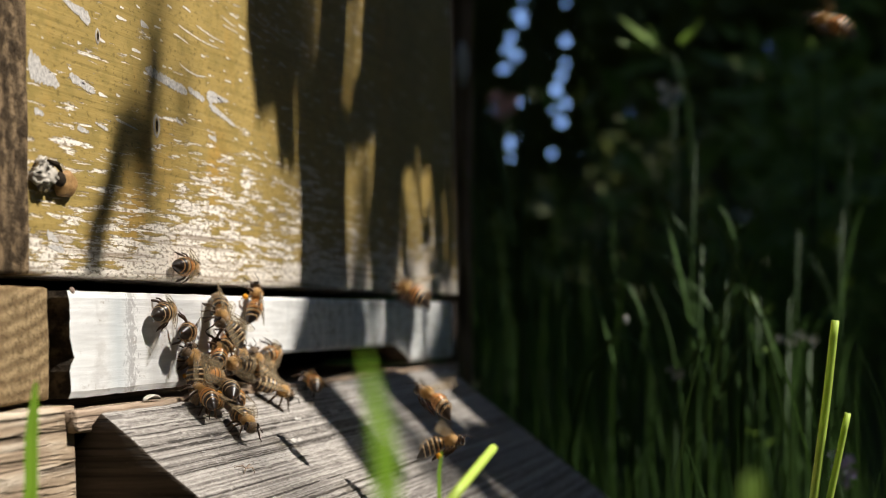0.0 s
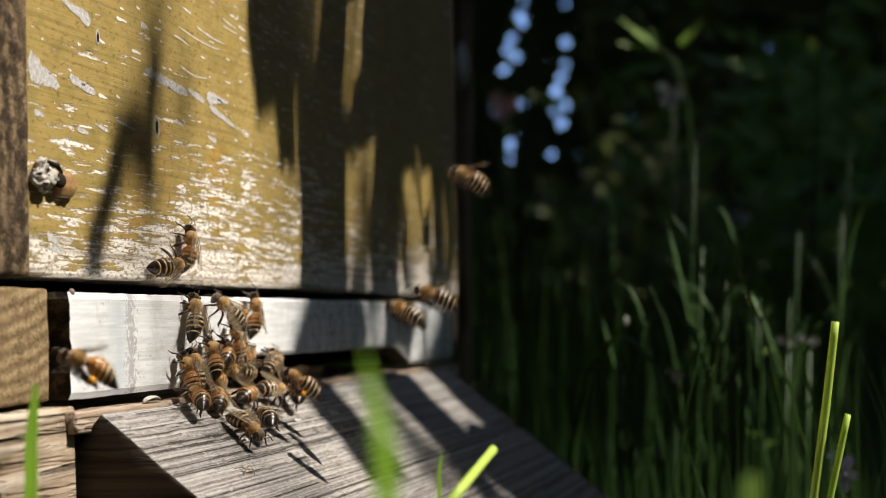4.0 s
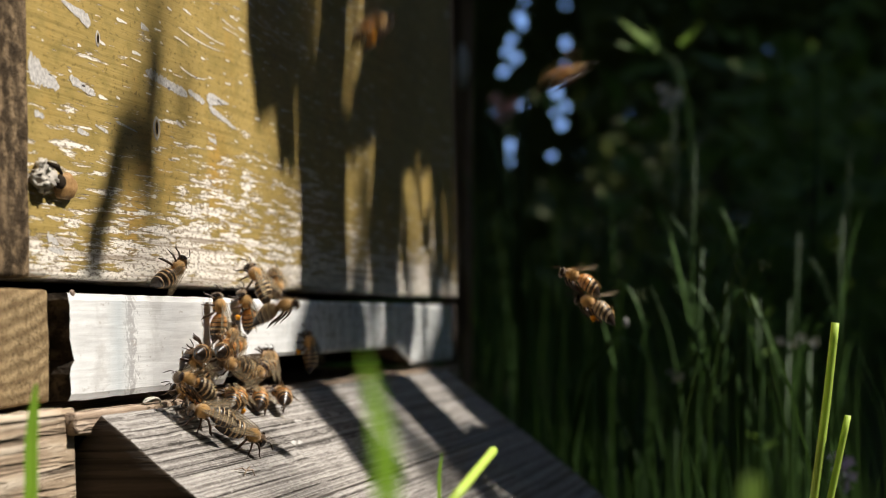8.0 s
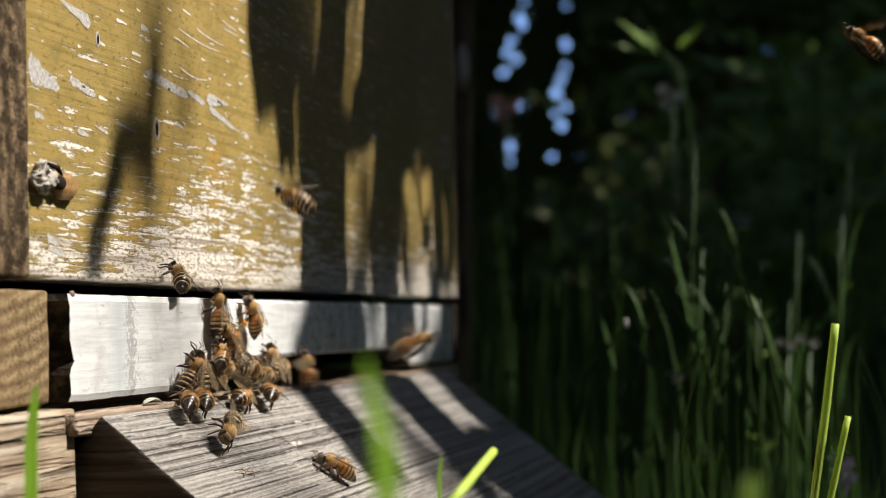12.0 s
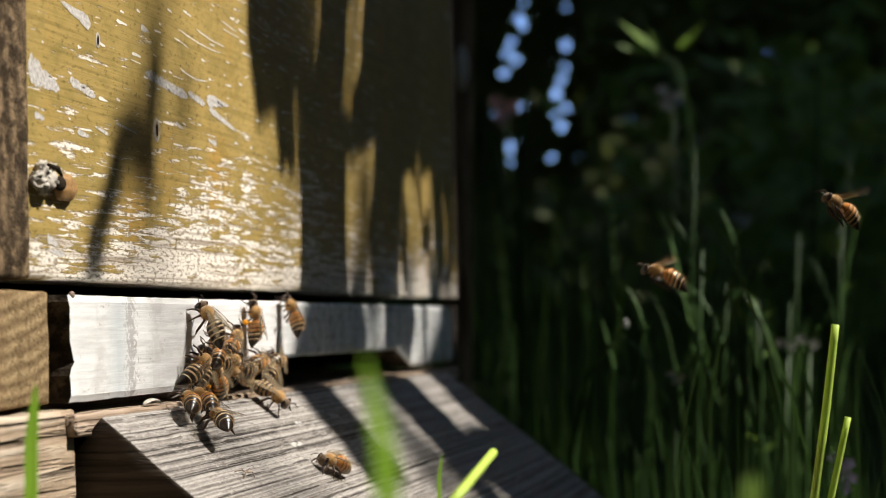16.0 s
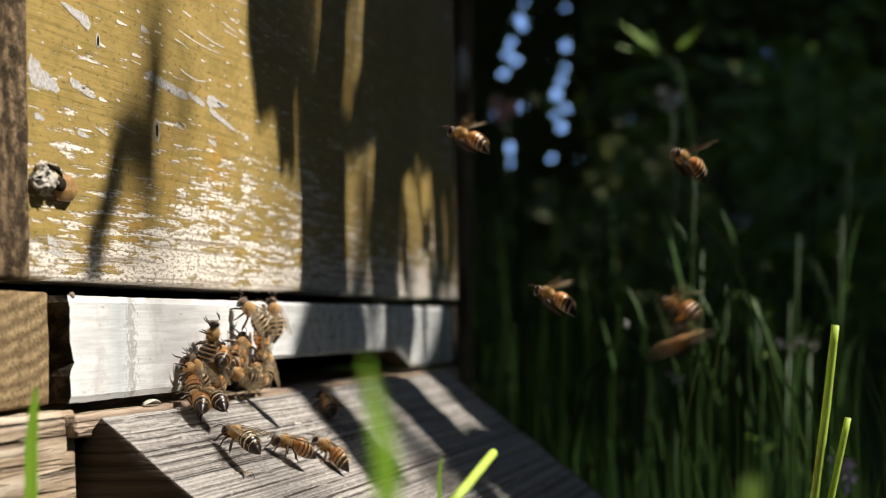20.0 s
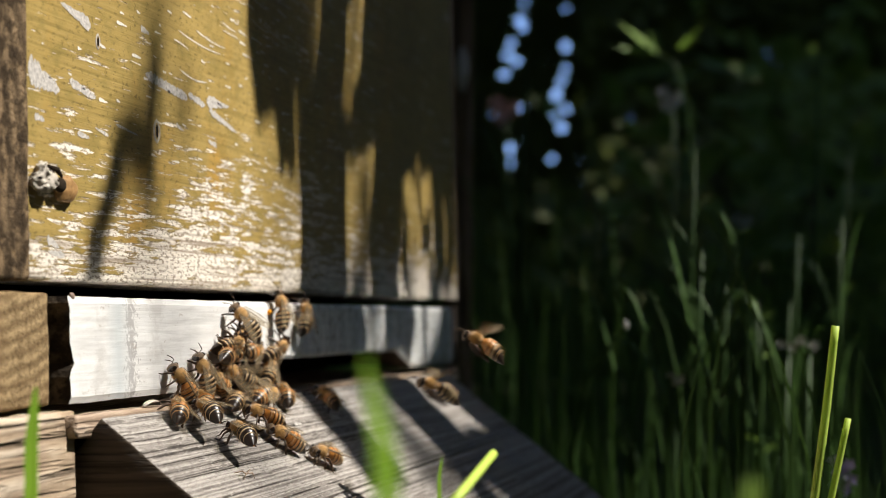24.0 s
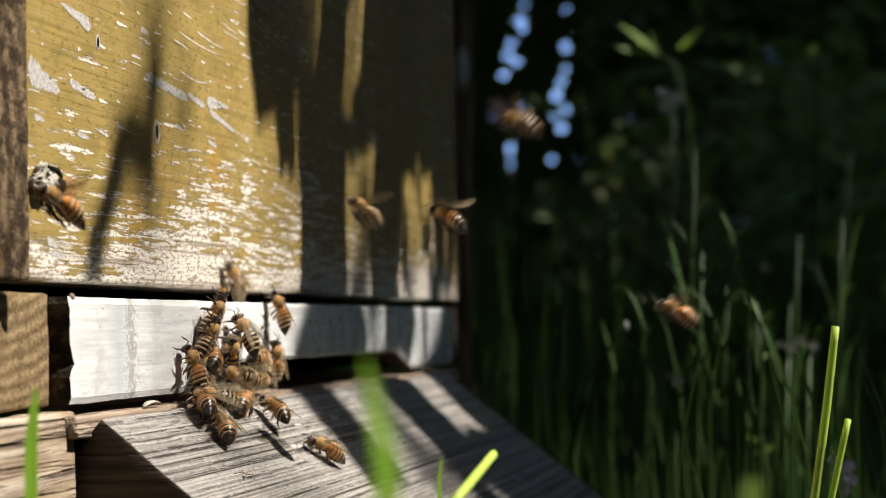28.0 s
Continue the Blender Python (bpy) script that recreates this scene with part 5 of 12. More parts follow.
def flap(one, spells):
    """Beats the wings of a flying bee during the spells (from, to), held spread at other times."""
    for wing in one.children:
        if "wing" not in wing.name:
            continue
        w = 0 if wing.name.startswith("fore") else 1
        side = 1 if wing.matrix_basis.translation.y > 0 else -1
        rows = [(0.0, wing_pose(w, side, 14 + w * 12, 22))]
        for t0, t1 in spells:
            k = max(1, round(t0 * FPS))
            while k < min(t1 * FPS, 28 * FPS - 1):
                ph = k * 2.2 + w * 0.2
                rows.append((k / FPS, wing_pose(w, side, 12 + w * 12 + 22 * math.cos(ph), 12 + 34 * math.sin(ph), 18 * math.cos(ph))))
                k += 1
        rows.append((28.0, wing_pose(w, side, 14 + w * 12, 22)))
        walk(wing, rows)


# ---- what moves ----
def fly(one, rows, spells):
    """A flying bee: its way through the air, then the beat of its wings."""
    flap(one, spells)
    walk(one, eased(rows))


def eased(rows):
    """Rows with a step put in wherever a turn would be too wide."""
    done = []
    for t, m in rows:
        if done:
            t0, m0 = done[-1]
            q0, q1 = m0.to_quaternion(), m.to_quaternion()
            turn = q0.rotation_difference(q1).angle
            turn = min(turn, math.tau - turn)
            n = int(turn / radians(80))
            for i in range(1, n + 1):
                k = i / (n + 1)
                p = m0.translation.lerp(m.translation, k)
                done.append((t0 + (t - t0) * k, Matrix.LocRotScale(p, q0.slerp(q1, k), None)))
        done.append((t, m))
    return done


def motions():
    inside, doorway = wall(190, -15, 90, 22), wall(165, -22, 90, 2)
    outside = air(150, -1500, 500, 100, 20)
    above, below = air(-600, -160, 150, 100, 20), air(-600, -160, -120, 100, 20)
    lean = [(t, pose(-0.129, y, GROUND, -a)) for t, y, a in ((0.0, -0.129, 70), (17.3, -0.129, 70), (17.5, -0.129, 23), (17.6, -0.172, 34), (17.7, -0.165, 33), (17.8, -0.129, 30), (18.0, -0.129, 70), (28.0, -0.129, 70))]
    walk(SWAYING, lean)
    walk(bee("amber"), eased([(0.00, wall(79, 4.3, -2, 0, 3.2, 0, 0)), (0.50, wall(78, 4.0, 18, 0, 3.2, 0, 0)), (1.00, wall(76, 3.7, 88, 0, 3.2, 0, 0)), (1.50, wall(75, 5.1, 99, 0, 3.2, 0, 0)), (2.00, wall(74, 5.9, 113, 0, 3.2, 0, 0)), (2.50, wall(78, 7.9, 71, 0, 3.2, 0, 0)), (3.00, wall(80, 9.6, 63, 0, 3.2, 0, 0)), (3.50, wall(82, 9.3, 59, 0, 3.2, 0, 0)), (4.00, wall(80, 9.1, 74, 0, 3.2, 0, 0)), (4.50, wall(80, 9.3, 62, 0, 3.2, 0, 0)), (5.00, wall(81, 8.8, 79, 0, 3.2, 0, 0)), (5.50, wall(79, 8.3, 69, 0, 3.2, 0, 0)), (6.00, wall(80, 7.9, 88, 0, 3.2, 0, 0)), (6.50, wall(79, 0.4, 63, -5.2, 3.2, 0, 0)), (7.00, wall(93, -7.7, 87, -5.2, 3.2, 0, 0)), (7.50, wall(88, -7.3, 87, -5.2, 3.2, 0, 0)), (8.00, wall(86, -7.6, 87, -5.2, 3.2, 0, 0)), (8.50, wall(88, -7.3, 98, -5.2, 3.2, 0, 0)), (9.00, wall(92, -8.2, 114, -5.2, 3.2, 0, 0)), (9.50, wall(91, -6.6, 76, -5.2, 3.2, 0, 0)), (10.00, wall(91, -4.6, 87, -5.2, 3.2, 0, 0)), (10.50, wall(90, -5.9, 75, -5.2, 3.2, 0, 0)), (11.00, wall(89, -7.5, 114, -5.2, 3.2, 0, 0)), (11.50, wall(89, -6.4, 79, -5.2, 3.2, 0, 0)), (12.00, wall(86, -6.0, 87, -5.2, 3.2, 0, 0)), (12.50, wall(87, -5.7, 94, -5.2, 3.2, 0, 0)), (13.00, wall(87, -5.7, 64, -5.2, 3.2, 0, 0)), (13.50, wall(90, -6.1, 103, -5.2, 3.2, 0, 0)), (14.00, wall(91, -7.0, 76, -5.2, 3.2, 0, 0)), (14.50, wall(91, -6.3, 105, -5.2, 3.2, 0, 0)), (15.00, wall(92, -6.7, 87, -5.2, 3.2, 0, 0)), (15.50, wall(104, -12.7, 19, -5.2, 3.2, 0, 0)), (16.00, wall(116, -19.3, 5, -5.2, 3.2, 0, 0)), (16.50, wall(114, -19.8, 6, -5.2, 3.2, 0, 0)), (17.00, wall(109, -19.1, 6, -5.2, 3.2, 0, 0)), (17.50, wall(106, -19.2, 3, -5.2, 3.2, 0, 0)), (18.00, wall(107, -20.5, 5, -5.2, 3.2, 0, 0)), (18.50, wall(104, -19.1, 2, -5.2, 3.2, 0, 0)), (19.00, wall(104, -18.9, 6, -5.2, 3.2, 0, 0)), (19.50, wall(102, -19.3, 3, -5.2, 3.2, 0, 0)), (20.00, wall(99, -18.7, 6, -5.2, 3.2, 0, 0)), (20.50, wall(97, -18.7, 8, -5.2, 3.2, 0, 0)), (21.00, wall(92, -18.6, 6, -5.2, 3.2, 0, 0)), (21.50, wall(95, -20.0, 2, -5.2, 3.2, 0, 0)), (22.00, wall(97, -21.8, 9, -5.2, 3.2, 0, 0)), (22.50, ramp(100, 3.0, 8, 3.2, 0, 0)), (23.00, ramp(96, 3.0, 4, 3.2, 0, 0)), (23.50, ramp(96, 3.0, 5, 3.2, 0, 0)), (24.00, ramp(103, 3.0, 9, 3.2, 0, 0)), (24.50, ramp(102, 3.0, 7, 3.2, 0, 0)), (25.00, wall(96, -21.3, 10, -5.2, 3.2, 0, 0)), (25.50, wall(94, -23.0, 22, -5.2, 3.2, 0, 0)), (26.00, ramp(90, 3.0, 17, 3.2, 0, 0)), (26.50, ramp(87, 3.0, 16, 3.2, 0, 0)), (27.00, ramp(87, 3.0, 17, 3.2, 0, 0)), (27.50, ramp(90, 3.0, 18, 3.2, 0, 0)), (28.00, ramp(91, 3.0, 16, 3.2, 0, 0))]))
    walk(bee("banded"), eased([(0.00, wall(52, -6.9, 6, -5.2, 3.2, 8, -12)), (0.50, wall(58, -5.9, 6, -5.2, 3.2, 8, -12)), (1.00, wall(65, -5.4, 12, -5.2, 3.2, 8, -12)), (1.50, wall(65, -5.5, 37, -5.2, 3.2, 8, -12)), (2.00, wall(64, -5.4, 88, -5.2, 3.2, 8, -12)), (2.50, wall(66, -6.0, 70, -5.2, 3.2, 8, -12)), (3.00, wall(69, -6.6, 88, -5.2, 3.2, 8, -12)), (3.50, wall(70, -6.4, 86, -5.2, 3.2, 8, -12)), (4.00, wall(70, -7.8, 67, -5.2, 3.2, 8, -12)), (4.50, wall(69, -8.9, 95, -5.2, 3.2, 8, -12)), (5.00, wall(72, -9.9, 85, -5.2, 3.2, 8, -12)), (5.50, wall(73, -10.5, 79, -5.2, 3.2, 8, -12)), (6.00, wall(72, -10.5, 88, -5.2, 3.2, 8, -12)), (6.50, wall(68, -7.9, 70, -5.2, 3.2, 8, -12)), (7.00, wall(66, -6.3, 63, -5.2, 3.2, 8, -12)), (7.45, doorway), (7.70, inside), (17.30, inside), (17.55, doorway), (18.00, wall(50, -1.9, 64, -5.2, 3.2, 8, -12)), (18.45, doorway), (18.70, inside), (23.30, inside), (23.55, doorway), (24.00, ramp(85, 3.0, 17, 3.2, 4, -12)), (24.50, ramp(81, 3.0, 17, 3.2, 4, -12)), (25.00, ramp(72, 3.0, 17, 3.2, 4, -12)), (25.45, doorway), (25.70, inside), (28.00, inside)]))
    walk(bee("amber"), eased([(0.00, wall(62, -11.7, 5, -5.2, 4.5, 22, 15)), (0.50, wall(62, -12.2, 24, -5.2, 4.5, 22, 15)), (1.00, wall(64, -13.6, 63, -5.2, 4.5, 22, 15)), (1.50, wall(64, -13.0, 49, -5.2, 4.5, 22, 15)), (2.00, wall(65, -13.5, 63, -5.2, 4.5, 22, 15)), (2.50, wall(73, -15.7, 44, -5.2, 4.5, 22, 15)), (3.00, wall(80, -17.8, 61, -5.2, 4.5, 22, 15)), (3.50, wall(79, -18.4, 47, -5.2, 4.5, 22, 15)), (4.00, wall(79, -18.0, 63, -5.2, 4.5, 22, 15)), (4.50, wall(78, -18.7, 44, -5.2, 4.5, 22, 15)), (5.00, wall(76, -18.2, 27, -5.2, 4.5, 22, 15)), (5.50, wall(77, -18.4, 23, -5.2, 4.5, 22, 15)), (6.00, wall(75, -18.9, 30, -5.2, 4.5, 22, 15)), (6.50, wall(76, -17.1, 82, -5.2, 4.5, 22, 15)), (7.00, wall(73, -16.0, 114, -5.2, 4.5, 22, 15)), (7.25, wall(72, -16.1, 68, -5.2, 4.5, 22, 15)), (7.50, wall(71, -16.2, 22, -5.2, 4.5, 22, 15)), (8.00, wall(71, -16.4, 3, -5.2, 4.5, 22, 15)), (8.50, wall(77, -16.4, 14, -5.2, 4.5, 22, 15)), (9.00, wall(80, -16.0, 30, -5.2, 4.5, 22, 15)), (9.50, wall(85, -17.2, 14, -5.2, 4.5, 22, 15)), (10.00, wall(87, -17.5, 6, -5.2, 4.5, 22, 15)), (10.50, wall(90, -17.5, 3, -5.2, 4.5, 22, 15)), (11.00, wall(93, -17.6, 6, -5.2, 4.5, 22, 15)), (11.50, wall(101, -19.3, 8, -5.2, 4.5, 22, 15)), (12.00, wall(107, -20.8, 5, -5.2, 4.5, 22, 15)), (12.50, wall(108, -20.2, 7, -5.2, 4.5, 22, 15)), (13.00, wall(116, -18.2, 12, -5.2, 4.5, 22, 15)), (13.50, wall(122, -16.0, 24, -5.2, 4.5, 22, 15)), (14.00, wall(131, -14.3, 48, -5.2, 4.5, 22, 15)), (14.50, wall(136, -12.3, 63, -5.2, 4.5, 22, 15)), (15.00, wall(138, -12.0, 87, -5.2, 4.5, 22, 15)), (15.50, wall(142, -9.1, 82, -5.2, 4.5, 22, 15)), (16.00, wall(142, -6.5, 87, -5.2, 4.5, 22, 15)), (16.50, wall(139, -4.9, 67, -5.2, 4.5, 22, 15)), (17.00, wall(139, -3.9, 87, -5.2, 4.5, 22, 15)), (17.50, wall(137, -2.3, 17, -5.2, 4.5, 22, 15)), (18.00, wall(132, -0.1, -6, -5.2, 4.5, 22, 15)), (18.45, doorway), (18.70, inside), (23.30, inside), (23.55, doorway), (24.00, ramp(147, 7.9, 56, 4.5, 11, 15)), (24.50, ramp(141, 11.5, 66, 4.5, 11, 15)), (25.00, ramp(133, 14.3, 40, 4.5, 11, 15)), (25.50, ramp(135, 9.3, 39, 4.5, 11, 15)), (26.00, ramp(135, 4.4, 26, 4.5, 11, 15)), (26.50, ramp(137, 3.0, 26, 4.5, 11, 15)), (26.75, wall(138, -22.6, 71, -5.2, 4.5, 22, 15)), (27.00, wall(138, -22.6, 116, -5.2, 4.5, 22, 15)), (27.50, wall(136, -13.7, 128, -5.2, 4.5, 22, 15)), (28.00, wall(131, -5.1, 87, -5.2, 4.5, 22, 15))]))
    walk(bee("dark"), eased([(0.00, wall(86, -10.6, 114, -5.2, 6.0, 30, -20)), (0.50, wall(87, -9.2, 132, -5.2, 6.0, 30, -20)), (1.00, wall(85, -8.2, 114, -5.2, 6.0, 30, -20)), (1.50, wall(85, -7.7, 113, -5.2, 6.0, 30, -20)), (2.00, wall(87, -8.1, 87, -5.2, 6.0, 30, -20)), (2.50, wall(86, -8.8, 109, -5.2, 6.0, 30, -20)), (3.00, wall(86, -9.5, 114, -5.2, 6.0, 30, -20)), (3.50, wall(85, -9.0, 103, -5.2, 6.0, 30, -20)), (4.00, wall(87, -6.7, 125, -5.2, 6.0, 30, -20)), (4.50, wall(89, -4.1, 93, -5.2, 6.0, 30, -20)), (5.00, wall(88, -1.8, 92, -5.2, 6.0, 30, -20)), (5.50, wall(88, -0.3, 124, -5.2, 6.0, 30, -20)), (6.00, wall(90, 0.8, 115, -5.2, 6.0, 30, -20)), (6.50, wall(103, 2.2, 80, 0, 6.0, 30, -20)), (7.00, wall(100, 4.1, 32, 0, 6.0, 30, -20)), (7.50, wall(111, 3.4, 45, 0, 6.0, 30, -20)), (8.00, wall(109, 1.3, 87, -5.2, 6.0, 30, -20)), (8.50, wall(84, -1.3, 53, -5.2, 6.0, 30, -20)), (9.00, wall(62, -3.6, 33, -5.2, 6.0, 30, -20)), (9.50, wall(62, -4.6, 46, -5.2, 6.0, 30, -20)), (10.00, wall(63, -4.9, 88, -5.2, 6.0, 30, -20)), (10.50, wall(59, -4.6, 104, -5.2, 6.0, 30, -20)), (11.00, wall(56, -3.6, 88, -5.2, 6.0, 30, -20)), (11.50, wall(54, -0.7, 66, -5.2, 6.0, 30, -20)), (12.00, wall(67, 2.2, 34, 0, 6.0, 30, -20)), (12.50, wall(53, 1.3, 36, -5.2, 6.0, 30, -20)), (13.00, wall(57, -0.6, 30, -5.2, 6.0, 30, -20)), (13.50, wall(59, -3.7, 44, -5.2, 6.0, 30, -20)), (14.00, wall(64, -6.2, 73, -5.2, 6.0, 30, -20)), (14.50, wall(63, -7.6, 43, -5.2, 6.0, 30, -20)), (15.00, wall(65, -8.7, 62, -5.2, 6.0, 30, -20)), (15.50, wall(70, -8.5, 54, -5.2, 6.0, 30, -20)), (16.00, wall(74, -8.7, 87, -5.2, 6.0, 30, -20)), (16.50, wall(72, -6.8, 77, -5.2, 6.0, 30, -20)), (17.00, wall(70, -5.9, 87, -5.2, 6.0, 30, -20)), (17.50, wall(70, -6.2, 83, -5.2, 6.0, 30, -20)), (18.00, wall(71, -5.8, 87, -5.2, 6.0, 30, -20)), (18.50, wall(66, -5.3, 59, -5.2, 6.0, 30, -20)), (19.00, wall(62, -5.8, 45, -5.2, 6.0, 30, -20)), (19.50, wall(83, -6.6, 96, -5.2, 6.0, 30, -20)), (20.00, wall(105, -7.1, 115, -5.2, 6.0, 30, -20)), (20.50, wall(105, -6.8, 67, -5.2, 6.0, 30, -20)), (21.00, wall(102, -7.1, 60, -5.2, 6.0, 30, -20)), (21.50, wall(102, -7.5, 61, -5.2, 6.0, 30, -20)), (22.00, wall(101, -7.6, 51, -5.2, 6.0, 30, -20)), (22.50, wall(98, -7.4, 67, -5.2, 6.0, 30, -20)), (23.00, wall(99, -8.7, 59, -5.2, 6.0, 30, -20)), (23.50, wall(97, -8.4, 61, -5.2, 6.0, 30, -20)), (24.00, wall(99, -8.4, 115, -5.2, 6.0, 30, -20)), (24.50, wall(97, -10.3, 105, -5.2, 6.0, 30, -20)), (25.00, wall(93, -11.2, 61, -5.2, 6.0, 30, -20)), (25.50, wall(97, -10.4, 74, -5.2, 6.0, 30, -20)), (26.00, wall(100, -9.8, 87, -5.2, 6.0, 30, -20)), (26.50, wall(100, -7.2, 98, -5.2, 6.0, 30, -20)), (27.00, wall(102, -5.3, 87, -5.2, 6.0, 30, -20)), (27.50, wall(102, -8.3, 82, -5.2, 6.0, 30, -20)), (28.00, wall(99, -11.2, 87, -5.2, 6.0, 30, -20))]))
    walk(bee("amber", False, True), eased([(0.00, wall(113, -4.6, 60, -5.2, 3.2, 4, 8)), (0.50, wall(112, -4.1, 76, -5.2, 3.2, 4, 8)), (1.00, wall(113, -3.6, 60, -5.2, 3.2, 4, 8)), (1.50, wall(112, -4.9, 68, -5.2, 3.2, 4, 8)), (2.00, wall(112, -5.1, 115, -5.2, 3.2, 4, 8)), (2.50, wall(112, -6.6, 82, -5.2, 3.2, 4, 8)), (3.00, wall(113, -8.0, 60, -5.2, 3.2, 4, 8)), (3.50, wall(114, -8.4, 87, -5.2, 3.2, 4, 8)), (4.00, wall(113, -7.4, 77, -5.2, 3.2, 4, 8)), (4.50, wall(111, -7.9, 74, -5.2, 3.2, 4, 8)), (5.00, wall(110, -8.3, 78, -5.2, 3.2, 4, 8)), (5.50, wall(109, -7.6, 112, -5.2, 3.2, 4, 8)), (6.00, wall(108, -7.8, 115, -5.2, 3.2, 4, 8)), (6.50, wall(110, -6.8, 110, -5.2, 3.2, 4, 8)), (7.00, wall(110, -4.7, 87, -5.2, 3.2, 4, 8)), (7.50, wall(108, -5.9, 83, -5.2, 3.2, 4, 8)), (8.00, wall(107, -6.1, 115, -5.2, 3.2, 4, 8)), (8.50, wall(108, -6.5, 91, -5.2, 3.2, 4, 8)), (9.00, wall(109, -6.1, 87, -5.2, 3.2, 4, 8)), (9.50, wall(109, -6.6, 112, -5.2, 3.2, 4, 8)), (10.00, wall(111, -6.0, 87, -5.2, 3.2, 4, 8)), (10.50, wall(110, -8.9, 75, -5.2, 3.2, 4, 8)), (11.00, wall(110, -12.0, 87, -5.2, 3.2, 4, 8)), (11.50, wall(109, -9.4, 126, -5.2, 3.2, 4, 8)), (12.00, wall(112, -7.4, 115, -5.2, 3.2, 4, 8)), (12.50, wall(110, -7.1, 97, -5.2, 3.2, 4, 8)), (13.00, wall(111, -7.4, 121, -5.2, 3.2, 4, 8)), (13.50, wall(114, -7.5, 119, -5.2, 3.2, 4, 8)), (14.00, wall(111, -7.0, 120, -5.2, 3.2, 4, 8)), (14.50, wall(112, -7.0, 88, -5.2, 3.2, 4, 8)), (15.00, wall(114, -7.2, 87, -5.2, 3.2, 4, 8)), (15.50, wall(112, -8.0, 62, -5.2, 3.2, 4, 8)), (16.00, wall(113, -8.7, 87, -5.2, 3.2, 4, 8)), (16.50, wall(112, -9.2, 67, -5.2, 3.2, 4, 8)), (17.00, wall(114, -8.6, 87, -5.2, 3.2, 4, 8)), (17.50, wall(117, -7.5, 115, -5.2, 3.2, 4, 8)), (18.00, wall(116, -7.1, 87, -5.2, 3.2, 4, 8)), (18.25, wall(116, -8.3, 42, -5.2, 3.2, 4, 8)), (18.50, wall(115, -9.5, -3, -5.2, 3.2, 4, 8)), (18.75, wall(114, -10.5, -48, -5.2, 3.2, 4, 8)), (19.00, wall(113, -11.6, -93, -5.2, 3.2, 4, 8)), (19.50, wall(113, -13.4, -111, -5.2, 3.2, 4, 8)), (20.00, wall(117, -14.6, -93, -5.2, 3.2, 4, 8)), (20.50, wall(119, -14.3, -71, -5.2, 3.2, 4, 8)), (21.00, wall(123, -13.1, -93, -5.2, 3.2, 4, 8)), (21.50, wall(123, -14.6, -91, -5.2, 3.2, 4, 8)), (22.00, wall(127, -15.9, -100, -5.2, 3.2, 4, 8)), (22.50, wall(134, -19.0, -115, -5.2, 3.2, 4, 8)), (23.00, wall(134, -21.1, -102, -5.2, 3.2, 4, 8)), (23.50, wall(136, -22.7, -93, -5.2, 3.2, 4, 8)), (23.75, ramp(123, 3.0, -26, 3.2, 2, 8)), (24.00, ramp(123, 3.0, 42, 3.2, 2, 8)), (24.50, ramp(124, 3.0, 40, 3.2, 2, 8)), (25.00, ramp(119, 4.3, 58, 3.2, 2, 8)), (25.50, ramp(117, 5.0, 58, 3.2, 2, 8)), (26.00, ramp(115, 3.9, 33, 3.2, 2, 8)), (26.50, ramp(120, 8.8, 69, 3.2, 2, 8)), (27.00, ramp(126, 14.4, 90, 3.2, 2, 8)), (27.45, doorway), (27.70, inside), (28.00, inside)]))
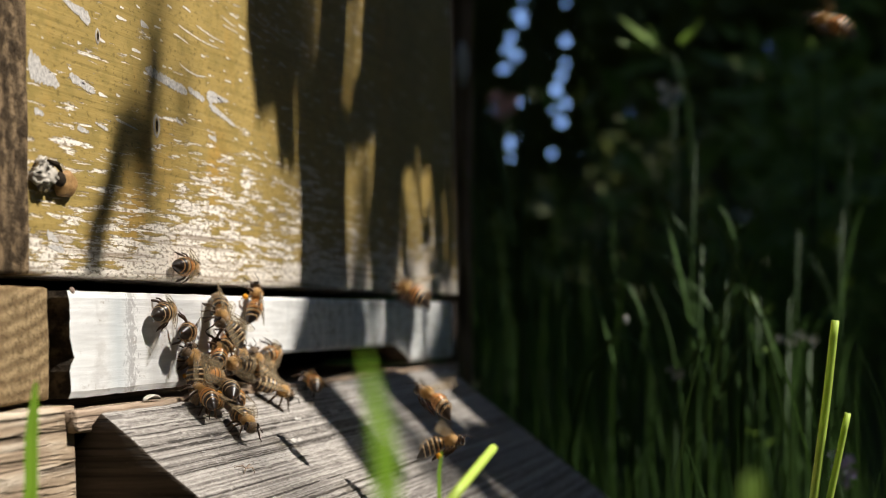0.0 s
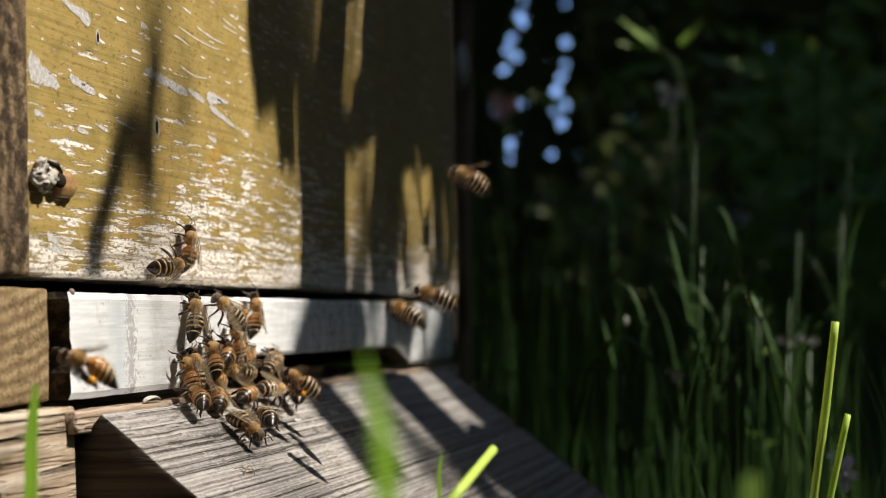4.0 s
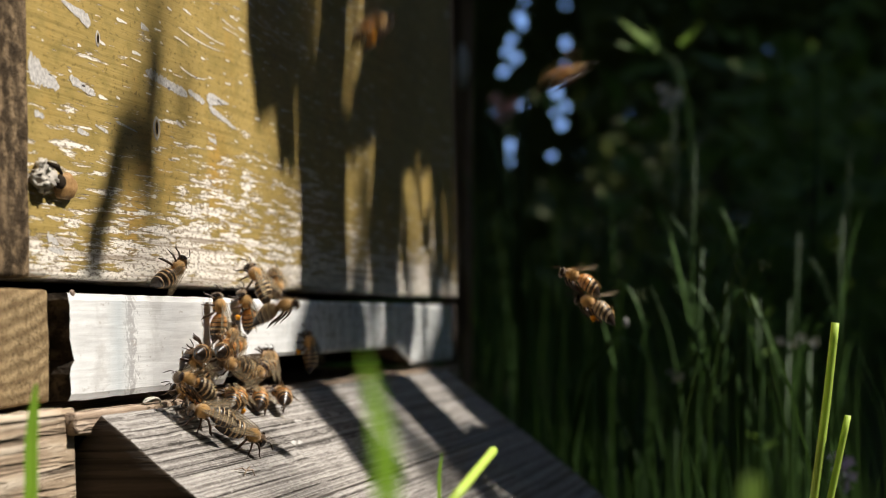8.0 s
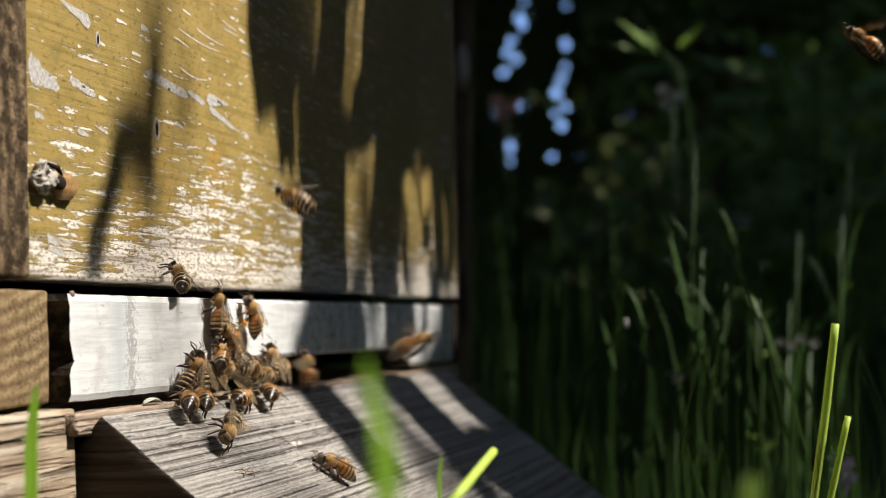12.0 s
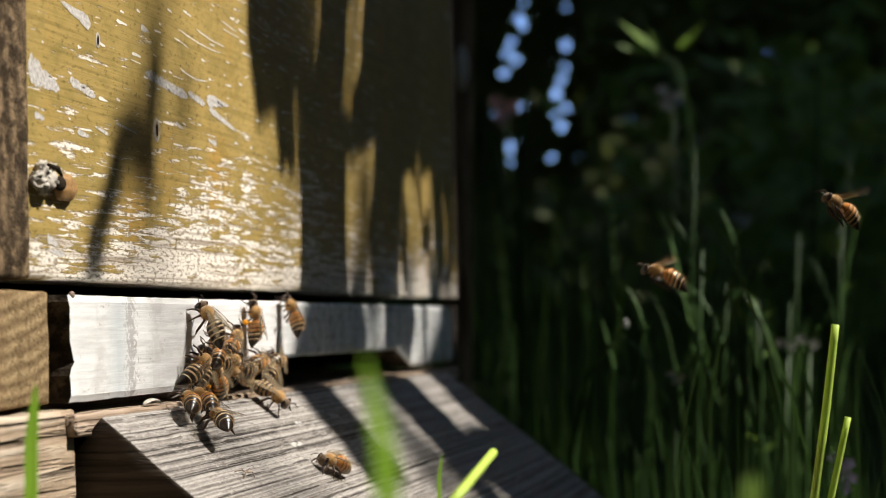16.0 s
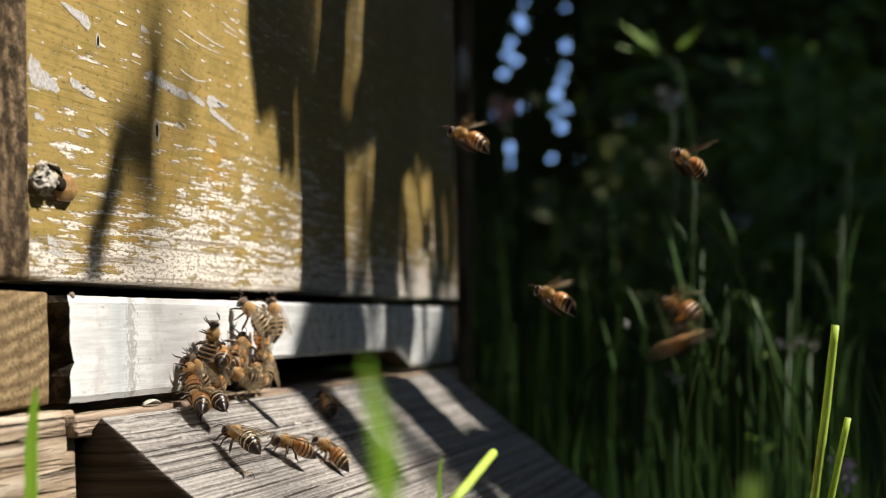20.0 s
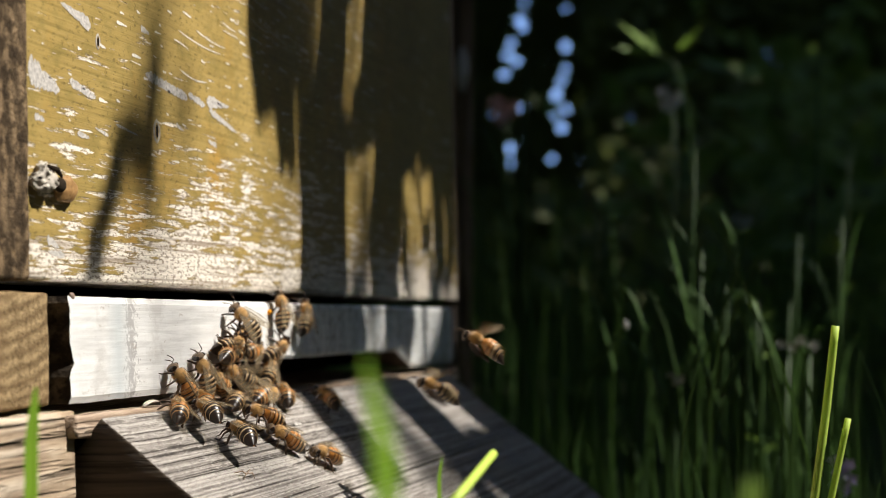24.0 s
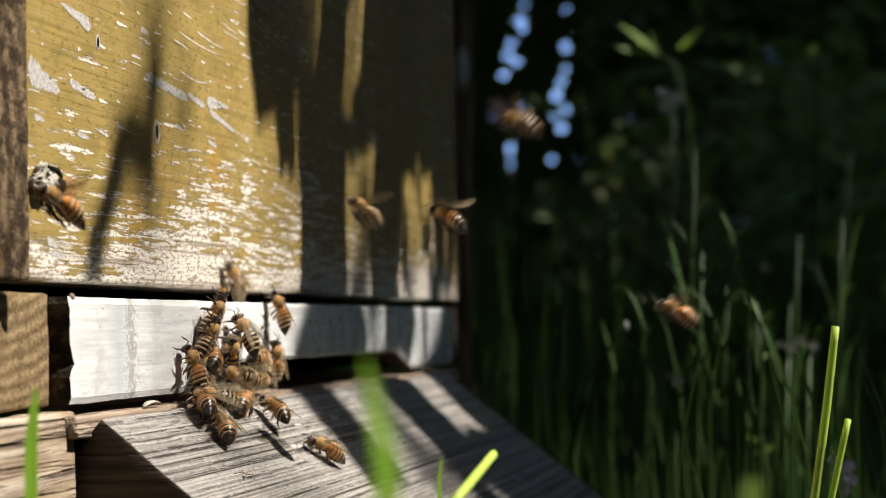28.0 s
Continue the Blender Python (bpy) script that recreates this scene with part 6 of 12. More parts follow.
    walk(bee("banded"), eased([(0.00, wall(85, -6.0, -137, -5.2, 4.0, -18, 18)), (0.50, wall(60, -2.0, -179, -5.2, 4.0, -18, 18)), (1.00, wall(50, 2.5, -214, 0, 4.0, -18, 18)), (1.25, wall(49, 3.0, -260, 0, 4.0, -18, 18)), (1.50, wall(48, 3.5, -305, 0, 4.0, -18, 18)), (2.00, wall(48, 4.3, -350, 0, 4.0, -18, 18)), (2.50, wall(58, 4.0, -351, 0, 4.0, -18, 18)), (3.00, wall(66, 3.8, -351, 0, 4.0, -18, 18)), (3.50, wall(65, 3.9, -351, 0, 4.0, -18, 18)), (4.00, wall(65, 4.3, -351, 0, 4.0, -18, 18)), (4.50, wall(63, 3.8, -355, 0, 4.0, -18, 18)), (5.00, wall(61, 3.9, -356, 0, 4.0, -18, 18)), (5.50, wall(58, 4.6, -358, 0, 4.0, -18, 18)), (6.00, wall(58, 4.4, -354, 0, 4.0, -18, 18)), (6.50, wall(65, 5.4, -349, 0, 4.0, -18, 18)), (7.00, wall(70, 6.2, -350, 0, 4.0, -18, 18)), (7.50, wall(67, 5.0, -336, 0, 4.0, -18, 18)), (8.00, wall(66, 2.8, -326, 0, 4.0, -18, 18)), (8.25, wall(66, 2.6, -288, 0, 4.0, -18, 18)), (8.50, wall(65, 2.3, -250, 0, 4.0, -18, 18)), (9.00, wall(62, 2.8, -204, 0, 4.0, -18, 18)), (9.50, wall(59, -6.8, -243, -5.2, 4.0, -18, 18)), (10.00, wall(69, -15.8, -272, -5.2, 4.0, -18, 18)), (10.50, wall(67, -16.3, -302, -5.2, 4.0, -18, 18)), (11.00, wall(64, -16.9, -297, -5.2, 4.0, -18, 18)), (11.50, wall(64, -18.8, -297, -5.2, 4.0, -18, 18)), (12.00, wall(65, -21.0, -298, -5.2, 4.0, -18, 18)), (12.50, wall(65, -20.5, -304, -5.2, 4.0, -18, 18)), (13.00, wall(67, -20.5, -276, -5.2, 4.0, -18, 18)), (13.50, wall(70, -19.4, -307, -5.2, 4.0, -18, 18)), (14.00, wall(73, -17.8, -313, -5.2, 4.0, -18, 18)), (14.50, wall(73, -17.5, -305, -5.2, 4.0, -18, 18)), (15.00, wall(74, -16.9, -298, -5.2, 4.0, -18, 18)), (15.50, wall(72, -18.0, -288, -5.2, 4.0, -18, 18)), (16.00, wall(69, -19.5, -317, -5.2, 4.0, -18, 18)), (16.50, wall(72, -20.2, -316, -5.2, 4.0, -18, 18)), (17.00, wall(74, -21.0, -317, -5.2, 4.0, -18, 18)), (17.50, wall(71, -21.4, -316, -5.2, 4.0, -18, 18)), (18.00, wall(65, -20.7, -316, -5.2, 4.0, -18, 18)), (18.50, wall(78, -21.2, -333, -5.2, 4.0, -18, 18)), (19.00, wall(93, -21.5, -331, -5.2, 4.0, -18, 18)), (19.50, wall(99, -22.1, -325, -5.2, 4.0, -18, 18)), (20.00, wall(105, -21.9, -332, -5.2, 4.0, -18, 18)), (20.50, wall(107, -20.8, -334, -5.2, 4.0, -18, 18)), (21.00, wall(112, -19.0, -332, -5.2, 4.0, -18, 18)), (21.50, wall(114, -18.8, -337, -5.2, 4.0, -18, 18)), (22.00, wall(115, -19.0, -333, -5.2, 4.0, -18, 18)), (22.50, wall(118, -18.4, -334, -5.2, 4.0, -18, 18)), (23.00, wall(118, -17.7, -334, -5.2, 4.0, -18, 18)), (23.50, wall(120, -17.6, -332, -5.2, 4.0, -18, 18)), (24.00, wall(127, -16.1, -332, -5.2, 4.0, -18, 18)), (24.50, wall(123, -19.3, -324, -5.2, 4.0, -18, 18)), (25.00, wall(120, -22.1, -332, -5.2, 4.0, -18, 18)), (25.50, ramp(113, 3.0, -341, 4.0, -9, 18)), (26.00, ramp(101, 3.0, -331, 4.0, -9, 18)), (26.50, wall(106, -21.0, -265, -5.2, 4.0, -18, 18)), (27.00, wall(103, -15.6, -245, -5.2, 4.0, -18, 18)), (27.50, wall(96, -16.0, -257, -5.2, 4.0, -18, 18)), (28.00, wall(92, -16.8, -246, -5.2, 4.0, -18, 18))]))
    walk(bee("amber"), eased([(0.00, wall(126, -18.2, 5, -5.2, 3.2, 0, 0)), (0.50, wall(120, -17.8, 9, -5.2, 3.2, 0, 0)), (1.00, wall(118, -17.4, 6, -5.2, 3.2, 0, 0)), (1.50, wall(112, -20.5, 6, -5.2, 3.2, 0, 0)), (2.00, wall(107, -23.0, 2, -5.2, 3.2, 0, 0)), (2.50, ramp(101, 3.0, 1, 3.2, 0, 0)), (3.00, ramp(94, 3.0, 2, 3.2, 0, 0)), (3.50, ramp(96, 3.0, 5, 3.2, 0, 0)), (4.00, ramp(94, 3.0, 5, 3.2, 0, 0)), (4.50, ramp(96, 3.0, 4, 3.2, 0, 0)), (5.00, ramp(98, 3.0, -3, 3.2, 0, 0)), (5.50, ramp(98, 3.0, 4, 3.2, 0, 0)), (6.00, ramp(97, 3.0, 1, 3.2, 0, 0)), (6.50, ramp(97, 3.0, 14, 3.2, 0, 0)), (7.00, ramp(98, 4.2, 29, 3.2, 0, 0)), (7.50, ramp(99, 4.1, 30, 3.2, 0, 0)), (8.00, ramp(100, 4.2, 28, 3.2, 0, 0)), (8.50, ramp(106, 3.0, 29, 3.2, 0, 0)), (9.00, ramp(110, 3.0, 43, 3.2, 0, 0)), (9.50, ramp(117, 3.0, 39, 3.2, 0, 0)), (10.00, ramp(121, 3.1, 58, 3.2, 0, 0)), (10.50, ramp(118, 4.6, 90, 3.2, 0, 0)), (11.00, ramp(118, 5.3, 58, 3.2, 0, 0)), (11.25, wall(113, -19.7, 107, -5.2, 3.2, 0, 0)), (11.50, wall(113, -19.7, 156, -5.2, 3.2, 0, 0)), (12.00, wall(94, -11.8, 156, -5.2, 3.2, 0, 0)), (12.50, wall(94, -12.5, 161, -5.2, 3.2, 0, 0)), (13.00, wall(95, -12.8, 158, -5.2, 3.2, 0, 0)), (13.50, wall(98, -13.6, 155, -5.2, 3.2, 0, 0)), (14.00, wall(97, -15.1, 148, -5.2, 3.2, 0, 0)), (14.50, wall(101, -15.8, 157, -5.2, 3.2, 0, 0)), (15.00, wall(100, -16.0, 156, -5.2, 3.2, 0, 0)), (15.50, wall(100, -18.6, 156, -5.2, 3.2, 0, 0)), (16.00, wall(103, -21.9, 156, -5.2, 3.2, 0, 0)), (16.50, wall(101, -23.4, 152, -5.2, 3.2, 0, 0)), (16.75, ramp(94, 3.0, 106, 3.2, 0, 0)), (17.00, ramp(94, 3.0, 61, 3.2, 0, 0)), (17.50, ramp(100, 3.0, 113, 3.2, 0, 0)), (18.00, ramp(105, 3.7, 155, 3.2, 0, 0)), (18.25, ramp(106, 3.4, 90, 3.2, 0, 0)), (18.50, ramp(106, 3.0, 25, 3.2, 0, 0)), (19.00, ramp(107, 3.0, 1, 3.2, 0, 0)), (19.50, ramp(125, 5.1, 16, 3.2, 0, 0)), (20.00, ramp(147, 9.2, 40, 3.2, 0, 0)), (20.50, ramp(136, 12.6, 44, 3.2, 0, 0)), (21.00, ramp(129, 15.1, 31, 3.2, 0, 0)), (21.50, ramp(127, 15.2, 28, 3.2, 0, 0)), (22.00, ramp(122, 13.5, 32, 3.2, 0, 0)), (22.50, ramp(116, 13.0, 33, 3.2, 0, 0)), (23.00, ramp(114, 12.3, 34, 3.2, 0, 0)), (23.50, ramp(113, 11.1, 42, 3.2, 0, 0)), (23.75, ramp(101, 14.6, 85, 3.2, 0, 0)), (24.00, ramp(90, 18.1, 129, 3.2, 0, 0)), (24.50, ramp(73, 16.1, 60, 3.2, 0, 0)), (25.00, ramp(55, 14.4, 46, 3.2, 0, 0)), (25.50, ramp(60, 13.1, 46, 3.2, 0, 0)), (26.00, ramp(64, 13.2, 46, 3.2, 0, 0)), (26.50, ramp(63, 13.2, 48, 3.2, 0, 0)), (27.00, ramp(64, 12.3, 36, 3.2, 0, 0)), (27.50, ramp(62, 11.2, 39, 3.2, 0, 0)), (28.00, ramp(61, 10.7, 46, 3.2, 0, 0))]))
    walk(bee("banded"), eased([(0.00, wall(116, -22.0, 115, -5.2, 3.2, 8, -12)), (0.25, ramp(117, 3.0, 70, 3.2, 4, -12)), (0.50, ramp(117, 3.0, 24, 3.2, 4, -12)), (1.00, ramp(113, 3.0, 28, 3.2, 4, -12)), (1.50, ramp(117, 3.0, 8, 3.2, 4, -12)), (2.00, ramp(119, 3.0, -49, 3.2, 4, -12)), (2.50, wall(130, -23.0, -6, -5.2, 3.2, 8, -12)), (3.00, wall(132, -20.0, 5, -5.2, 3.2, 8, -12)), (3.50, wall(131, -19.6, 7, -5.2, 3.2, 8, -12)), (4.00, wall(128, -19.6, 6, -5.2, 3.2, 8, -12)), (4.50, wall(126, -20.1, 3, -5.2, 3.2, 8, -12)), (5.00, wall(123, -19.8, 2, -5.2, 3.2, 8, -12)), (5.50, wall(120, -20.0, 2, -5.2, 3.2, 8, -12)), (6.00, wall(121, -20.0, 2, -5.2, 3.2, 8, -12)), (6.50, wall(120, -20.4, 12, -5.2, 3.2, 8, -12)), (7.00, wall(123, -21.6, 28, -5.2, 3.2, 8, -12)), (7.50, wall(121, -20.7, 26, -5.2, 3.2, 8, -12)), (8.00, wall(120, -19.9, 28, -5.2, 3.2, 8, -12)), (8.50, wall(121, -18.3, 37, -5.2, 3.2, 8, -12)), (9.00, wall(122, -16.8, 59, -5.2, 3.2, 8, -12)), (9.50, wall(124, -17.9, 44, -5.2, 3.2, 8, -12)), (10.00, wall(126, -18.4, 59, -5.2, 3.2, 8, -12)), (10.50, wall(126, -18.8, 26, -5.2, 3.2, 8, -12)), (11.00, wall(128, -18.4, 20, -5.2, 3.2, 8, -12)), (11.50, wall(130, -19.8, 13, -5.2, 3.2, 8, -12)), (12.00, wall(134, -21.6, 13, -5.2, 3.2, 8, -12)), (12.50, wall(133, -21.5, 10, -5.2, 3.2, 8, -12)), (13.00, wall(134, -20.6, 9, -5.2, 3.2, 8, -12)), (13.50, wall(130, -20.0, 15, -5.2, 3.2, 8, -12)), (14.00, wall(129, -19.6, 15, -5.2, 3.2, 8, -12)), (14.50, wall(128, -18.6, 12, -5.2, 3.2, 8, -12)), (15.00, wall(127, -18.1, 14, -5.2, 3.2, 8, -12)), (15.50, wall(128, -18.4, 11, -5.2, 3.2, 8, -12)), (16.00, wall(131, -19.1, 2, -5.2, 3.2, 8, -12)), (16.50, wall(132, -18.3, 31, -5.2, 3.2, 8, -12)), (16.75, wall(132, -17.4, 90, -5.2, 3.2, 8, -12)), (17.00, wall(133, -16.5, 149, -5.2, 3.2, 8, -12)), (17.50, wall(131, -18.4, 147, -5.2, 3.2, 8, -12)), (18.00, wall(130, -19.5, 149, -5.2, 3.2, 8, -12)), (18.45, doorway), (18.70, inside), (22.80, inside), (23.05, doorway), (23.50, wall(158, -10.1, 117, -5.2, 3.2, 8, -12)), (24.00, wall(156, -6.7, 58, -5.2, 3.2, 8, -12)), (24.50, wall(156, -5.0, 60, -5.2, 3.2, 8, -12)), (25.00, wall(158, -4.0, 86, -5.2, 3.2, 8, -12)), (25.50, wall(156, 0.0, 115, -5.2, 3.2, 8, -12)), (26.00, wall(174, 5.5, 117, 0, 3.2, 8, -12)), (26.45, doorway), (26.70, inside), (28.00, inside)]))
    walk(bee("amber"), eased([(0.00, wall(75, -22.1, 171, -5.2, 4.5, 22, 15)), (0.50, wall(78, -21.1, 174, -5.2, 4.5, 22, 15)), (1.00, wall(81, -20.8, 171, -5.2, 4.5, 22, 15)), (1.50, wall(78, -21.4, 170, -5.2, 4.5, 22, 15)), (2.00, wall(75, -21.9, 171, -5.2, 4.5, 22, 15)), (2.50, wall(70, -21.1, 148, -5.2, 4.5, 22, 15)), (3.00, wall(64, -20.1, 88, -5.2, 4.5, 22, 15)), (3.50, wall(64, -20.6, 100, -5.2, 4.5, 22, 15)), (4.00, wall(63, -21.6, 74, -5.2, 4.5, 22, 15)), (4.50, wall(64, -22.3, 95, -5.2, 4.5, 22, 15)), (5.00, ramp(62, 3.0, 28, 4.5, 11, 15)), (5.50, ramp(58, 3.0, 28, 4.5, 11, 15)), (6.00, ramp(58, 3.0, 31, 4.5, 11, 15)), (6.50, ramp(61, 3.0, 24, 4.5, 11, 15)), (7.00, ramp(63, 3.0, 23, 4.5, 11, 15)), (7.50, ramp(60, 3.0, 36, 4.5, 11, 15)), (8.00, ramp(55, 3.0, 92, 4.5, 11, 15)), (8.50, wall(58, -22.7, 140, -5.2, 4.5, 22, 15)), (8.75, wall(57, -21.8, 101, -5.2, 4.5, 22, 15)), (9.00, wall(56, -20.8, 63, -5.2, 4.5, 22, 15)), (9.50, wall(59, -23.1, 62, -5.2, 4.5, 22, 15)), (10.00, ramp(54, 3.0, 27, 4.5, 11, 15)), (10.50, ramp(57, 3.0, 24, 4.5, 11, 15)), (11.00, ramp(60, 3.0, 23, 4.5, 11, 15)), (11.50, ramp(54, 3.0, 23, 4.5, 11, 15)), (12.00, ramp(52, 3.0, 27, 4.5, 11, 15)), (12.50, ramp(49, 3.0, 26, 4.5, 11, 15)), (13.00, ramp(50, 3.0, 26, 4.5, 11, 15)), (13.50, ramp(52, 3.0, 35, 4.5, 11, 15)), (14.00, ramp(51, 3.0, 30, 4.5, 11, 15)), (14.50, ramp(53, 3.0, 32, 4.5, 11, 15)), (15.00, ramp(54, 3.0, 32, 4.5, 11, 15)), (15.50, ramp(55, 3.0, 30, 4.5, 11, 15)), (16.00, ramp(53, 3.0, 32, 4.5, 11, 15)), (16.50, ramp(52, 3.0, 27, 4.5, 11, 15)), (17.00, ramp(55, 3.0, 27, 4.5, 11, 15)), (17.50, ramp(51, 3.0, 26, 4.5, 11, 15)), (18.00, ramp(49, 3.0, 32, 4.5, 11, 15)), (18.50, ramp(52, 3.0, 32, 4.5, 11, 15)), (19.00, ramp(51, 3.0, 27, 4.5, 11, 15)), (19.50, ramp(57, 3.0, 26, 4.5, 11, 15)), (20.00, wall(64, -21.9, 62, -5.2, 4.5, 22, 15)), (20.50, wall(66, -20.8, 65, -5.2, 4.5, 22, 15)), (21.00, wall(69, -19.4, 62, -5.2, 4.5, 22, 15)), (21.50, wall(70, -19.2, 47, -5.2, 4.5, 22, 15)), (22.00, wall(67, -19.8, 46, -5.2, 4.5, 22, 15)), (22.50, wall(66, -19.0, 47, -5.2, 4.5, 22, 15)), (23.00, wall(65, -19.5, 73, -5.2, 4.5, 22, 15)), (23.50, wall(65, -19.1, 62, -5.2, 4.5, 22, 15)), (24.00, wall(60, -23.0, 113, -5.2, 4.5, 22, 15)), (24.50, wall(62, -21.2, 66, -5.2, 4.5, 22, 15)), (25.00, wall(65, -20.4, 62, -5.2, 4.5, 22, 15)), (25.50, wall(67, -17.3, 72, -5.2, 4.5, 22, 15)), (26.00, wall(68, -15.0, 62, -5.2, 4.5, 22, 15)), (26.50, wall(71, -15.8, 85, -5.2, 4.5, 22, 15)), (27.00, wall(73, -16.5, 87, -5.2, 4.5, 22, 15)), (27.50, wall(70, -17.9, 84, -5.2, 4.5, 22, 15)), (28.00, wall(67, -19.0, 88, -5.2, 4.5, 22, 15))]))
    walk(bee("dark"), eased([(0.00, ramp(75, 3.0, 30, 6.0, 15, -20)), (0.50, ramp(79, 3.0, 28, 6.0, 15, -20)), (1.00, ramp(80, 3.0, 29, 6.0, 15, -20)), (1.50, ramp(75, 3.8, 53, 6.0, 15, -20)), (1.75, ramp(71, 4.9, 110, 6.0, 15, -20)), (2.00, ramp(67, 6.0, 168, 6.0, 15, -20)), (2.45, doorway), (2.70, inside), (7.30, inside), (7.55, doorway), (8.00, ramp(50, 10.3, 128, 6.0, 15, -20)), (8.50, ramp(52, 12.2, 166, 6.0, 15, -20)), (9.00, ramp(54, 14.6, 166, 6.0, 15, -20)), (9.50, ramp(53, 14.4, 197, 6.0, 15, -20)), (10.00, ramp(57, 13.6, 272, 6.0, 15, -20)), (10.50, ramp(56, 14.1, 250, 6.0, 15, -20)), (11.00, ramp(54, 14.6, 226, 6.0, 15, -20)), (11.50, ramp(54, 14.0, 209, 6.0, 15, -20)), (12.00, ramp(53, 14.3, 202, 6.0, 15, -20)), (12.50, ramp(54, 14.1, 197, 6.0, 15, -20)), (13.00, ramp(54, 13.4, 190, 6.0, 15, -20)), (13.50, ramp(53, 13.7, 179, 6.0, 15, -20)), (13.75, ramp(54, 13.1, 134, 6.0, 15, -20)), (14.00, ramp(54, 12.6, 90, 6.0, 15, -20)), (14.50, ramp(54, 12.6, 49, 6.0, 15, -20)), (15.00, ramp(54, 12.9, 36, 6.0, 15, -20)), (15.50, ramp(52, 12.3, 38, 6.0, 15, -20)), (16.00, ramp(53, 11.1, 37, 6.0, 15, -20)), (16.50, ramp(60, 8.3, 37, 6.0, 15, -20)), (17.00, ramp(68, 4.6, 36, 6.0, 15, -20)), (17.50, ramp(65, 5.2, 31, 6.0, 15, -20)), (18.00, ramp(62, 6.3, 36, 6.0, 15, -20)), (18.50, ramp(63, 5.7, 31, 6.0, 15, -20)), (19.00, ramp(63, 5.0, 36, 6.0, 15, -20)), (19.50, ramp(64, 4.8, 43, 6.0, 15, -20)), (20.00, ramp(63, 4.2, 46, 6.0, 15, -20)), (20.50, ramp(65, 3.6, 62, 6.0, 15, -20)), (21.00, ramp(65, 4.2, 46, 6.0, 15, -20)), (21.50, ramp(64, 4.4, 62, 6.0, 15, -20)), (22.00, ramp(62, 5.5, 45, 6.0, 15, -20)), (22.50, ramp(60, 7.2, 44, 6.0, 15, -20)), (23.00, ramp(59, 7.4, 36, 6.0, 15, -20)), (23.50, ramp(60, 7.9, 46, 6.0, 15, -20)), (24.00, ramp(53, 7.3, 46, 6.0, 15, -20)), (24.50, ramp(58, 7.3, 50, 6.0, 15, -20)), (25.00, ramp(64, 6.0, 36, 6.0, 15, -20)), (25.50, ramp(55, 7.7, 38, 6.0, 15, -20)), (26.00, ramp(50, 9.0, 47, 6.0, 15, -20)), (26.50, ramp(53, 8.9, 42, 6.0, 15, -20)), (27.00, ramp(54, 9.4, 46, 6.0, 15, -20)), (27.50, ramp(59, 6.8, 56, 6.0, 15, -20)), (28.00, ramp(67, 3.9, 129, 6.0, 15, -20))]))
    walk(bee("amber"), eased([(0.00, ramp(66, 3.5, 167, 3.2, 2, 8)), (0.50, ramp(71, 3.0, 172, 3.2, 2, 8)), (1.00, ramp(70, 3.0, 154, 3.2, 2, 8)), (1.50, ramp(69, 3.0, 161, 3.2, 2, 8)), (2.00, ramp(66, 4.6, 153, 3.2, 2, 8)), (2.50, ramp(68, 4.1, 154, 3.2, 2, 8)), (3.00, ramp(72, 3.0, 154, 3.2, 2, 8)), (3.50, ramp(74, 3.0, 129, 3.2, 2, 8)), (3.75, ramp(74, 3.0, 81, 3.2, 2, 8)), (4.00, ramp(73, 3.0, 32, 3.2, 2, 8)), (4.50, ramp(76, 3.0, 22, 3.2, 2, 8)), (5.00, ramp(79, 3.0, 8, 3.2, 2, 8)), (5.50, ramp(82, 3.0, -7, 3.2, 2, 8)), (6.00, ramp(83, 3.0, -25, 3.2, 2, 8)), (6.50, ramp(83, 3.0, 13, 3.2, 2, 8)), (7.00, ramp(84, 3.0, 30, 3.2, 2, 8)), (7.50, ramp(83, 3.0, 28, 3.2, 2, 8)), (8.00, ramp(82, 3.0, 30, 3.2, 2, 8)), (8.50, ramp(86, 3.0, 32, 3.2, 2, 8)), (9.00, ramp(92, 3.0, 30, 3.2, 2, 8)), (9.50, ramp(96, 3.0, 27, 3.2, 2, 8)), (10.00, ramp(98, 3.0, 29, 3.2, 2, 8)), (10.50, ramp(94, 3.0, 15, 3.2, 2, 8)), (11.00, ramp(88, 3.0, 5, 3.2, 2, 8)), (11.50, ramp(89, 3.0, 3, 3.2, 2, 8)), (12.00, ramp(90, 3.0, 5, 3.2, 2, 8)), (12.45, doorway), (12.70, inside), (20.30, inside), (20.55, doorway), (21.00, ramp(59, 3.0, 27, 3.2, 2, 8)), (21.50, ramp(59, 3.0, 25, 3.2, 2, 8)), (22.00, ramp(59, 3.0, 32, 3.2, 2, 8)), (22.50, ramp(57, 3.0, 29, 3.2, 2, 8)), (23.00, ramp(54, 3.0, 34, 3.2, 2, 8)), (23.50, ramp(55, 3.0, 32, 3.2, 2, 8)), (24.00, ramp(47, 3.4, 32, 3.2, 2, 8)), (24.50, ramp(50, 3.0, 27, 3.2, 2, 8)), (25.00, ramp(55, 3.0, 27, 3.2, 2, 8)), (25.50, ramp(60, 3.0, 25, 3.2, 2, 8)), (26.00, ramp(65, 3.0, 27, 3.2, 2, 8)), (26.50, ramp(67, 3.0, 29, 3.2, 2, 8)), (27.00, ramp(70, 3.0, 27, 3.2, 2, 8)), (27.50, ramp(65, 3.0, 27, 3.2, 2, 8)), (28.00, ramp(65, 3.0, 27, 3.2, 2, 8))]))
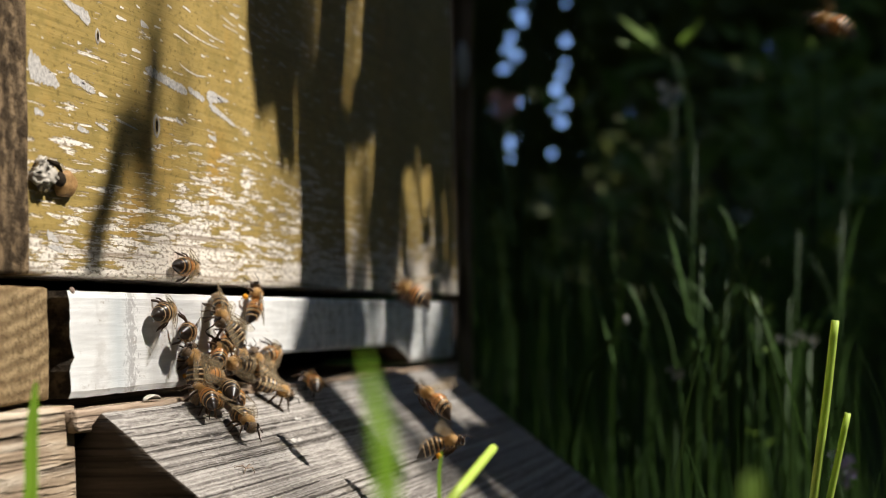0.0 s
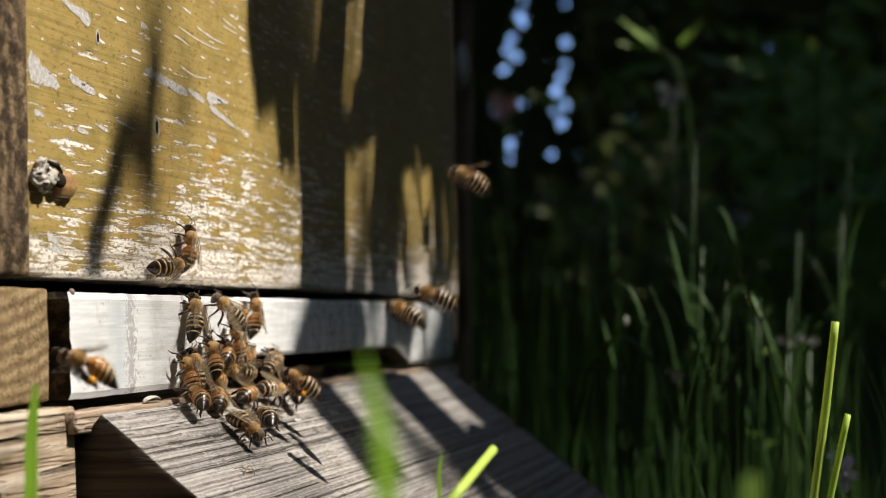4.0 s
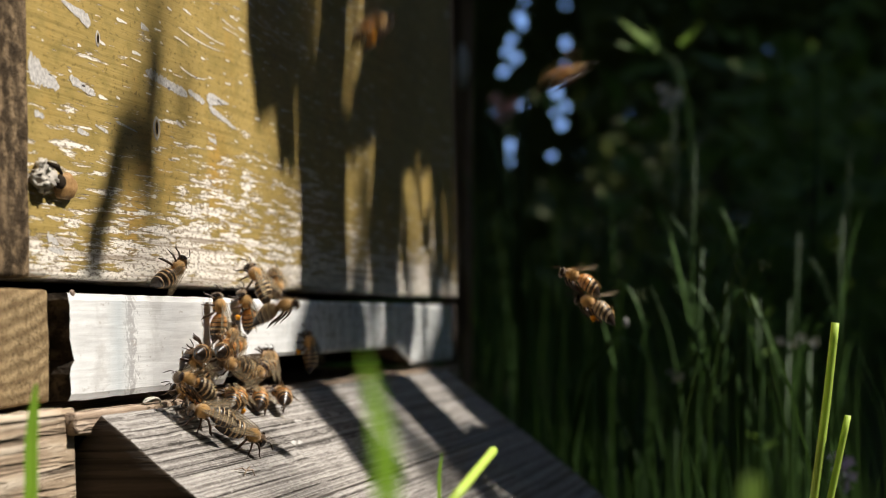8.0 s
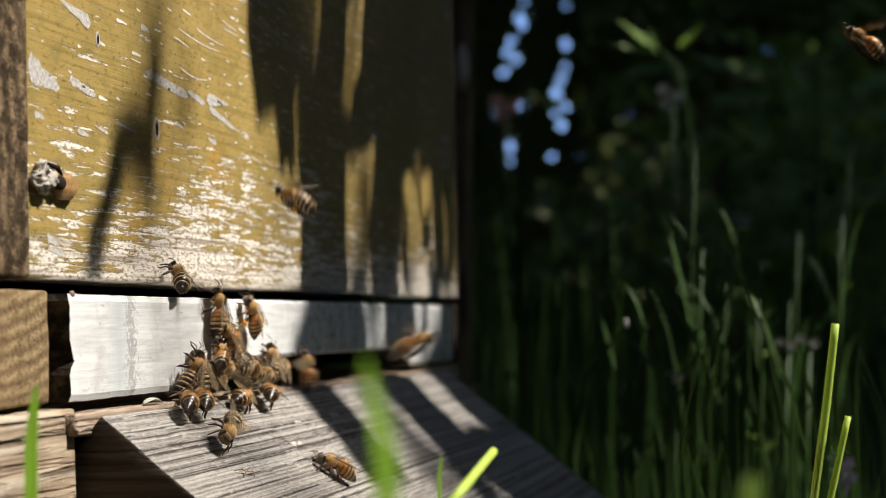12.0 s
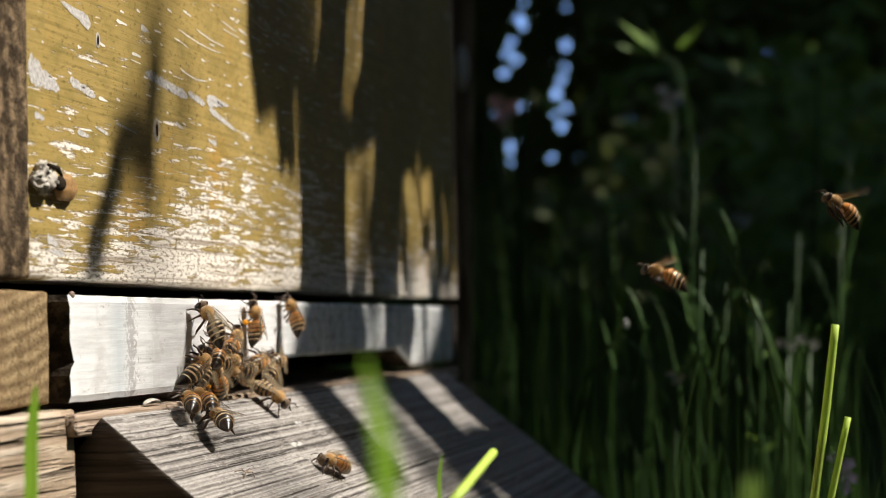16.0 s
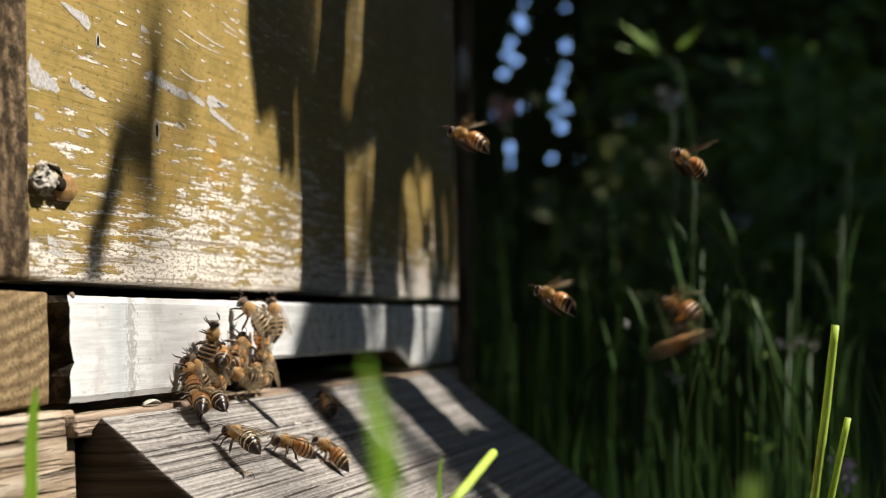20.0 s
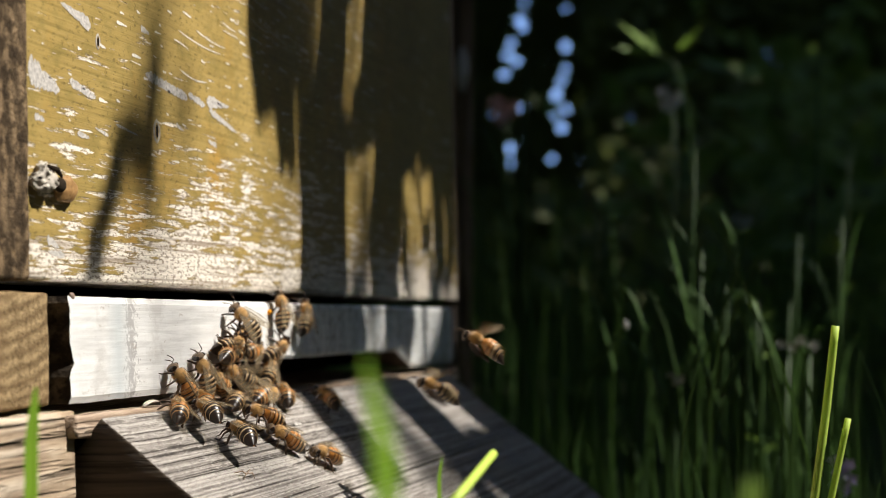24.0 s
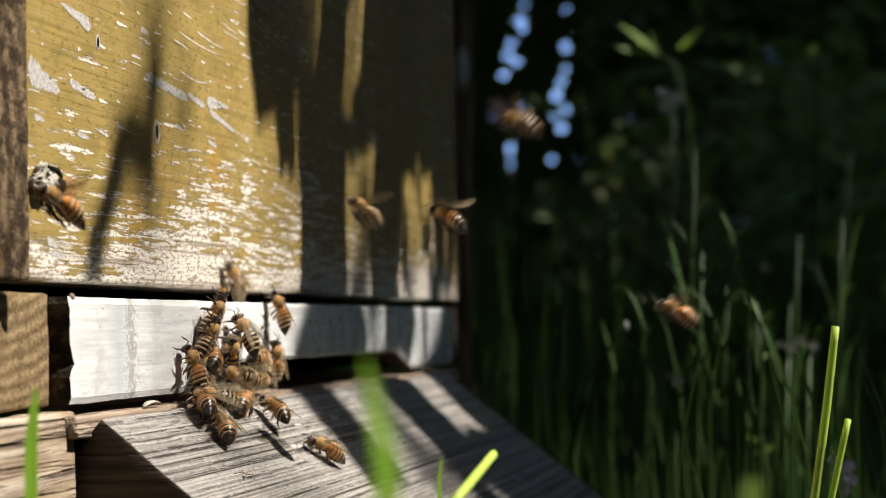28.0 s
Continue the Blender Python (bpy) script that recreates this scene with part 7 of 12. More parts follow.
    walk(bee("banded"), eased([(0.00, ramp(70, 11.7, -135, 4.0, -9, 18)), (0.50, ramp(65, 13.4, -136, 4.0, -9, 18)), (1.00, ramp(61, 15.0, -134, 4.0, -9, 18)), (1.50, ramp(61, 14.8, -131, 4.0, -9, 18)), (2.00, ramp(62, 15.0, -135, 4.0, -9, 18)), (2.50, ramp(63, 15.1, -136, 4.0, -9, 18)), (3.00, ramp(66, 14.0, -118, 4.0, -9, 18)), (3.50, ramp(66, 14.4, -109, 4.0, -9, 18)), (4.00, ramp(68, 13.2, -111, 4.0, -9, 18)), (4.50, ramp(68, 12.7, -124, 4.0, -9, 18)), (5.00, ramp(67, 12.5, -119, 4.0, -9, 18)), (5.50, ramp(66, 12.4, -141, 4.0, -9, 18)), (6.00, ramp(65, 12.3, -135, 4.0, -9, 18)), (6.50, ramp(59, 13.9, -141, 4.0, -9, 18)), (7.00, ramp(56, 14.7, -144, 4.0, -9, 18)), (7.50, ramp(59, 14.8, -93, 4.0, -9, 18)), (8.00, ramp(62, 15.2, -52, 4.0, -9, 18)), (8.50, ramp(69, 5.4, -2, 4.0, -9, 18)), (9.00, wall(74, -22.8, 6, -5.2, 4.0, -18, 18)), (9.50, wall(76, -23.4, 9, -5.2, 4.0, -18, 18)), (10.00, ramp(77, 3.0, 6, 4.0, -9, 18)), (10.50, wall(79, -22.4, 9, -5.2, 4.0, -18, 18)), (11.00, wall(78, -21.4, 6, -5.2, 4.0, -18, 18)), (11.50, wall(80, -20.5, 9, -5.2, 4.0, -18, 18)), (12.00, wall(84, -20.1, 6, -5.2, 4.0, -18, 18)), (12.50, wall(83, -20.6, 4, -5.2, 4.0, -18, 18)), (13.00, wall(84, -19.8, 6, -5.2, 4.0, -18, 18)), (13.50, wall(85, -20.0, 6, -5.2, 4.0, -18, 18)), (14.00, wall(84, -20.4, 9, -5.2, 4.0, -18, 18)), (14.50, wall(86, -20.4, 2, -5.2, 4.0, -18, 18)), (15.00, wall(85, -20.0, 6, -5.2, 4.0, -18, 18)), (15.50, wall(86, -19.0, 3, -5.2, 4.0, -18, 18)), (16.00, wall(89, -18.6, 6, -5.2, 4.0, -18, 18)), (16.50, wall(87, -18.3, 12, -5.2, 4.0, -18, 18)), (17.00, wall(82, -17.0, 10, -5.2, 4.0, -18, 18)), (17.50, wall(85, -15.9, 17, -5.2, 4.0, -18, 18)), (18.00, wall(88, -15.7, 30, -5.2, 4.0, -18, 18)), (18.50, wall(85, -16.8, 26, -5.2, 4.0, -18, 18)), (19.00, wall(85, -17.0, 30, -5.2, 4.0, -18, 18)), (19.50, wall(81, -16.0, 41, -5.2, 4.0, -18, 18)), (20.00, wall(77, -14.0, 87, -5.2, 4.0, -18, 18)), (20.50, wall(87, -14.0, 97, -5.2, 4.0, -18, 18)), (21.00, wall(95, -14.3, 87, -5.2, 4.0, -18, 18)), (21.50, wall(93, -14.8, 81, -5.2, 4.0, -18, 18)), (22.00, wall(92, -14.9, 93, -5.2, 4.0, -18, 18)), (22.50, wall(90, -14.6, 92, -5.2, 4.0, -18, 18)), (23.00, wall(89, -15.8, 79, -5.2, 4.0, -18, 18)), (23.50, wall(90, -15.5, 87, -5.2, 4.0, -18, 18)), (24.00, wall(92, -14.1, 15, -5.2, 4.0, -18, 18)), (24.50, wall(86, -14.5, 17, -5.2, 4.0, -18, 18)), (25.00, wall(82, -15.3, 30, -5.2, 4.0, -18, 18)), (25.50, wall(81, -14.6, 48, -5.2, 4.0, -18, 18)), (26.00, wall(81, -13.9, 87, -5.2, 4.0, -18, 18)), (26.50, wall(79, -10.8, 87, -5.2, 4.0, -18, 18)), (27.00, wall(79, -8.2, 87, -5.2, 4.0, -18, 18)), (27.50, wall(80, -7.4, 88, -5.2, 4.0, -18, 18)), (28.00, wall(80, -6.8, 62, -5.2, 4.0, -18, 18))]))
    walk(bee("amber"), eased([(0.00, wall(99, -19.4, 29, -5.2, 3.2, 0, 0)), (0.50, wall(98, -16.3, 27, -5.2, 3.2, 0, 0)), (1.00, wall(101, -12.6, 30, -5.2, 3.2, 0, 0)), (1.50, wall(101, -13.8, 23, -5.2, 3.2, 0, 0)), (2.00, wall(98, -15.4, 10, -5.2, 3.2, 0, 0)), (2.50, wall(102, -16.9, 10, -5.2, 3.2, 0, 0)), (3.00, wall(108, -18.5, 10, -5.2, 3.2, 0, 0)), (3.50, wall(108, -18.6, 14, -5.2, 3.2, 0, 0)), (4.00, wall(105, -18.0, 10, -5.2, 3.2, 0, 0)), (4.50, wall(102, -17.0, 8, -5.2, 3.2, 0, 0)), (5.00, wall(101, -17.1, 11, -5.2, 3.2, 0, 0)), (5.50, wall(99, -16.9, 15, -5.2, 3.2, 0, 0)), (6.00, wall(99, -16.5, 10, -5.2, 3.2, 0, 0)), (6.50, wall(99, -16.4, 6, -5.2, 3.2, 0, 0)), (7.00, wall(101, -16.5, 10, -5.2, 3.2, 0, 0)), (7.50, wall(99, -15.5, 4, -5.2, 3.2, 0, 0)), (8.00, wall(98, -14.9, 6, -5.2, 3.2, 0, 0)), (8.50, wall(102, -15.5, 4, -5.2, 3.2, 0, 0)), (9.00, wall(104, -15.0, 6, -5.2, 3.2, 0, 0)), (9.50, wall(109, -16.1, 5, -5.2, 3.2, 0, 0)), (10.00, wall(112, -17.2, 6, -5.2, 3.2, 0, 0)), (10.45, doorway), (10.70, inside), (23.30, inside), (23.55, doorway), (24.00, wall(111, -15.8, 6, -5.2, 3.2, 0, 0)), (24.50, wall(112, -14.5, 6, -5.2, 3.2, 0, 0)), (25.00, wall(113, -14.3, 6, -5.2, 3.2, 0, 0)), (25.50, wall(112, -16.0, 8, -5.2, 3.2, 0, 0)), (26.00, wall(112, -17.3, 6, -5.2, 3.2, 0, 0)), (26.50, wall(112, -18.3, 7, -5.2, 3.2, 0, 0)), (27.00, wall(114, -18.8, 6, -5.2, 3.2, 0, 0)), (27.50, wall(114, -17.6, 3, -5.2, 3.2, 0, 0)), (28.00, wall(116, -17.3, 6, -5.2, 3.2, 0, 0))]))
    walk(bee("banded", False, True), eased([(0.00, wall(71, -19.7, 146, -5.2, 3.2, 8, -12)), (0.25, wall(85, -19.8, 97, -5.2, 3.2, 8, -12)), (0.50, wall(98, -19.9, 49, -5.2, 3.2, 8, -12)), (1.00, wall(132, -20.8, 5, -5.2, 3.2, 8, -12)), (1.45, doorway), (1.70, inside), (5.30, inside), (5.55, doorway), (6.00, wall(127, -6.2, 87, -5.2, 3.2, 8, -12)), (6.50, wall(123, -7.7, 112, -5.2, 3.2, 8, -12)), (7.00, wall(124, -9.2, 87, -5.2, 3.2, 8, -12)), (7.50, wall(140, -13.5, 102, -5.2, 3.2, 8, -12)), (8.00, wall(160, -17.6, 86, -5.2, 3.2, 8, -12)), (8.50, wall(162, -15.5, 99, -5.2, 3.2, 8, -12)), (9.00, wall(163, -12.6, 86, -5.2, 3.2, 8, -12)), (9.45, doorway), (9.70, inside), (19.30, inside), (19.55, doorway), (20.00, wall(129, -7.6, 87, -5.2, 3.2, 8, -12)), (20.50, wall(129, -7.7, 89, -5.2, 3.2, 8, -12)), (21.00, wall(133, -8.5, 87, -5.2, 3.2, 8, -12)), (21.50, wall(134, -7.8, 92, -5.2, 3.2, 8, -12)), (22.00, wall(129, -7.8, 83, -5.2, 3.2, 8, -12)), (22.50, wall(128, -6.6, 66, -5.2, 3.2, 8, -12)), (23.00, wall(126, -6.0, 108, -5.2, 3.2, 8, -12)), (23.50, wall(125, -5.3, 87, -5.2, 3.2, 8, -12)), (24.00, wall(135, -5.2, 87, -5.2, 3.2, 8, -12)), (24.50, wall(133, -4.8, 82, -5.2, 3.2, 8, -12)), (25.00, wall(132, -5.2, 116, -5.2, 3.2, 8, -12)), (25.50, wall(129, -2.7, 54, -5.2, 3.2, 8, -12)), (26.00, wall(122, -0.6, 30, -5.2, 3.2, 8, -12)), (26.45, doorway), (26.70, inside), (27.30, inside), (27.55, doorway), (28.00, wall(113, 2.6, 115, 0, 3.2, 8, -12))]))
    walk(bee("amber"), eased([(0.00, ramp(145, 3.0, 40, 4.5, 11, 15)), (0.50, ramp(136, 4.8, 42, 4.5, 11, 15)), (1.00, ramp(128, 6.3, 57, 4.5, 11, 15)), (1.50, ramp(129, 8.1, 58, 4.5, 11, 15)), (2.00, ramp(133, 9.0, 40, 4.5, 11, 15)), (2.50, ramp(129, 6.6, 54, 4.5, 11, 15)), (3.00, ramp(123, 5.7, 41, 4.5, 11, 15)), (3.50, ramp(123, 6.0, 40, 4.5, 11, 15)), (4.00, ramp(122, 6.0, 38, 4.5, 11, 15)), (4.50, ramp(116, 5.9, 52, 4.5, 11, 15)), (5.00, ramp(111, 7.2, 59, 4.5, 11, 15)), (5.50, ramp(110, 7.0, 62, 4.5, 11, 15)), (6.00, ramp(110, 6.8, 59, 4.5, 11, 15)), (6.50, ramp(114, 5.8, 132, 4.5, 11, 15)), (7.00, ramp(117, 4.8, 169, 4.5, 11, 15)), (7.25, ramp(115, 5.3, 119, 4.5, 11, 15)), (7.50, ramp(113, 5.8, 68, 4.5, 11, 15)), (8.00, ramp(112, 5.7, 33, 4.5, 11, 15)), (8.50, ramp(124, 3.0, 34, 4.5, 11, 15)), (8.75, wall(128, -21.6, 75, -5.2, 4.5, 22, 15)), (9.00, wall(128, -21.6, 116, -5.2, 4.5, 22, 15)), (9.25, ramp(123, 4.9, 76, 4.5, 11, 15)), (9.50, ramp(123, 4.9, 35, 4.5, 11, 15)), (10.00, ramp(117, 14.1, 58, 4.5, 11, 15)), (10.50, ramp(113, 8.4, 73, 4.5, 11, 15)), (11.00, ramp(106, 3.6, 130, 4.5, 11, 15)), (11.25, ramp(105, 3.6, 91, 4.5, 11, 15)), (11.50, ramp(105, 3.7, 52, 4.5, 11, 15)), (12.00, ramp(107, 3.6, 28, 4.5, 11, 15)), (12.45, doorway), (12.70, inside), (17.30, inside), (17.55, doorway), (18.00, ramp(136, 10.0, 40, 4.5, 11, 15)), (18.50, ramp(119, 10.5, 35, 4.5, 11, 15)), (19.00, ramp(103, 12.2, 42, 4.5, 11, 15)), (19.50, ramp(94, 17.4, 77, 4.5, 11, 15)), (20.00, ramp(83, 22.3, 129, 4.5, 11, 15)), (20.50, ramp(72, 24.1, 145, 4.5, 11, 15)), (21.00, ramp(64, 25.6, 128, 4.5, 11, 15)), (21.45, doorway), (21.70, inside), (23.30, inside), (23.55, doorway), (24.00, ramp(88, 10.5, 129, 4.5, 11, 15)), (24.50, ramp(87, 8.4, 70, 4.5, 11, 15)), (25.00, ramp(83, 7.8, 44, 4.5, 11, 15)), (25.50, ramp(87, 8.4, 39, 4.5, 11, 15)), (26.00, ramp(88, 10.5, 28, 4.5, 11, 15)), (26.50, ramp(93, 9.3, 40, 4.5, 11, 15)), (27.00, ramp(98, 8.9, 59, 4.5, 11, 15)), (27.50, ramp(99, 9.0, 80, 4.5, 11, 15)), (28.00, ramp(100, 9.0, 59, 4.5, 11, 15))]))
    walk(bee("dark"), eased([(0.00, inside), (0.30, inside), (0.55, doorway), (1.00, ramp(85, 17.3, 129, 6.0, 15, -20)), (1.50, ramp(89, 15.8, 188, 6.0, 15, -20)), (2.00, ramp(93, 14.7, 223, 6.0, 15, -20)), (2.25, ramp(89, 14.6, 293, 6.0, 15, -20)), (2.50, ramp(86, 14.4, 364, 6.0, 15, -20)), (3.00, ramp(77, 14.5, 388, 6.0, 15, -20)), (3.50, ramp(79, 13.7, 384, 6.0, 15, -20)), (4.00, ramp(79, 13.6, 392, 6.0, 15, -20)), (4.50, ramp(81, 13.6, 390, 6.0, 15, -20)), (5.00, ramp(84, 13.1, 391, 6.0, 15, -20)), (5.50, ramp(81, 14.1, 385, 6.0, 15, -20)), (6.00, ramp(83, 13.4, 388, 6.0, 15, -20)), (6.45, doorway), (6.70, inside), (16.30, inside), (16.55, doorway), (17.00, ramp(73, 11.5, 395, 6.0, 15, -20)), (17.50, ramp(64, 15.6, 402, 6.0, 15, -20)), (18.00, ramp(55, 20.3, 395, 6.0, 15, -20)), (18.50, ramp(56, 20.5, 391, 6.0, 15, -20)), (19.00, ramp(56, 20.4, 395, 6.0, 15, -20)), (19.50, ramp(54, 19.4, 396, 6.0, 15, -20)), (20.00, ramp(53, 17.9, 422, 6.0, 15, -20)), (20.50, ramp(54, 18.6, 431, 6.0, 15, -20)), (21.00, ramp(55, 18.0, 405, 6.0, 15, -20)), (21.50, ramp(54, 18.2, 421, 6.0, 15, -20)), (22.00, ramp(53, 17.5, 398, 6.0, 15, -20)), (22.50, ramp(51, 18.0, 397, 6.0, 15, -20)), (23.00, ramp(52, 17.5, 417, 6.0, 15, -20)), (23.50, ramp(51, 17.5, 406, 6.0, 15, -20)), (24.00, ramp(57, 16.0, 405, 6.0, 15, -20)), (24.50, ramp(54, 18.0, 416, 6.0, 15, -20)), (25.00, ramp(51, 19.4, 406, 6.0, 15, -20)), (25.45, doorway), (25.70, inside), (28.00, inside)]))
    walk(bee("amber"), eased([(0.00, inside), (0.30, inside), (0.55, doorway), (1.00, ramp(114, 22.8, 31, 3.2, 2, 8)), (1.45, doorway), (1.70, inside), (5.30, inside), (5.55, doorway), (6.00, ramp(59, 26.5, 92, 3.2, 2, 8)), (6.45, doorway), (6.70, inside), (11.30, inside), (11.55, doorway), (12.00, ramp(99, 31.4, 129, 3.2, 2, 8)), (12.50, ramp(99, 30.7, 120, 3.2, 2, 8)), (13.00, ramp(98, 30.9, 148, 3.2, 2, 8)), (13.50, ramp(98, 30.7, 140, 3.2, 2, 8)), (14.00, ramp(98, 29.4, 142, 3.2, 2, 8)), (14.50, ramp(100, 28.9, 119, 3.2, 2, 8)), (15.00, ramp(98, 28.7, 129, 3.2, 2, 8)), (15.50, ramp(101, 29.0, 157, 3.2, 2, 8)), (16.00, ramp(101, 29.9, 153, 3.2, 2, 8)), (16.50, ramp(100, 29.5, 152, 3.2, 2, 8)), (17.00, ramp(103, 29.2, 153, 3.2, 2, 8)), (17.50, ramp(101, 29.0, 152, 3.2, 2, 8)), (18.00, ramp(101, 28.8, 153, 3.2, 2, 8)), (18.50, ramp(103, 29.3, 155, 3.2, 2, 8)), (19.00, ramp(105, 28.3, 153, 3.2, 2, 8)), (19.50, ramp(105, 27.9, 104, 3.2, 2, 8)), (20.00, ramp(107, 26.2, 91, 3.2, 2, 8)), (20.50, ramp(101, 27.7, 58, 3.2, 2, 8)), (21.00, ramp(96, 28.1, 26, 3.2, 2, 8)), (21.50, ramp(98, 27.9, 26, 3.2, 2, 8)), (22.00, ramp(100, 27.2, 45, 3.2, 2, 8)), (22.50, ramp(100, 27.6, 58, 3.2, 2, 8)), (23.00, ramp(101, 27.2, 122, 3.2, 2, 8)), (23.50, ramp(104, 26.6, 129, 3.2, 2, 8)), (24.00, ramp(103, 26.3, 153, 3.2, 2, 8)), (24.50, ramp(102, 26.8, 151, 3.2, 2, 8)), (25.00, ramp(102, 27.2, 153, 3.2, 2, 8)), (25.50, ramp(105, 27.1, 145, 3.2, 2, 8)), (26.00, ramp(107, 26.8, 153, 3.2, 2, 8)), (26.50, ramp(108, 27.6, 153, 3.2, 2, 8)), (27.00, ramp(109, 26.9, 129, 3.2, 2, 8)), (27.50, ramp(109, 25.1, 142, 3.2, 2, 8)), (28.00, ramp(108, 24.4, 129, 3.2, 2, 8))]))
    walk(bee("banded"), eased([(0.00, inside), (1.30, inside), (1.55, doorway), (2.00, wall(99, 3.8, -16, 0, 4.0, -18, 18)), (2.45, doorway), (2.70, inside), (5.30, inside), (5.55, doorway), (6.00, wall(63, 0.9, -17, -5.2, 4.0, -18, 18)), (6.50, wall(79, 2.1, -14, 0, 4.0, -18, 18)), (7.00, wall(81, 3.1, -6, 0, 4.0, -18, 18)), (7.50, wall(111, 3.0, -40, 0, 4.0, -18, 18)), (7.75, wall(127, 2.9, -90, 0, 4.0, -18, 18)), (8.00, wall(144, 2.8, -139, 0, 4.0, -18, 18)), (8.45, doorway), (8.70, inside), (25.30, inside), (25.55, doorway), (26.00, wall(89, -1.1, 8, -5.2, 4.0, -18, 18)), (26.50, wall(78, -4.0, 30, -5.2, 4.0, -18, 18)), (27.00, wall(68, -6.8, 88, -5.2, 4.0, -18, 18)), (27.50, wall(73, -10.1, 56, -5.2, 4.0, -18, 18)), (28.00, wall(76, -12.3, 62, -5.2, 4.0, -18, 18))]))
    walk(bee("amber"), eased([(0.00, inside), (25.30, inside), (25.55, doorway), (26.00, wall(136, -16.2, 87, -5.2, 3.2, 0, 0)), (26.50, wall(134, -15.9, 96, -5.2, 3.2, 0, 0)), (27.00, wall(133, -14.5, 87, -5.2, 3.2, 0, 0)), (27.50, wall(131, -17.3, 60, -5.2, 3.2, 0, 0)), (28.00, wall(130, -19.1, 87, -5.2, 3.2, 0, 0))]))
    walk(bee("banded"), eased([(0.00, wall(69, -20.3, 83, -5.2, 3.2, 8, -12)), (0.50, wall(72, -20.6, 68, -5.2, 3.2, 8, -12)), (1.00, wall(72, -20.6, 49, -5.2, 3.2, 8, -12)), (1.50, wall(69, -20.9, 44, -5.2, 3.2, 8, -12)), (2.00, wall(67, -20.9, 69, -5.2, 3.2, 8, -12)), (2.50, wall(68, -20.9, 106, -5.2, 3.2, 8, -12)), (3.00, wall(69, -21.4, 97, -5.2, 3.2, 8, -12)), (3.50, wall(70, -21.3, 111, -5.2, 3.2, 8, -12)), (4.00, wall(70, -21.1, 85, -5.2, 3.2, 8, -12)), (4.50, wall(73, -21.2, 120, -5.2, 3.2, 8, -12)), (5.00, wall(72, -20.9, 88, -5.2, 3.2, 8, -12)), (5.50, wall(74, -20.4, 94, -5.2, 3.2, 8, -12)), (6.00, wall(75, -20.3, 118, -5.2, 3.2, 8, -12)), (6.50, wall(71, -20.8, 133, -5.2, 3.2, 8, -12)), (7.00, wall(68, -20.5, 137, -5.2, 3.2, 8, -12)), (7.50, wall(70, -21.0, 125, -5.2, 3.2, 8, -12)), (8.00, wall(72, -20.8, 121, -5.2, 3.2, 8, -12)), (8.50, wall(71, -20.7, 96, -5.2, 3.2, 8, -12)), (9.00, wall(68, -20.8, 112, -5.2, 3.2, 8, -12)), (9.50, wall(70, -19.5, 116, -5.2, 3.2, 8, -12)), (10.00, wall(70, -19.1, 137, -5.2, 3.2, 8, -12)), (10.50, wall(71, -19.5, 139, -5.2, 3.2, 8, -12)), (11.00, wall(71, -20.8, 138, -5.2, 3.2, 8, -12)), (11.50, wall(73, -21.2, 110, -5.2, 3.2, 8, -12)), (12.00, wall(73, -21.3, 87, -5.2, 3.2, 8, -12)), (12.50, wall(74, -21.6, 97, -5.2, 3.2, 8, -12)), (13.00, wall(74, -20.9, 101, -5.2, 3.2, 8, -12)), (13.50, wall(75, -21.3, 96, -5.2, 3.2, 8, -12)), (14.00, wall(73, -20.2, 141, -5.2, 3.2, 8, -12)), (14.50, wall(73, -19.9, 146, -5.2, 3.2, 8, -12)), (15.00, wall(74, -20.2, 142, -5.2, 3.2, 8, -12)), (15.50, wall(74, -20.3, 103, -5.2, 3.2, 8, -12)), (16.00, wall(75, -19.4, 55, -5.2, 3.2, 8, -12)), (16.50, wall(73, -20.7, 59, -5.2, 3.2, 8, -12)), (17.00, wall(69, -21.3, 92, -5.2, 3.2, 8, -12)), (17.50, wall(72, -20.5, 82, -5.2, 3.2, 8, -12)), (18.00, wall(73, -19.8, 102, -5.2, 3.2, 8, -12)), (18.50, wall(70, -20.0, 110, -5.2, 3.2, 8, -12)), (19.00, wall(71, -19.9, 111, -5.2, 3.2, 8, -12)), (19.50, wall(71, -20.9, 102, -5.2, 3.2, 8, -12)), (20.00, wall(72, -21.3, 122, -5.2, 3.2, 8, -12)), (20.50, wall(74, -20.8, 131, -5.2, 3.2, 8, -12)), (21.00, wall(75, -21.2, 145, -5.2, 3.2, 8, -12)), (21.50, wall(76, -21.1, 136, -5.2, 3.2, 8, -12)), (22.00, wall(74, -20.7, 137, -5.2, 3.2, 8, -12)), (22.50, wall(75, -19.6, 148, -5.2, 3.2, 8, -12)), (23.00, wall(74, -20.0, 134, -5.2, 3.2, 8, -12)), (23.50, wall(73, -19.5, 137, -5.2, 3.2, 8, -12)), (24.00, wall(76, -21.4, 110, -5.2, 3.2, 8, -12)), (24.50, wall(73, -20.1, 129, -5.2, 3.2, 8, -12)), (25.00, wall(73, -19.6, 135, -5.2, 3.2, 8, -12)), (25.50, wall(71, -19.2, 109, -5.2, 3.2, 8, -12)), (26.00, wall(72, -19.7, 48, -5.2, 3.2, 8, -12)), (26.50, wall(75, -21.1, 63, -5.2, 3.2, 8, -12)), (27.00, wall(75, -21.5, 50, -5.2, 3.2, 8, -12)), (27.50, wall(75, -21.2, 62, -5.2, 3.2, 8, -12)), (28.00, wall(74, -20.1, 57, -5.2, 3.2, 8, -12))]))
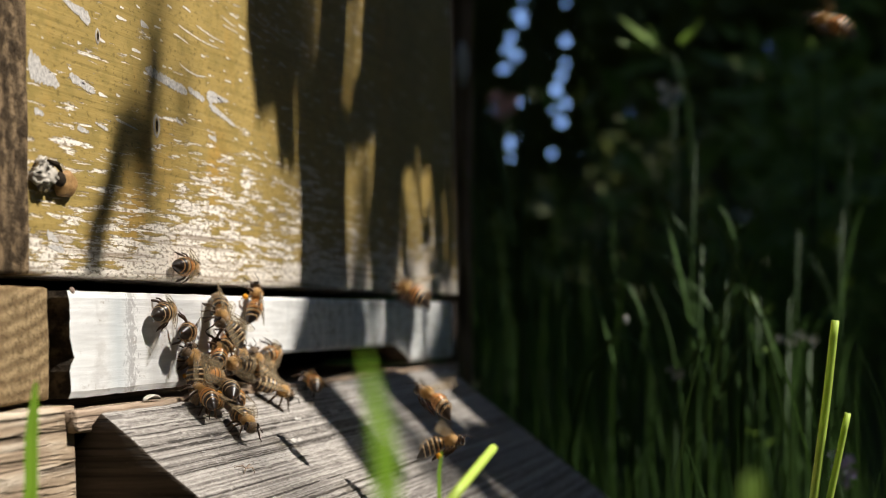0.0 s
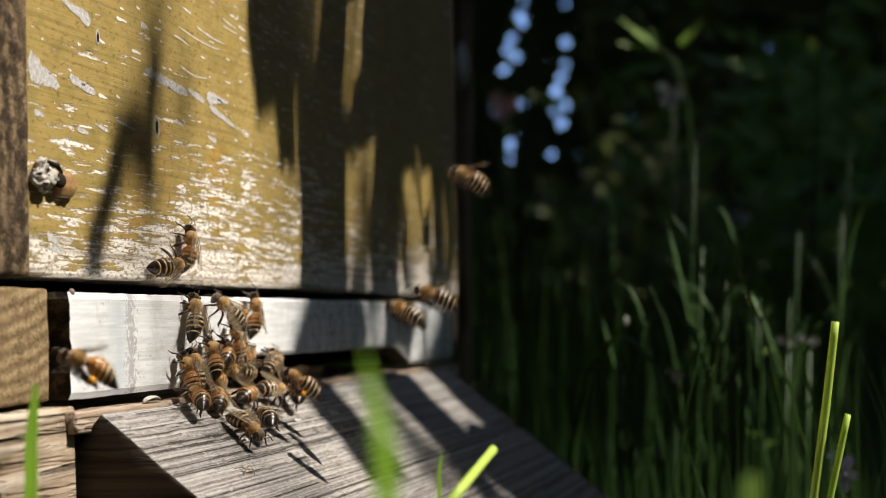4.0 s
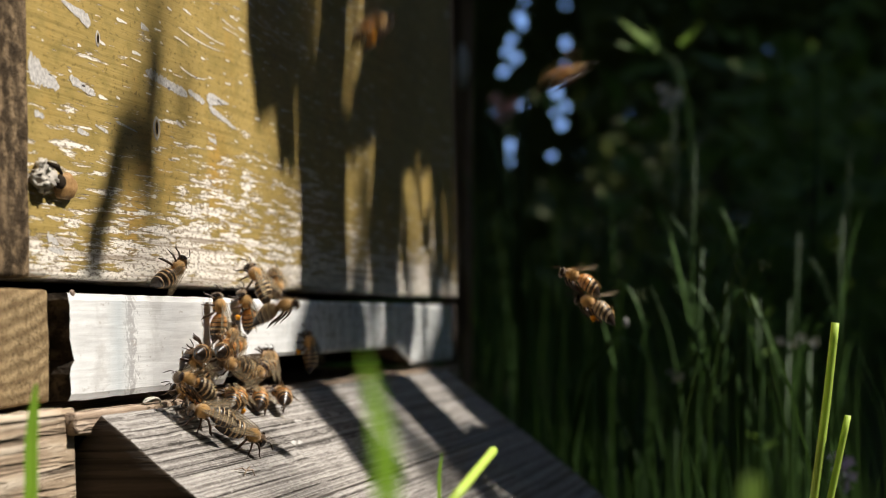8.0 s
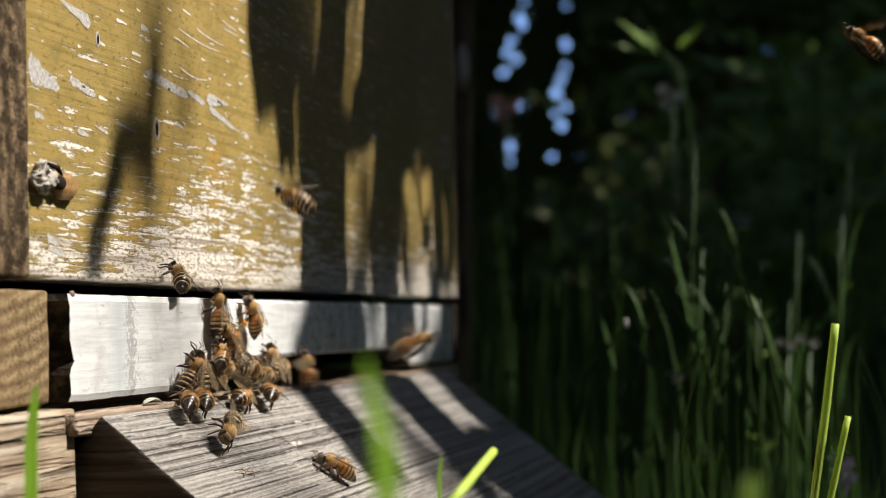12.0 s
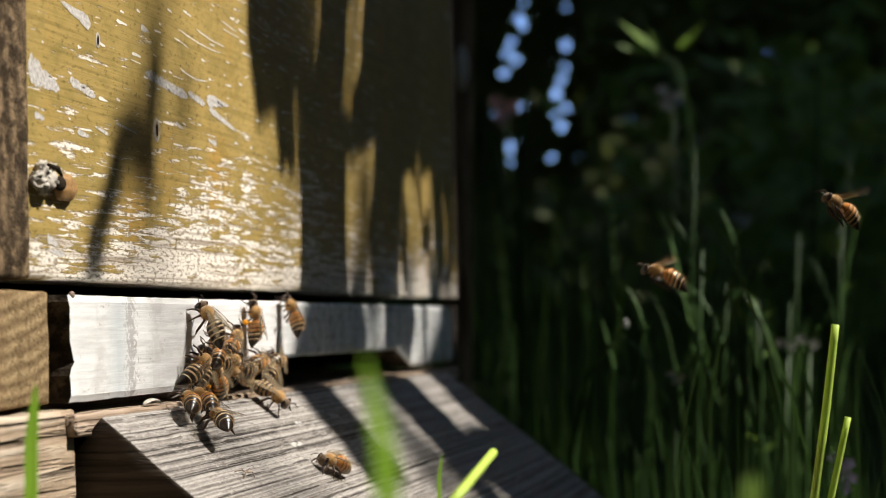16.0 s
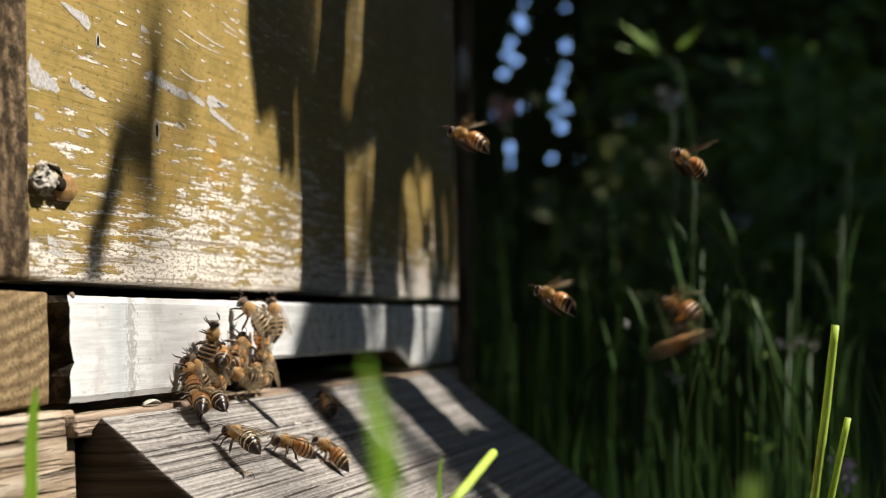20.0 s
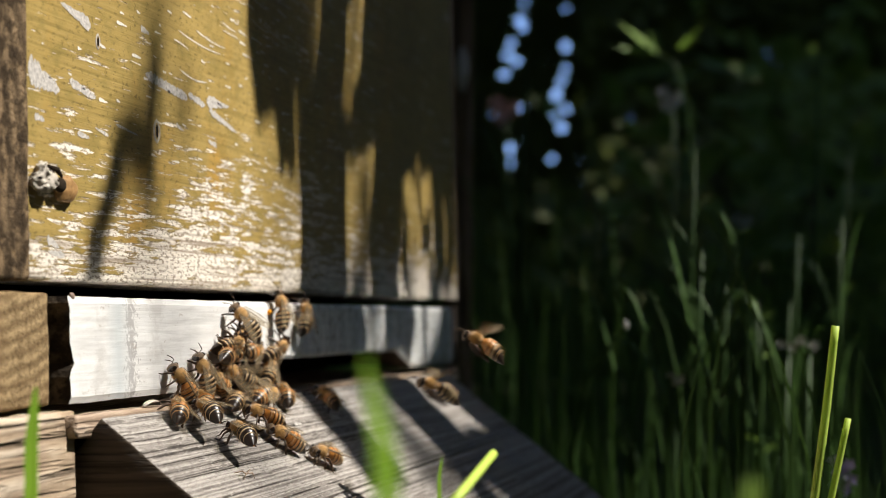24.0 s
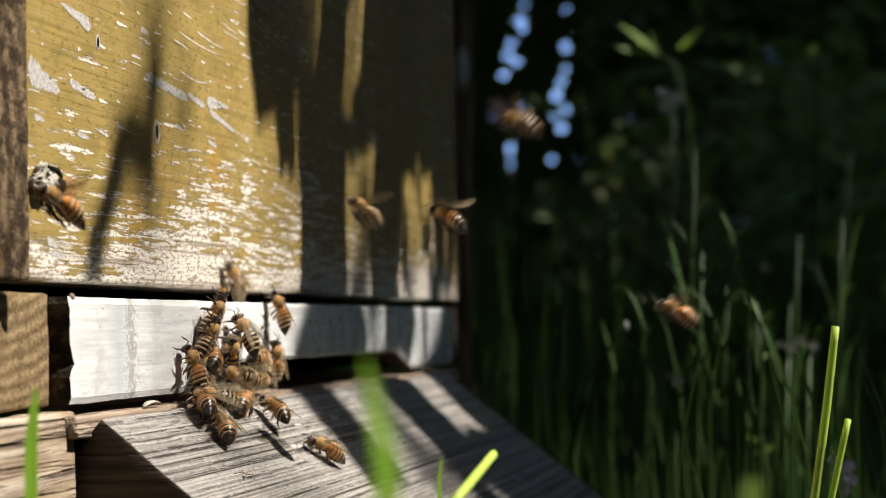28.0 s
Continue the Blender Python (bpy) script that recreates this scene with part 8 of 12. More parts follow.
    walk(bee("amber"), eased([(0.00, wall(82, -17.5, 29, -5.2, 4.5, 22, 15)), (0.50, wall(81, -17.2, 10, -5.2, 4.5, 22, 15)), (1.00, wall(79, -17.0, 5, -5.2, 4.5, 22, 15)), (1.50, wall(81, -16.5, 14, -5.2, 4.5, 22, 15)), (2.00, wall(86, -16.5, 29, -5.2, 4.5, 22, 15)), (2.50, wall(86, -17.2, 34, -5.2, 4.5, 22, 15)), (3.00, wall(88, -17.0, 35, -5.2, 4.5, 22, 15)), (3.50, wall(88, -17.3, 28, -5.2, 4.5, 22, 15)), (4.00, wall(88, -17.2, 25, -5.2, 4.5, 22, 15)), (4.50, wall(84, -16.7, 33, -5.2, 4.5, 22, 15)), (5.00, wall(84, -16.0, 23, -5.2, 4.5, 22, 15)), (5.50, wall(81, -15.5, 18, -5.2, 4.5, 22, 15)), (6.00, wall(82, -15.8, 18, -5.2, 4.5, 22, 15)), (6.50, wall(81, -15.4, 21, -5.2, 4.5, 22, 15)), (7.00, wall(79, -16.0, 13, -5.2, 4.5, 22, 15)), (7.50, wall(80, -16.5, 7, -5.2, 4.5, 22, 15)), (8.00, wall(85, -16.0, 5, -5.2, 4.5, 22, 15)), (8.50, wall(87, -16.6, 21, -5.2, 4.5, 22, 15)), (9.00, wall(87, -16.5, 33, -5.2, 4.5, 22, 15)), (9.50, wall(87, -16.8, 19, -5.2, 4.5, 22, 15)), (10.00, wall(87, -16.6, 14, -5.2, 4.5, 22, 15)), (10.50, wall(87, -16.5, 21, -5.2, 4.5, 22, 15)), (11.00, wall(84, -17.2, 18, -5.2, 4.5, 22, 15)), (11.50, wall(84, -16.7, 32, -5.2, 4.5, 22, 15)), (12.00, wall(84, -17.2, 32, -5.2, 4.5, 22, 15)), (12.50, wall(84, -16.6, 27, -5.2, 4.5, 22, 15)), (13.00, wall(83, -16.8, 34, -5.2, 4.5, 22, 15)), (13.50, wall(85, -17.1, 34, -5.2, 4.5, 22, 15)), (14.00, wall(85, -17.1, 23, -5.2, 4.5, 22, 15)), (14.50, wall(83, -16.3, 24, -5.2, 4.5, 22, 15)), (15.00, wall(84, -16.7, 22, -5.2, 4.5, 22, 15)), (15.50, wall(81, -16.7, 25, -5.2, 4.5, 22, 15)), (16.00, wall(81, -16.3, 34, -5.2, 4.5, 22, 15)), (16.50, wall(83, -16.7, 17, -5.2, 4.5, 22, 15)), (17.00, wall(84, -17.0, 4, -5.2, 4.5, 22, 15)), (17.50, wall(82, -16.7, 6, -5.2, 4.5, 22, 15)), (18.00, wall(83, -17.0, 5, -5.2, 4.5, 22, 15)), (18.50, wall(83, -17.3, 9, -5.2, 4.5, 22, 15)), (19.00, wall(85, -17.2, 5, -5.2, 4.5, 22, 15)), (19.50, wall(84, -17.5, 13, -5.2, 4.5, 22, 15)), (20.00, wall(85, -16.8, 21, -5.2, 4.5, 22, 15)), (20.50, wall(85, -17.1, 26, -5.2, 4.5, 22, 15)), (21.00, wall(82, -17.3, 23, -5.2, 4.5, 22, 15)), (21.50, wall(82, -16.8, 23, -5.2, 4.5, 22, 15)), (22.00, wall(81, -16.7, 25, -5.2, 4.5, 22, 15)), (22.50, wall(81, -16.6, 27, -5.2, 4.5, 22, 15)), (23.00, wall(78, -16.0, 23, -5.2, 4.5, 22, 15)), (23.50, wall(79, -15.7, 21, -5.2, 4.5, 22, 15)), (24.00, wall(88, -16.3, 14, -5.2, 4.5, 22, 15)), (24.50, wall(88, -15.8, 10, -5.2, 4.5, 22, 15)), (25.00, wall(84, -16.4, 12, -5.2, 4.5, 22, 15)), (25.50, wall(85, -16.3, 17, -5.2, 4.5, 22, 15)), (26.00, wall(82, -16.5, 18, -5.2, 4.5, 22, 15)), (26.50, wall(82, -16.4, 20, -5.2, 4.5, 22, 15)), (27.00, wall(82, -16.5, 24, -5.2, 4.5, 22, 15)), (27.50, wall(81, -17.3, 24, -5.2, 4.5, 22, 15)), (28.00, wall(79, -16.9, 23, -5.2, 4.5, 22, 15))]))
    walk(bee("dark"), eased([(0.00, wall(93, -20.2, 173, -5.2, 6.0, 30, -20)), (0.50, wall(93, -20.0, 171, -5.2, 6.0, 30, -20)), (1.00, wall(92, -20.1, 166, -5.2, 6.0, 30, -20)), (1.50, wall(95, -20.3, 168, -5.2, 6.0, 30, -20)), (2.00, wall(97, -20.0, 163, -5.2, 6.0, 30, -20)), (2.50, wall(93, -21.4, 165, -5.2, 6.0, 30, -20)), (3.00, wall(93, -21.8, 165, -5.2, 6.0, 30, -20)), (3.50, wall(93, -21.6, 161, -5.2, 6.0, 30, -20)), (4.00, wall(93, -21.7, 167, -5.2, 6.0, 30, -20)), (4.50, wall(97, -20.7, 160, -5.2, 6.0, 30, -20)), (5.00, wall(97, -20.6, 166, -5.2, 6.0, 30, -20)), (5.50, wall(97, -20.6, 164, -5.2, 6.0, 30, -20)), (6.00, wall(98, -20.2, 163, -5.2, 6.0, 30, -20)), (6.50, wall(97, -21.4, 160, -5.2, 6.0, 30, -20)), (7.00, wall(96, -22.0, 166, -5.2, 6.0, 30, -20)), (7.50, wall(94, -20.6, 162, -5.2, 6.0, 30, -20)), (8.00, wall(92, -19.9, 168, -5.2, 6.0, 30, -20)), (8.50, wall(92, -20.8, 172, -5.2, 6.0, 30, -20)), (9.00, wall(92, -21.7, 174, -5.2, 6.0, 30, -20)), (9.50, wall(91, -21.5, 175, -5.2, 6.0, 30, -20)), (10.00, wall(92, -20.3, 173, -5.2, 6.0, 30, -20)), (10.50, wall(93, -20.5, 172, -5.2, 6.0, 30, -20)), (11.00, wall(96, -21.8, 163, -5.2, 6.0, 30, -20)), (11.50, wall(93, -20.6, 166, -5.2, 6.0, 30, -20)), (12.00, wall(91, -20.3, 173, -5.2, 6.0, 30, -20)), (12.50, wall(92, -20.0, 172, -5.2, 6.0, 30, -20)), (13.00, wall(92, -20.2, 172, -5.2, 6.0, 30, -20)), (13.50, wall(93, -20.8, 170, -5.2, 6.0, 30, -20)), (14.00, wall(93, -20.3, 169, -5.2, 6.0, 30, -20)), (14.50, wall(93, -20.6, 166, -5.2, 6.0, 30, -20)), (15.00, wall(92, -20.5, 165, -5.2, 6.0, 30, -20)), (15.50, wall(94, -20.3, 172, -5.2, 6.0, 30, -20)), (16.00, wall(94, -20.7, 175, -5.2, 6.0, 30, -20)), (16.50, wall(94, -19.7, 174, -5.2, 6.0, 30, -20)), (17.00, wall(91, -19.6, 176, -5.2, 6.0, 30, -20)), (17.50, wall(97, -20.5, 173, -5.2, 6.0, 30, -20)), (18.00, wall(98, -22.4, 165, -5.2, 6.0, 30, -20)), (18.50, wall(99, -21.8, 164, -5.2, 6.0, 30, -20)), (19.00, wall(99, -22.2, 160, -5.2, 6.0, 30, -20)), (19.50, wall(96, -22.4, 164, -5.2, 6.0, 30, -20)), (20.00, wall(97, -21.9, 170, -5.2, 6.0, 30, -20)), (20.50, wall(97, -21.7, 164, -5.2, 6.0, 30, -20)), (21.00, wall(95, -20.4, 163, -5.2, 6.0, 30, -20)), (21.50, wall(94, -20.0, 166, -5.2, 6.0, 30, -20)), (22.00, wall(93, -19.7, 161, -5.2, 6.0, 30, -20)), (22.50, wall(94, -19.8, 166, -5.2, 6.0, 30, -20)), (23.00, wall(92, -19.9, 168, -5.2, 6.0, 30, -20)), (23.50, wall(92, -19.8, 169, -5.2, 6.0, 30, -20)), (24.00, wall(93, -21.7, 154, -5.2, 6.0, 30, -20)), (24.50, wall(97, -21.5, 166, -5.2, 6.0, 30, -20)), (25.00, wall(99, -21.6, 175, -5.2, 6.0, 30, -20)), (25.50, wall(100, -21.6, 170, -5.2, 6.0, 30, -20)), (26.00, wall(99, -22.1, 169, -5.2, 6.0, 30, -20)), (26.50, wall(95, -21.6, 168, -5.2, 6.0, 30, -20)), (27.00, wall(90, -21.5, 158, -5.2, 6.0, 30, -20)), (27.50, wall(92, -21.3, 161, -5.2, 6.0, 30, -20)), (28.00, wall(93, -21.3, 167, -5.2, 6.0, 30, -20))]))
    walk(bee("amber", False, True), eased([(0.00, ramp(84, 3.0, 41, 3.2, 2, 8)), (0.50, ramp(84, 3.0, 46, 3.2, 2, 8)), (0.75, wall(85, -22.4, 100, -5.2, 3.2, 4, 8)), (1.00, wall(85, -22.4, 153, -5.2, 3.2, 4, 8)), (1.50, wall(85, -22.7, 133, -5.2, 3.2, 4, 8)), (1.75, ramp(86, 3.0, 82, 3.2, 2, 8)), (2.00, ramp(86, 3.0, 31, 3.2, 2, 8)), (2.25, wall(86, -23.1, 86, -5.2, 3.2, 4, 8)), (2.50, wall(86, -23.1, 141, -5.2, 3.2, 4, 8)), (3.00, wall(84, -23.1, 151, -5.2, 3.2, 4, 8)), (3.50, wall(84, -23.2, 152, -5.2, 3.2, 4, 8)), (4.00, wall(83, -22.9, 157, -5.2, 3.2, 4, 8)), (4.25, ramp(85, 3.0, 104, 3.2, 2, 8)), (4.50, ramp(85, 3.0, 50, 3.2, 2, 8)), (4.75, wall(85, -23.3, 99, -5.2, 3.2, 4, 8)), (5.00, wall(85, -23.3, 149, -5.2, 3.2, 4, 8)), (5.25, ramp(83, 3.0, 108, 3.2, 2, 8)), (5.50, ramp(83, 3.0, 66, 3.2, 2, 8)), (6.00, ramp(84, 3.0, 64, 3.2, 2, 8)), (6.50, ramp(83, 3.0, 31, 3.2, 2, 8)), (7.00, ramp(89, 3.0, 24, 3.2, 2, 8)), (7.50, ramp(86, 3.0, 27, 3.2, 2, 8)), (8.00, ramp(87, 3.0, 25, 3.2, 2, 8)), (8.25, wall(87, -22.8, 76, -5.2, 3.2, 4, 8)), (8.50, wall(87, -22.8, 127, -5.2, 3.2, 4, 8)), (9.00, wall(85, -22.4, 135, -5.2, 3.2, 4, 8)), (9.50, wall(85, -22.2, 149, -5.2, 3.2, 4, 8)), (10.00, wall(86, -23.0, 150, -5.2, 3.2, 4, 8)), (10.50, wall(85, -21.9, 128, -5.2, 3.2, 4, 8)), (11.00, wall(82, -21.8, 91, -5.2, 3.2, 4, 8)), (11.50, wall(84, -21.7, 131, -5.2, 3.2, 4, 8)), (12.00, wall(83, -21.9, 157, -5.2, 3.2, 4, 8)), (12.50, wall(85, -21.9, 162, -5.2, 3.2, 4, 8)), (13.00, wall(86, -22.4, 156, -5.2, 3.2, 4, 8)), (13.50, wall(86, -22.2, 150, -5.2, 3.2, 4, 8)), (14.00, wall(88, -22.2, 137, -5.2, 3.2, 4, 8)), (14.50, wall(89, -22.6, 132, -5.2, 3.2, 4, 8)), (15.00, wall(90, -22.2, 134, -5.2, 3.2, 4, 8)), (15.50, wall(86, -22.9, 127, -5.2, 3.2, 4, 8)), (16.00, wall(85, -22.6, 119, -5.2, 3.2, 4, 8)), (16.50, wall(87, -22.8, 103, -5.2, 3.2, 4, 8)), (17.00, wall(88, -23.4, 121, -5.2, 3.2, 4, 8)), (17.50, wall(85, -23.3, 95, -5.2, 3.2, 4, 8)), (18.00, wall(84, -22.6, 91, -5.2, 3.2, 4, 8)), (18.50, wall(87, -22.9, 126, -5.2, 3.2, 4, 8)), (18.75, ramp(87, 3.0, 79, 3.2, 2, 8)), (19.00, ramp(87, 3.0, 32, 3.2, 2, 8)), (19.50, wall(84, -22.8, 105, -5.2, 3.2, 4, 8)), (20.00, wall(83, -22.1, 122, -5.2, 3.2, 4, 8)), (20.50, wall(84, -23.0, 116, -5.2, 3.2, 4, 8)), (20.75, ramp(87, 3.0, 74, 3.2, 2, 8)), (21.00, ramp(87, 3.0, 32, 3.2, 2, 8)), (21.25, wall(88, -23.5, 74, -5.2, 3.2, 4, 8)), (21.50, wall(88, -23.5, 115, -5.2, 3.2, 4, 8)), (21.75, ramp(86, 3.0, 72, 3.2, 2, 8)), (22.00, ramp(86, 3.0, 28, 3.2, 2, 8)), (22.50, ramp(88, 3.0, 34, 3.2, 2, 8)), (23.00, ramp(87, 3.0, 29, 3.2, 2, 8)), (23.50, ramp(90, 3.0, 33, 3.2, 2, 8)), (23.75, wall(86, -23.0, 90, -5.2, 3.2, 4, 8)), (24.00, wall(86, -23.0, 146, -5.2, 3.2, 4, 8)), (24.50, wall(85, -22.7, 137, -5.2, 3.2, 4, 8)), (24.75, ramp(86, 3.0, 86, 3.2, 2, 8)), (25.00, ramp(86, 3.0, 35, 3.2, 2, 8)), (25.25, wall(86, -23.1, 84, -5.2, 3.2, 4, 8)), (25.50, wall(86, -23.1, 133, -5.2, 3.2, 4, 8)), (26.00, wall(84, -23.1, 146, -5.2, 3.2, 4, 8)), (26.50, wall(84, -22.5, 121, -5.2, 3.2, 4, 8)), (27.00, wall(83, -22.8, 127, -5.2, 3.2, 4, 8)), (27.50, wall(87, -23.1, 126, -5.2, 3.2, 4, 8)), (27.75, ramp(88, 3.0, 79, 3.2, 2, 8)), (28.00, ramp(88, 3.0, 32, 3.2, 2, 8))]))
    walk(bee("banded"), eased([(0.00, ramp(112, 3.0, -56, 4.0, -9, 18)), (0.50, wall(112, -23.4, -6, -5.2, 4.0, -18, 18)), (1.00, wall(111, -22.3, -3, -5.2, 4.0, -18, 18)), (1.50, wall(111, -23.1, -3, -5.2, 4.0, -18, 18)), (2.00, ramp(109, 3.0, -7, 4.0, -9, 18)), (2.50, ramp(112, 3.0, -18, 4.0, -9, 18)), (3.00, ramp(110, 3.0, -19, 4.0, -9, 18)), (3.50, ramp(110, 3.0, -31, 4.0, -9, 18)), (4.00, ramp(111, 3.0, -18, 4.0, -9, 18)), (4.50, wall(109, -23.4, -17, -5.2, 4.0, -18, 18)), (5.00, wall(107, -23.2, -13, -5.2, 4.0, -18, 18)), (5.50, wall(107, -23.4, -15, -5.2, 4.0, -18, 18)), (6.00, wall(107, -23.5, -21, -5.2, 4.0, -18, 18)), (6.25, ramp(106, 3.0, -69, 4.0, -9, 18)), (6.50, ramp(106, 3.0, -118, 4.0, -9, 18)), (7.00, ramp(105, 3.0, -100, 4.0, -9, 18)), (7.25, wall(106, -23.0, -56, -5.2, 4.0, -18, 18)), (7.50, wall(106, -23.0, -12, -5.2, 4.0, -18, 18)), (8.00, wall(107, -22.2, -2, -5.2, 4.0, -18, 18)), (8.50, wall(107, -21.7, -4, -5.2, 4.0, -18, 18)), (9.00, wall(108, -22.0, -3, -5.2, 4.0, -18, 18)), (9.50, wall(108, -23.2, -5, -5.2, 4.0, -18, 18)), (10.00, ramp(104, 3.0, -12, 4.0, -9, 18)), (10.50, ramp(107, 3.0, -11, 4.0, -9, 18)), (11.00, ramp(110, 3.0, -18, 4.0, -9, 18)), (11.50, ramp(111, 3.0, -13, 4.0, -9, 18)), (12.00, wall(114, -22.2, -4, -5.2, 4.0, -18, 18)), (12.50, wall(113, -22.9, -3, -5.2, 4.0, -18, 18)), (13.00, wall(113, -22.1, -7, -5.2, 4.0, -18, 18)), (13.50, wall(112, -22.9, -13, -5.2, 4.0, -18, 18)), (14.00, wall(112, -23.2, -11, -5.2, 4.0, -18, 18)), (14.50, ramp(111, 3.0, -52, 4.0, -9, 18)), (15.00, ramp(109, 3.0, -88, 4.0, -9, 18)), (15.50, ramp(111, 3.0, -108, 4.0, -9, 18)), (16.00, ramp(109, 3.0, -97, 4.0, -9, 18)), (16.25, ramp(109, 3.0, -56, 4.0, -9, 18)), (16.50, ramp(108, 3.0, -16, 4.0, -9, 18)), (17.00, wall(109, -23.5, -3, -5.2, 4.0, -18, 18)), (17.50, wall(110, -23.2, -11, -5.2, 4.0, -18, 18)), (18.00, wall(108, -22.4, -14, -5.2, 4.0, -18, 18)), (18.50, wall(109, -22.9, -14, -5.2, 4.0, -18, 18)), (19.00, ramp(110, 3.0, -35, 4.0, -9, 18)), (19.50, wall(111, -23.0, -11, -5.2, 4.0, -18, 18)), (20.00, wall(110, -23.0, -12, -5.2, 4.0, -18, 18)), (20.50, wall(110, -22.8, -8, -5.2, 4.0, -18, 18)), (21.00, wall(110, -22.2, -9, -5.2, 4.0, -18, 18)), (21.50, wall(110, -22.4, -10, -5.2, 4.0, -18, 18)), (22.00, wall(112, -22.8, -11, -5.2, 4.0, -18, 18)), (22.50, wall(114, -22.9, -8, -5.2, 4.0, -18, 18)), (23.00, ramp(114, 3.0, -13, 4.0, -9, 18)), (23.50, wall(116, -23.3, -4, -5.2, 4.0, -18, 18)), (24.00, ramp(106, 3.0, -8, 4.0, -9, 18)), (24.50, wall(109, -23.3, -7, -5.2, 4.0, -18, 18)), (25.00, wall(113, -23.5, -9, -5.2, 4.0, -18, 18)), (25.50, ramp(111, 3.0, -59, 4.0, -9, 18)), (26.00, ramp(109, 3.0, -79, 4.0, -9, 18)), (26.50, ramp(106, 3.0, -18, 4.0, -9, 18)), (27.00, ramp(105, 3.0, -3, 4.0, -9, 18)), (27.50, ramp(106, 3.0, -9, 4.0, -9, 18)), (28.00, wall(111, -23.2, -5, -5.2, 4.0, -18, 18))]))
    walk(bee("amber"), eased([(0.00, wall(93, -13.9, 35, -5.2, 3.2, 0, 0)), (0.50, wall(97, -14.5, 28, -5.2, 3.2, 0, 0)), (1.00, wall(97, -14.0, 37, -5.2, 3.2, 0, 0)), (1.50, wall(98, -14.7, 30, -5.2, 3.2, 0, 0)), (2.00, wall(98, -15.7, 41, -5.2, 3.2, 0, 0)), (2.50, wall(100, -15.5, 86, -5.2, 3.2, 0, 0)), (3.00, wall(99, -14.3, 109, -5.2, 3.2, 0, 0)), (3.50, wall(99, -14.8, 105, -5.2, 3.2, 0, 0)), (4.00, wall(99, -14.4, 106, -5.2, 3.2, 0, 0)), (4.50, wall(99, -13.9, 52, -5.2, 3.2, 0, 0)), (5.00, wall(98, -14.1, 44, -5.2, 3.2, 0, 0)), (5.50, wall(99, -14.4, 45, -5.2, 3.2, 0, 0)), (6.00, wall(97, -13.9, 36, -5.2, 3.2, 0, 0)), (6.50, wall(95, -14.4, 34, -5.2, 3.2, 0, 0)), (7.00, wall(92, -14.4, 49, -5.2, 3.2, 0, 0)), (7.50, wall(94, -13.8, 63, -5.2, 3.2, 0, 0)), (8.00, wall(93, -14.1, 44, -5.2, 3.2, 0, 0)), (8.50, wall(97, -13.6, 65, -5.2, 3.2, 0, 0)), (9.00, wall(99, -13.6, 125, -5.2, 3.2, 0, 0)), (9.50, wall(98, -14.2, 103, -5.2, 3.2, 0, 0)), (10.00, wall(96, -14.8, 57, -5.2, 3.2, 0, 0)), (10.50, wall(97, -15.5, 59, -5.2, 3.2, 0, 0)), (11.00, wall(100, -15.4, 67, -5.2, 3.2, 0, 0)), (11.50, wall(98, -15.5, 94, -5.2, 3.2, 0, 0)), (12.00, wall(96, -15.1, 109, -5.2, 3.2, 0, 0)), (12.50, wall(96, -14.8, 108, -5.2, 3.2, 0, 0)), (13.00, wall(94, -14.8, 127, -5.2, 3.2, 0, 0)), (13.50, wall(95, -14.6, 130, -5.2, 3.2, 0, 0)), (14.00, wall(95, -15.1, 122, -5.2, 3.2, 0, 0)), (14.50, wall(96, -14.9, 131, -5.2, 3.2, 0, 0)), (15.00, wall(95, -15.1, 121, -5.2, 3.2, 0, 0)), (15.50, wall(94, -14.8, 63, -5.2, 3.2, 0, 0)), (16.00, wall(96, -13.8, 37, -5.2, 3.2, 0, 0)), (16.50, wall(98, -14.2, 87, -5.2, 3.2, 0, 0)), (17.00, wall(99, -15.0, 121, -5.2, 3.2, 0, 0)), (17.50, wall(99, -14.6, 61, -5.2, 3.2, 0, 0)), (18.00, wall(100, -13.9, 34, -5.2, 3.2, 0, 0)), (18.50, wall(98, -14.1, 44, -5.2, 3.2, 0, 0)), (19.00, wall(94, -13.7, 88, -5.2, 3.2, 0, 0)), (19.50, wall(98, -15.2, 48, -5.2, 3.2, 0, 0)), (20.00, wall(100, -15.6, 38, -5.2, 3.2, 0, 0)), (20.50, wall(99, -15.3, 63, -5.2, 3.2, 0, 0)), (21.00, wall(100, -14.1, 52, -5.2, 3.2, 0, 0)), (21.50, wall(99, -14.3, 68, -5.2, 3.2, 0, 0)), (22.00, wall(99, -14.2, 37, -5.2, 3.2, 0, 0)), (22.50, wall(100, -13.7, 35, -5.2, 3.2, 0, 0)), (23.00, wall(98, -13.7, 36, -5.2, 3.2, 0, 0)), (23.50, wall(99, -13.5, 29, -5.2, 3.2, 0, 0)), (24.00, wall(100, -14.0, 46, -5.2, 3.2, 0, 0)), (24.50, wall(98, -14.0, 26, -5.2, 3.2, 0, 0)), (25.00, wall(97, -15.0, 25, -5.2, 3.2, 0, 0)), (25.50, wall(95, -15.2, 45, -5.2, 3.2, 0, 0)), (26.00, wall(95, -14.3, 59, -5.2, 3.2, 0, 0)), (26.50, wall(95, -14.8, 70, -5.2, 3.2, 0, 0)), (27.00, wall(94, -14.7, 121, -5.2, 3.2, 0, 0)), (27.50, wall(94, -15.2, 84, -5.2, 3.2, 0, 0)), (28.00, wall(95, -14.6, 31, -5.2, 3.2, 0, 0))]))
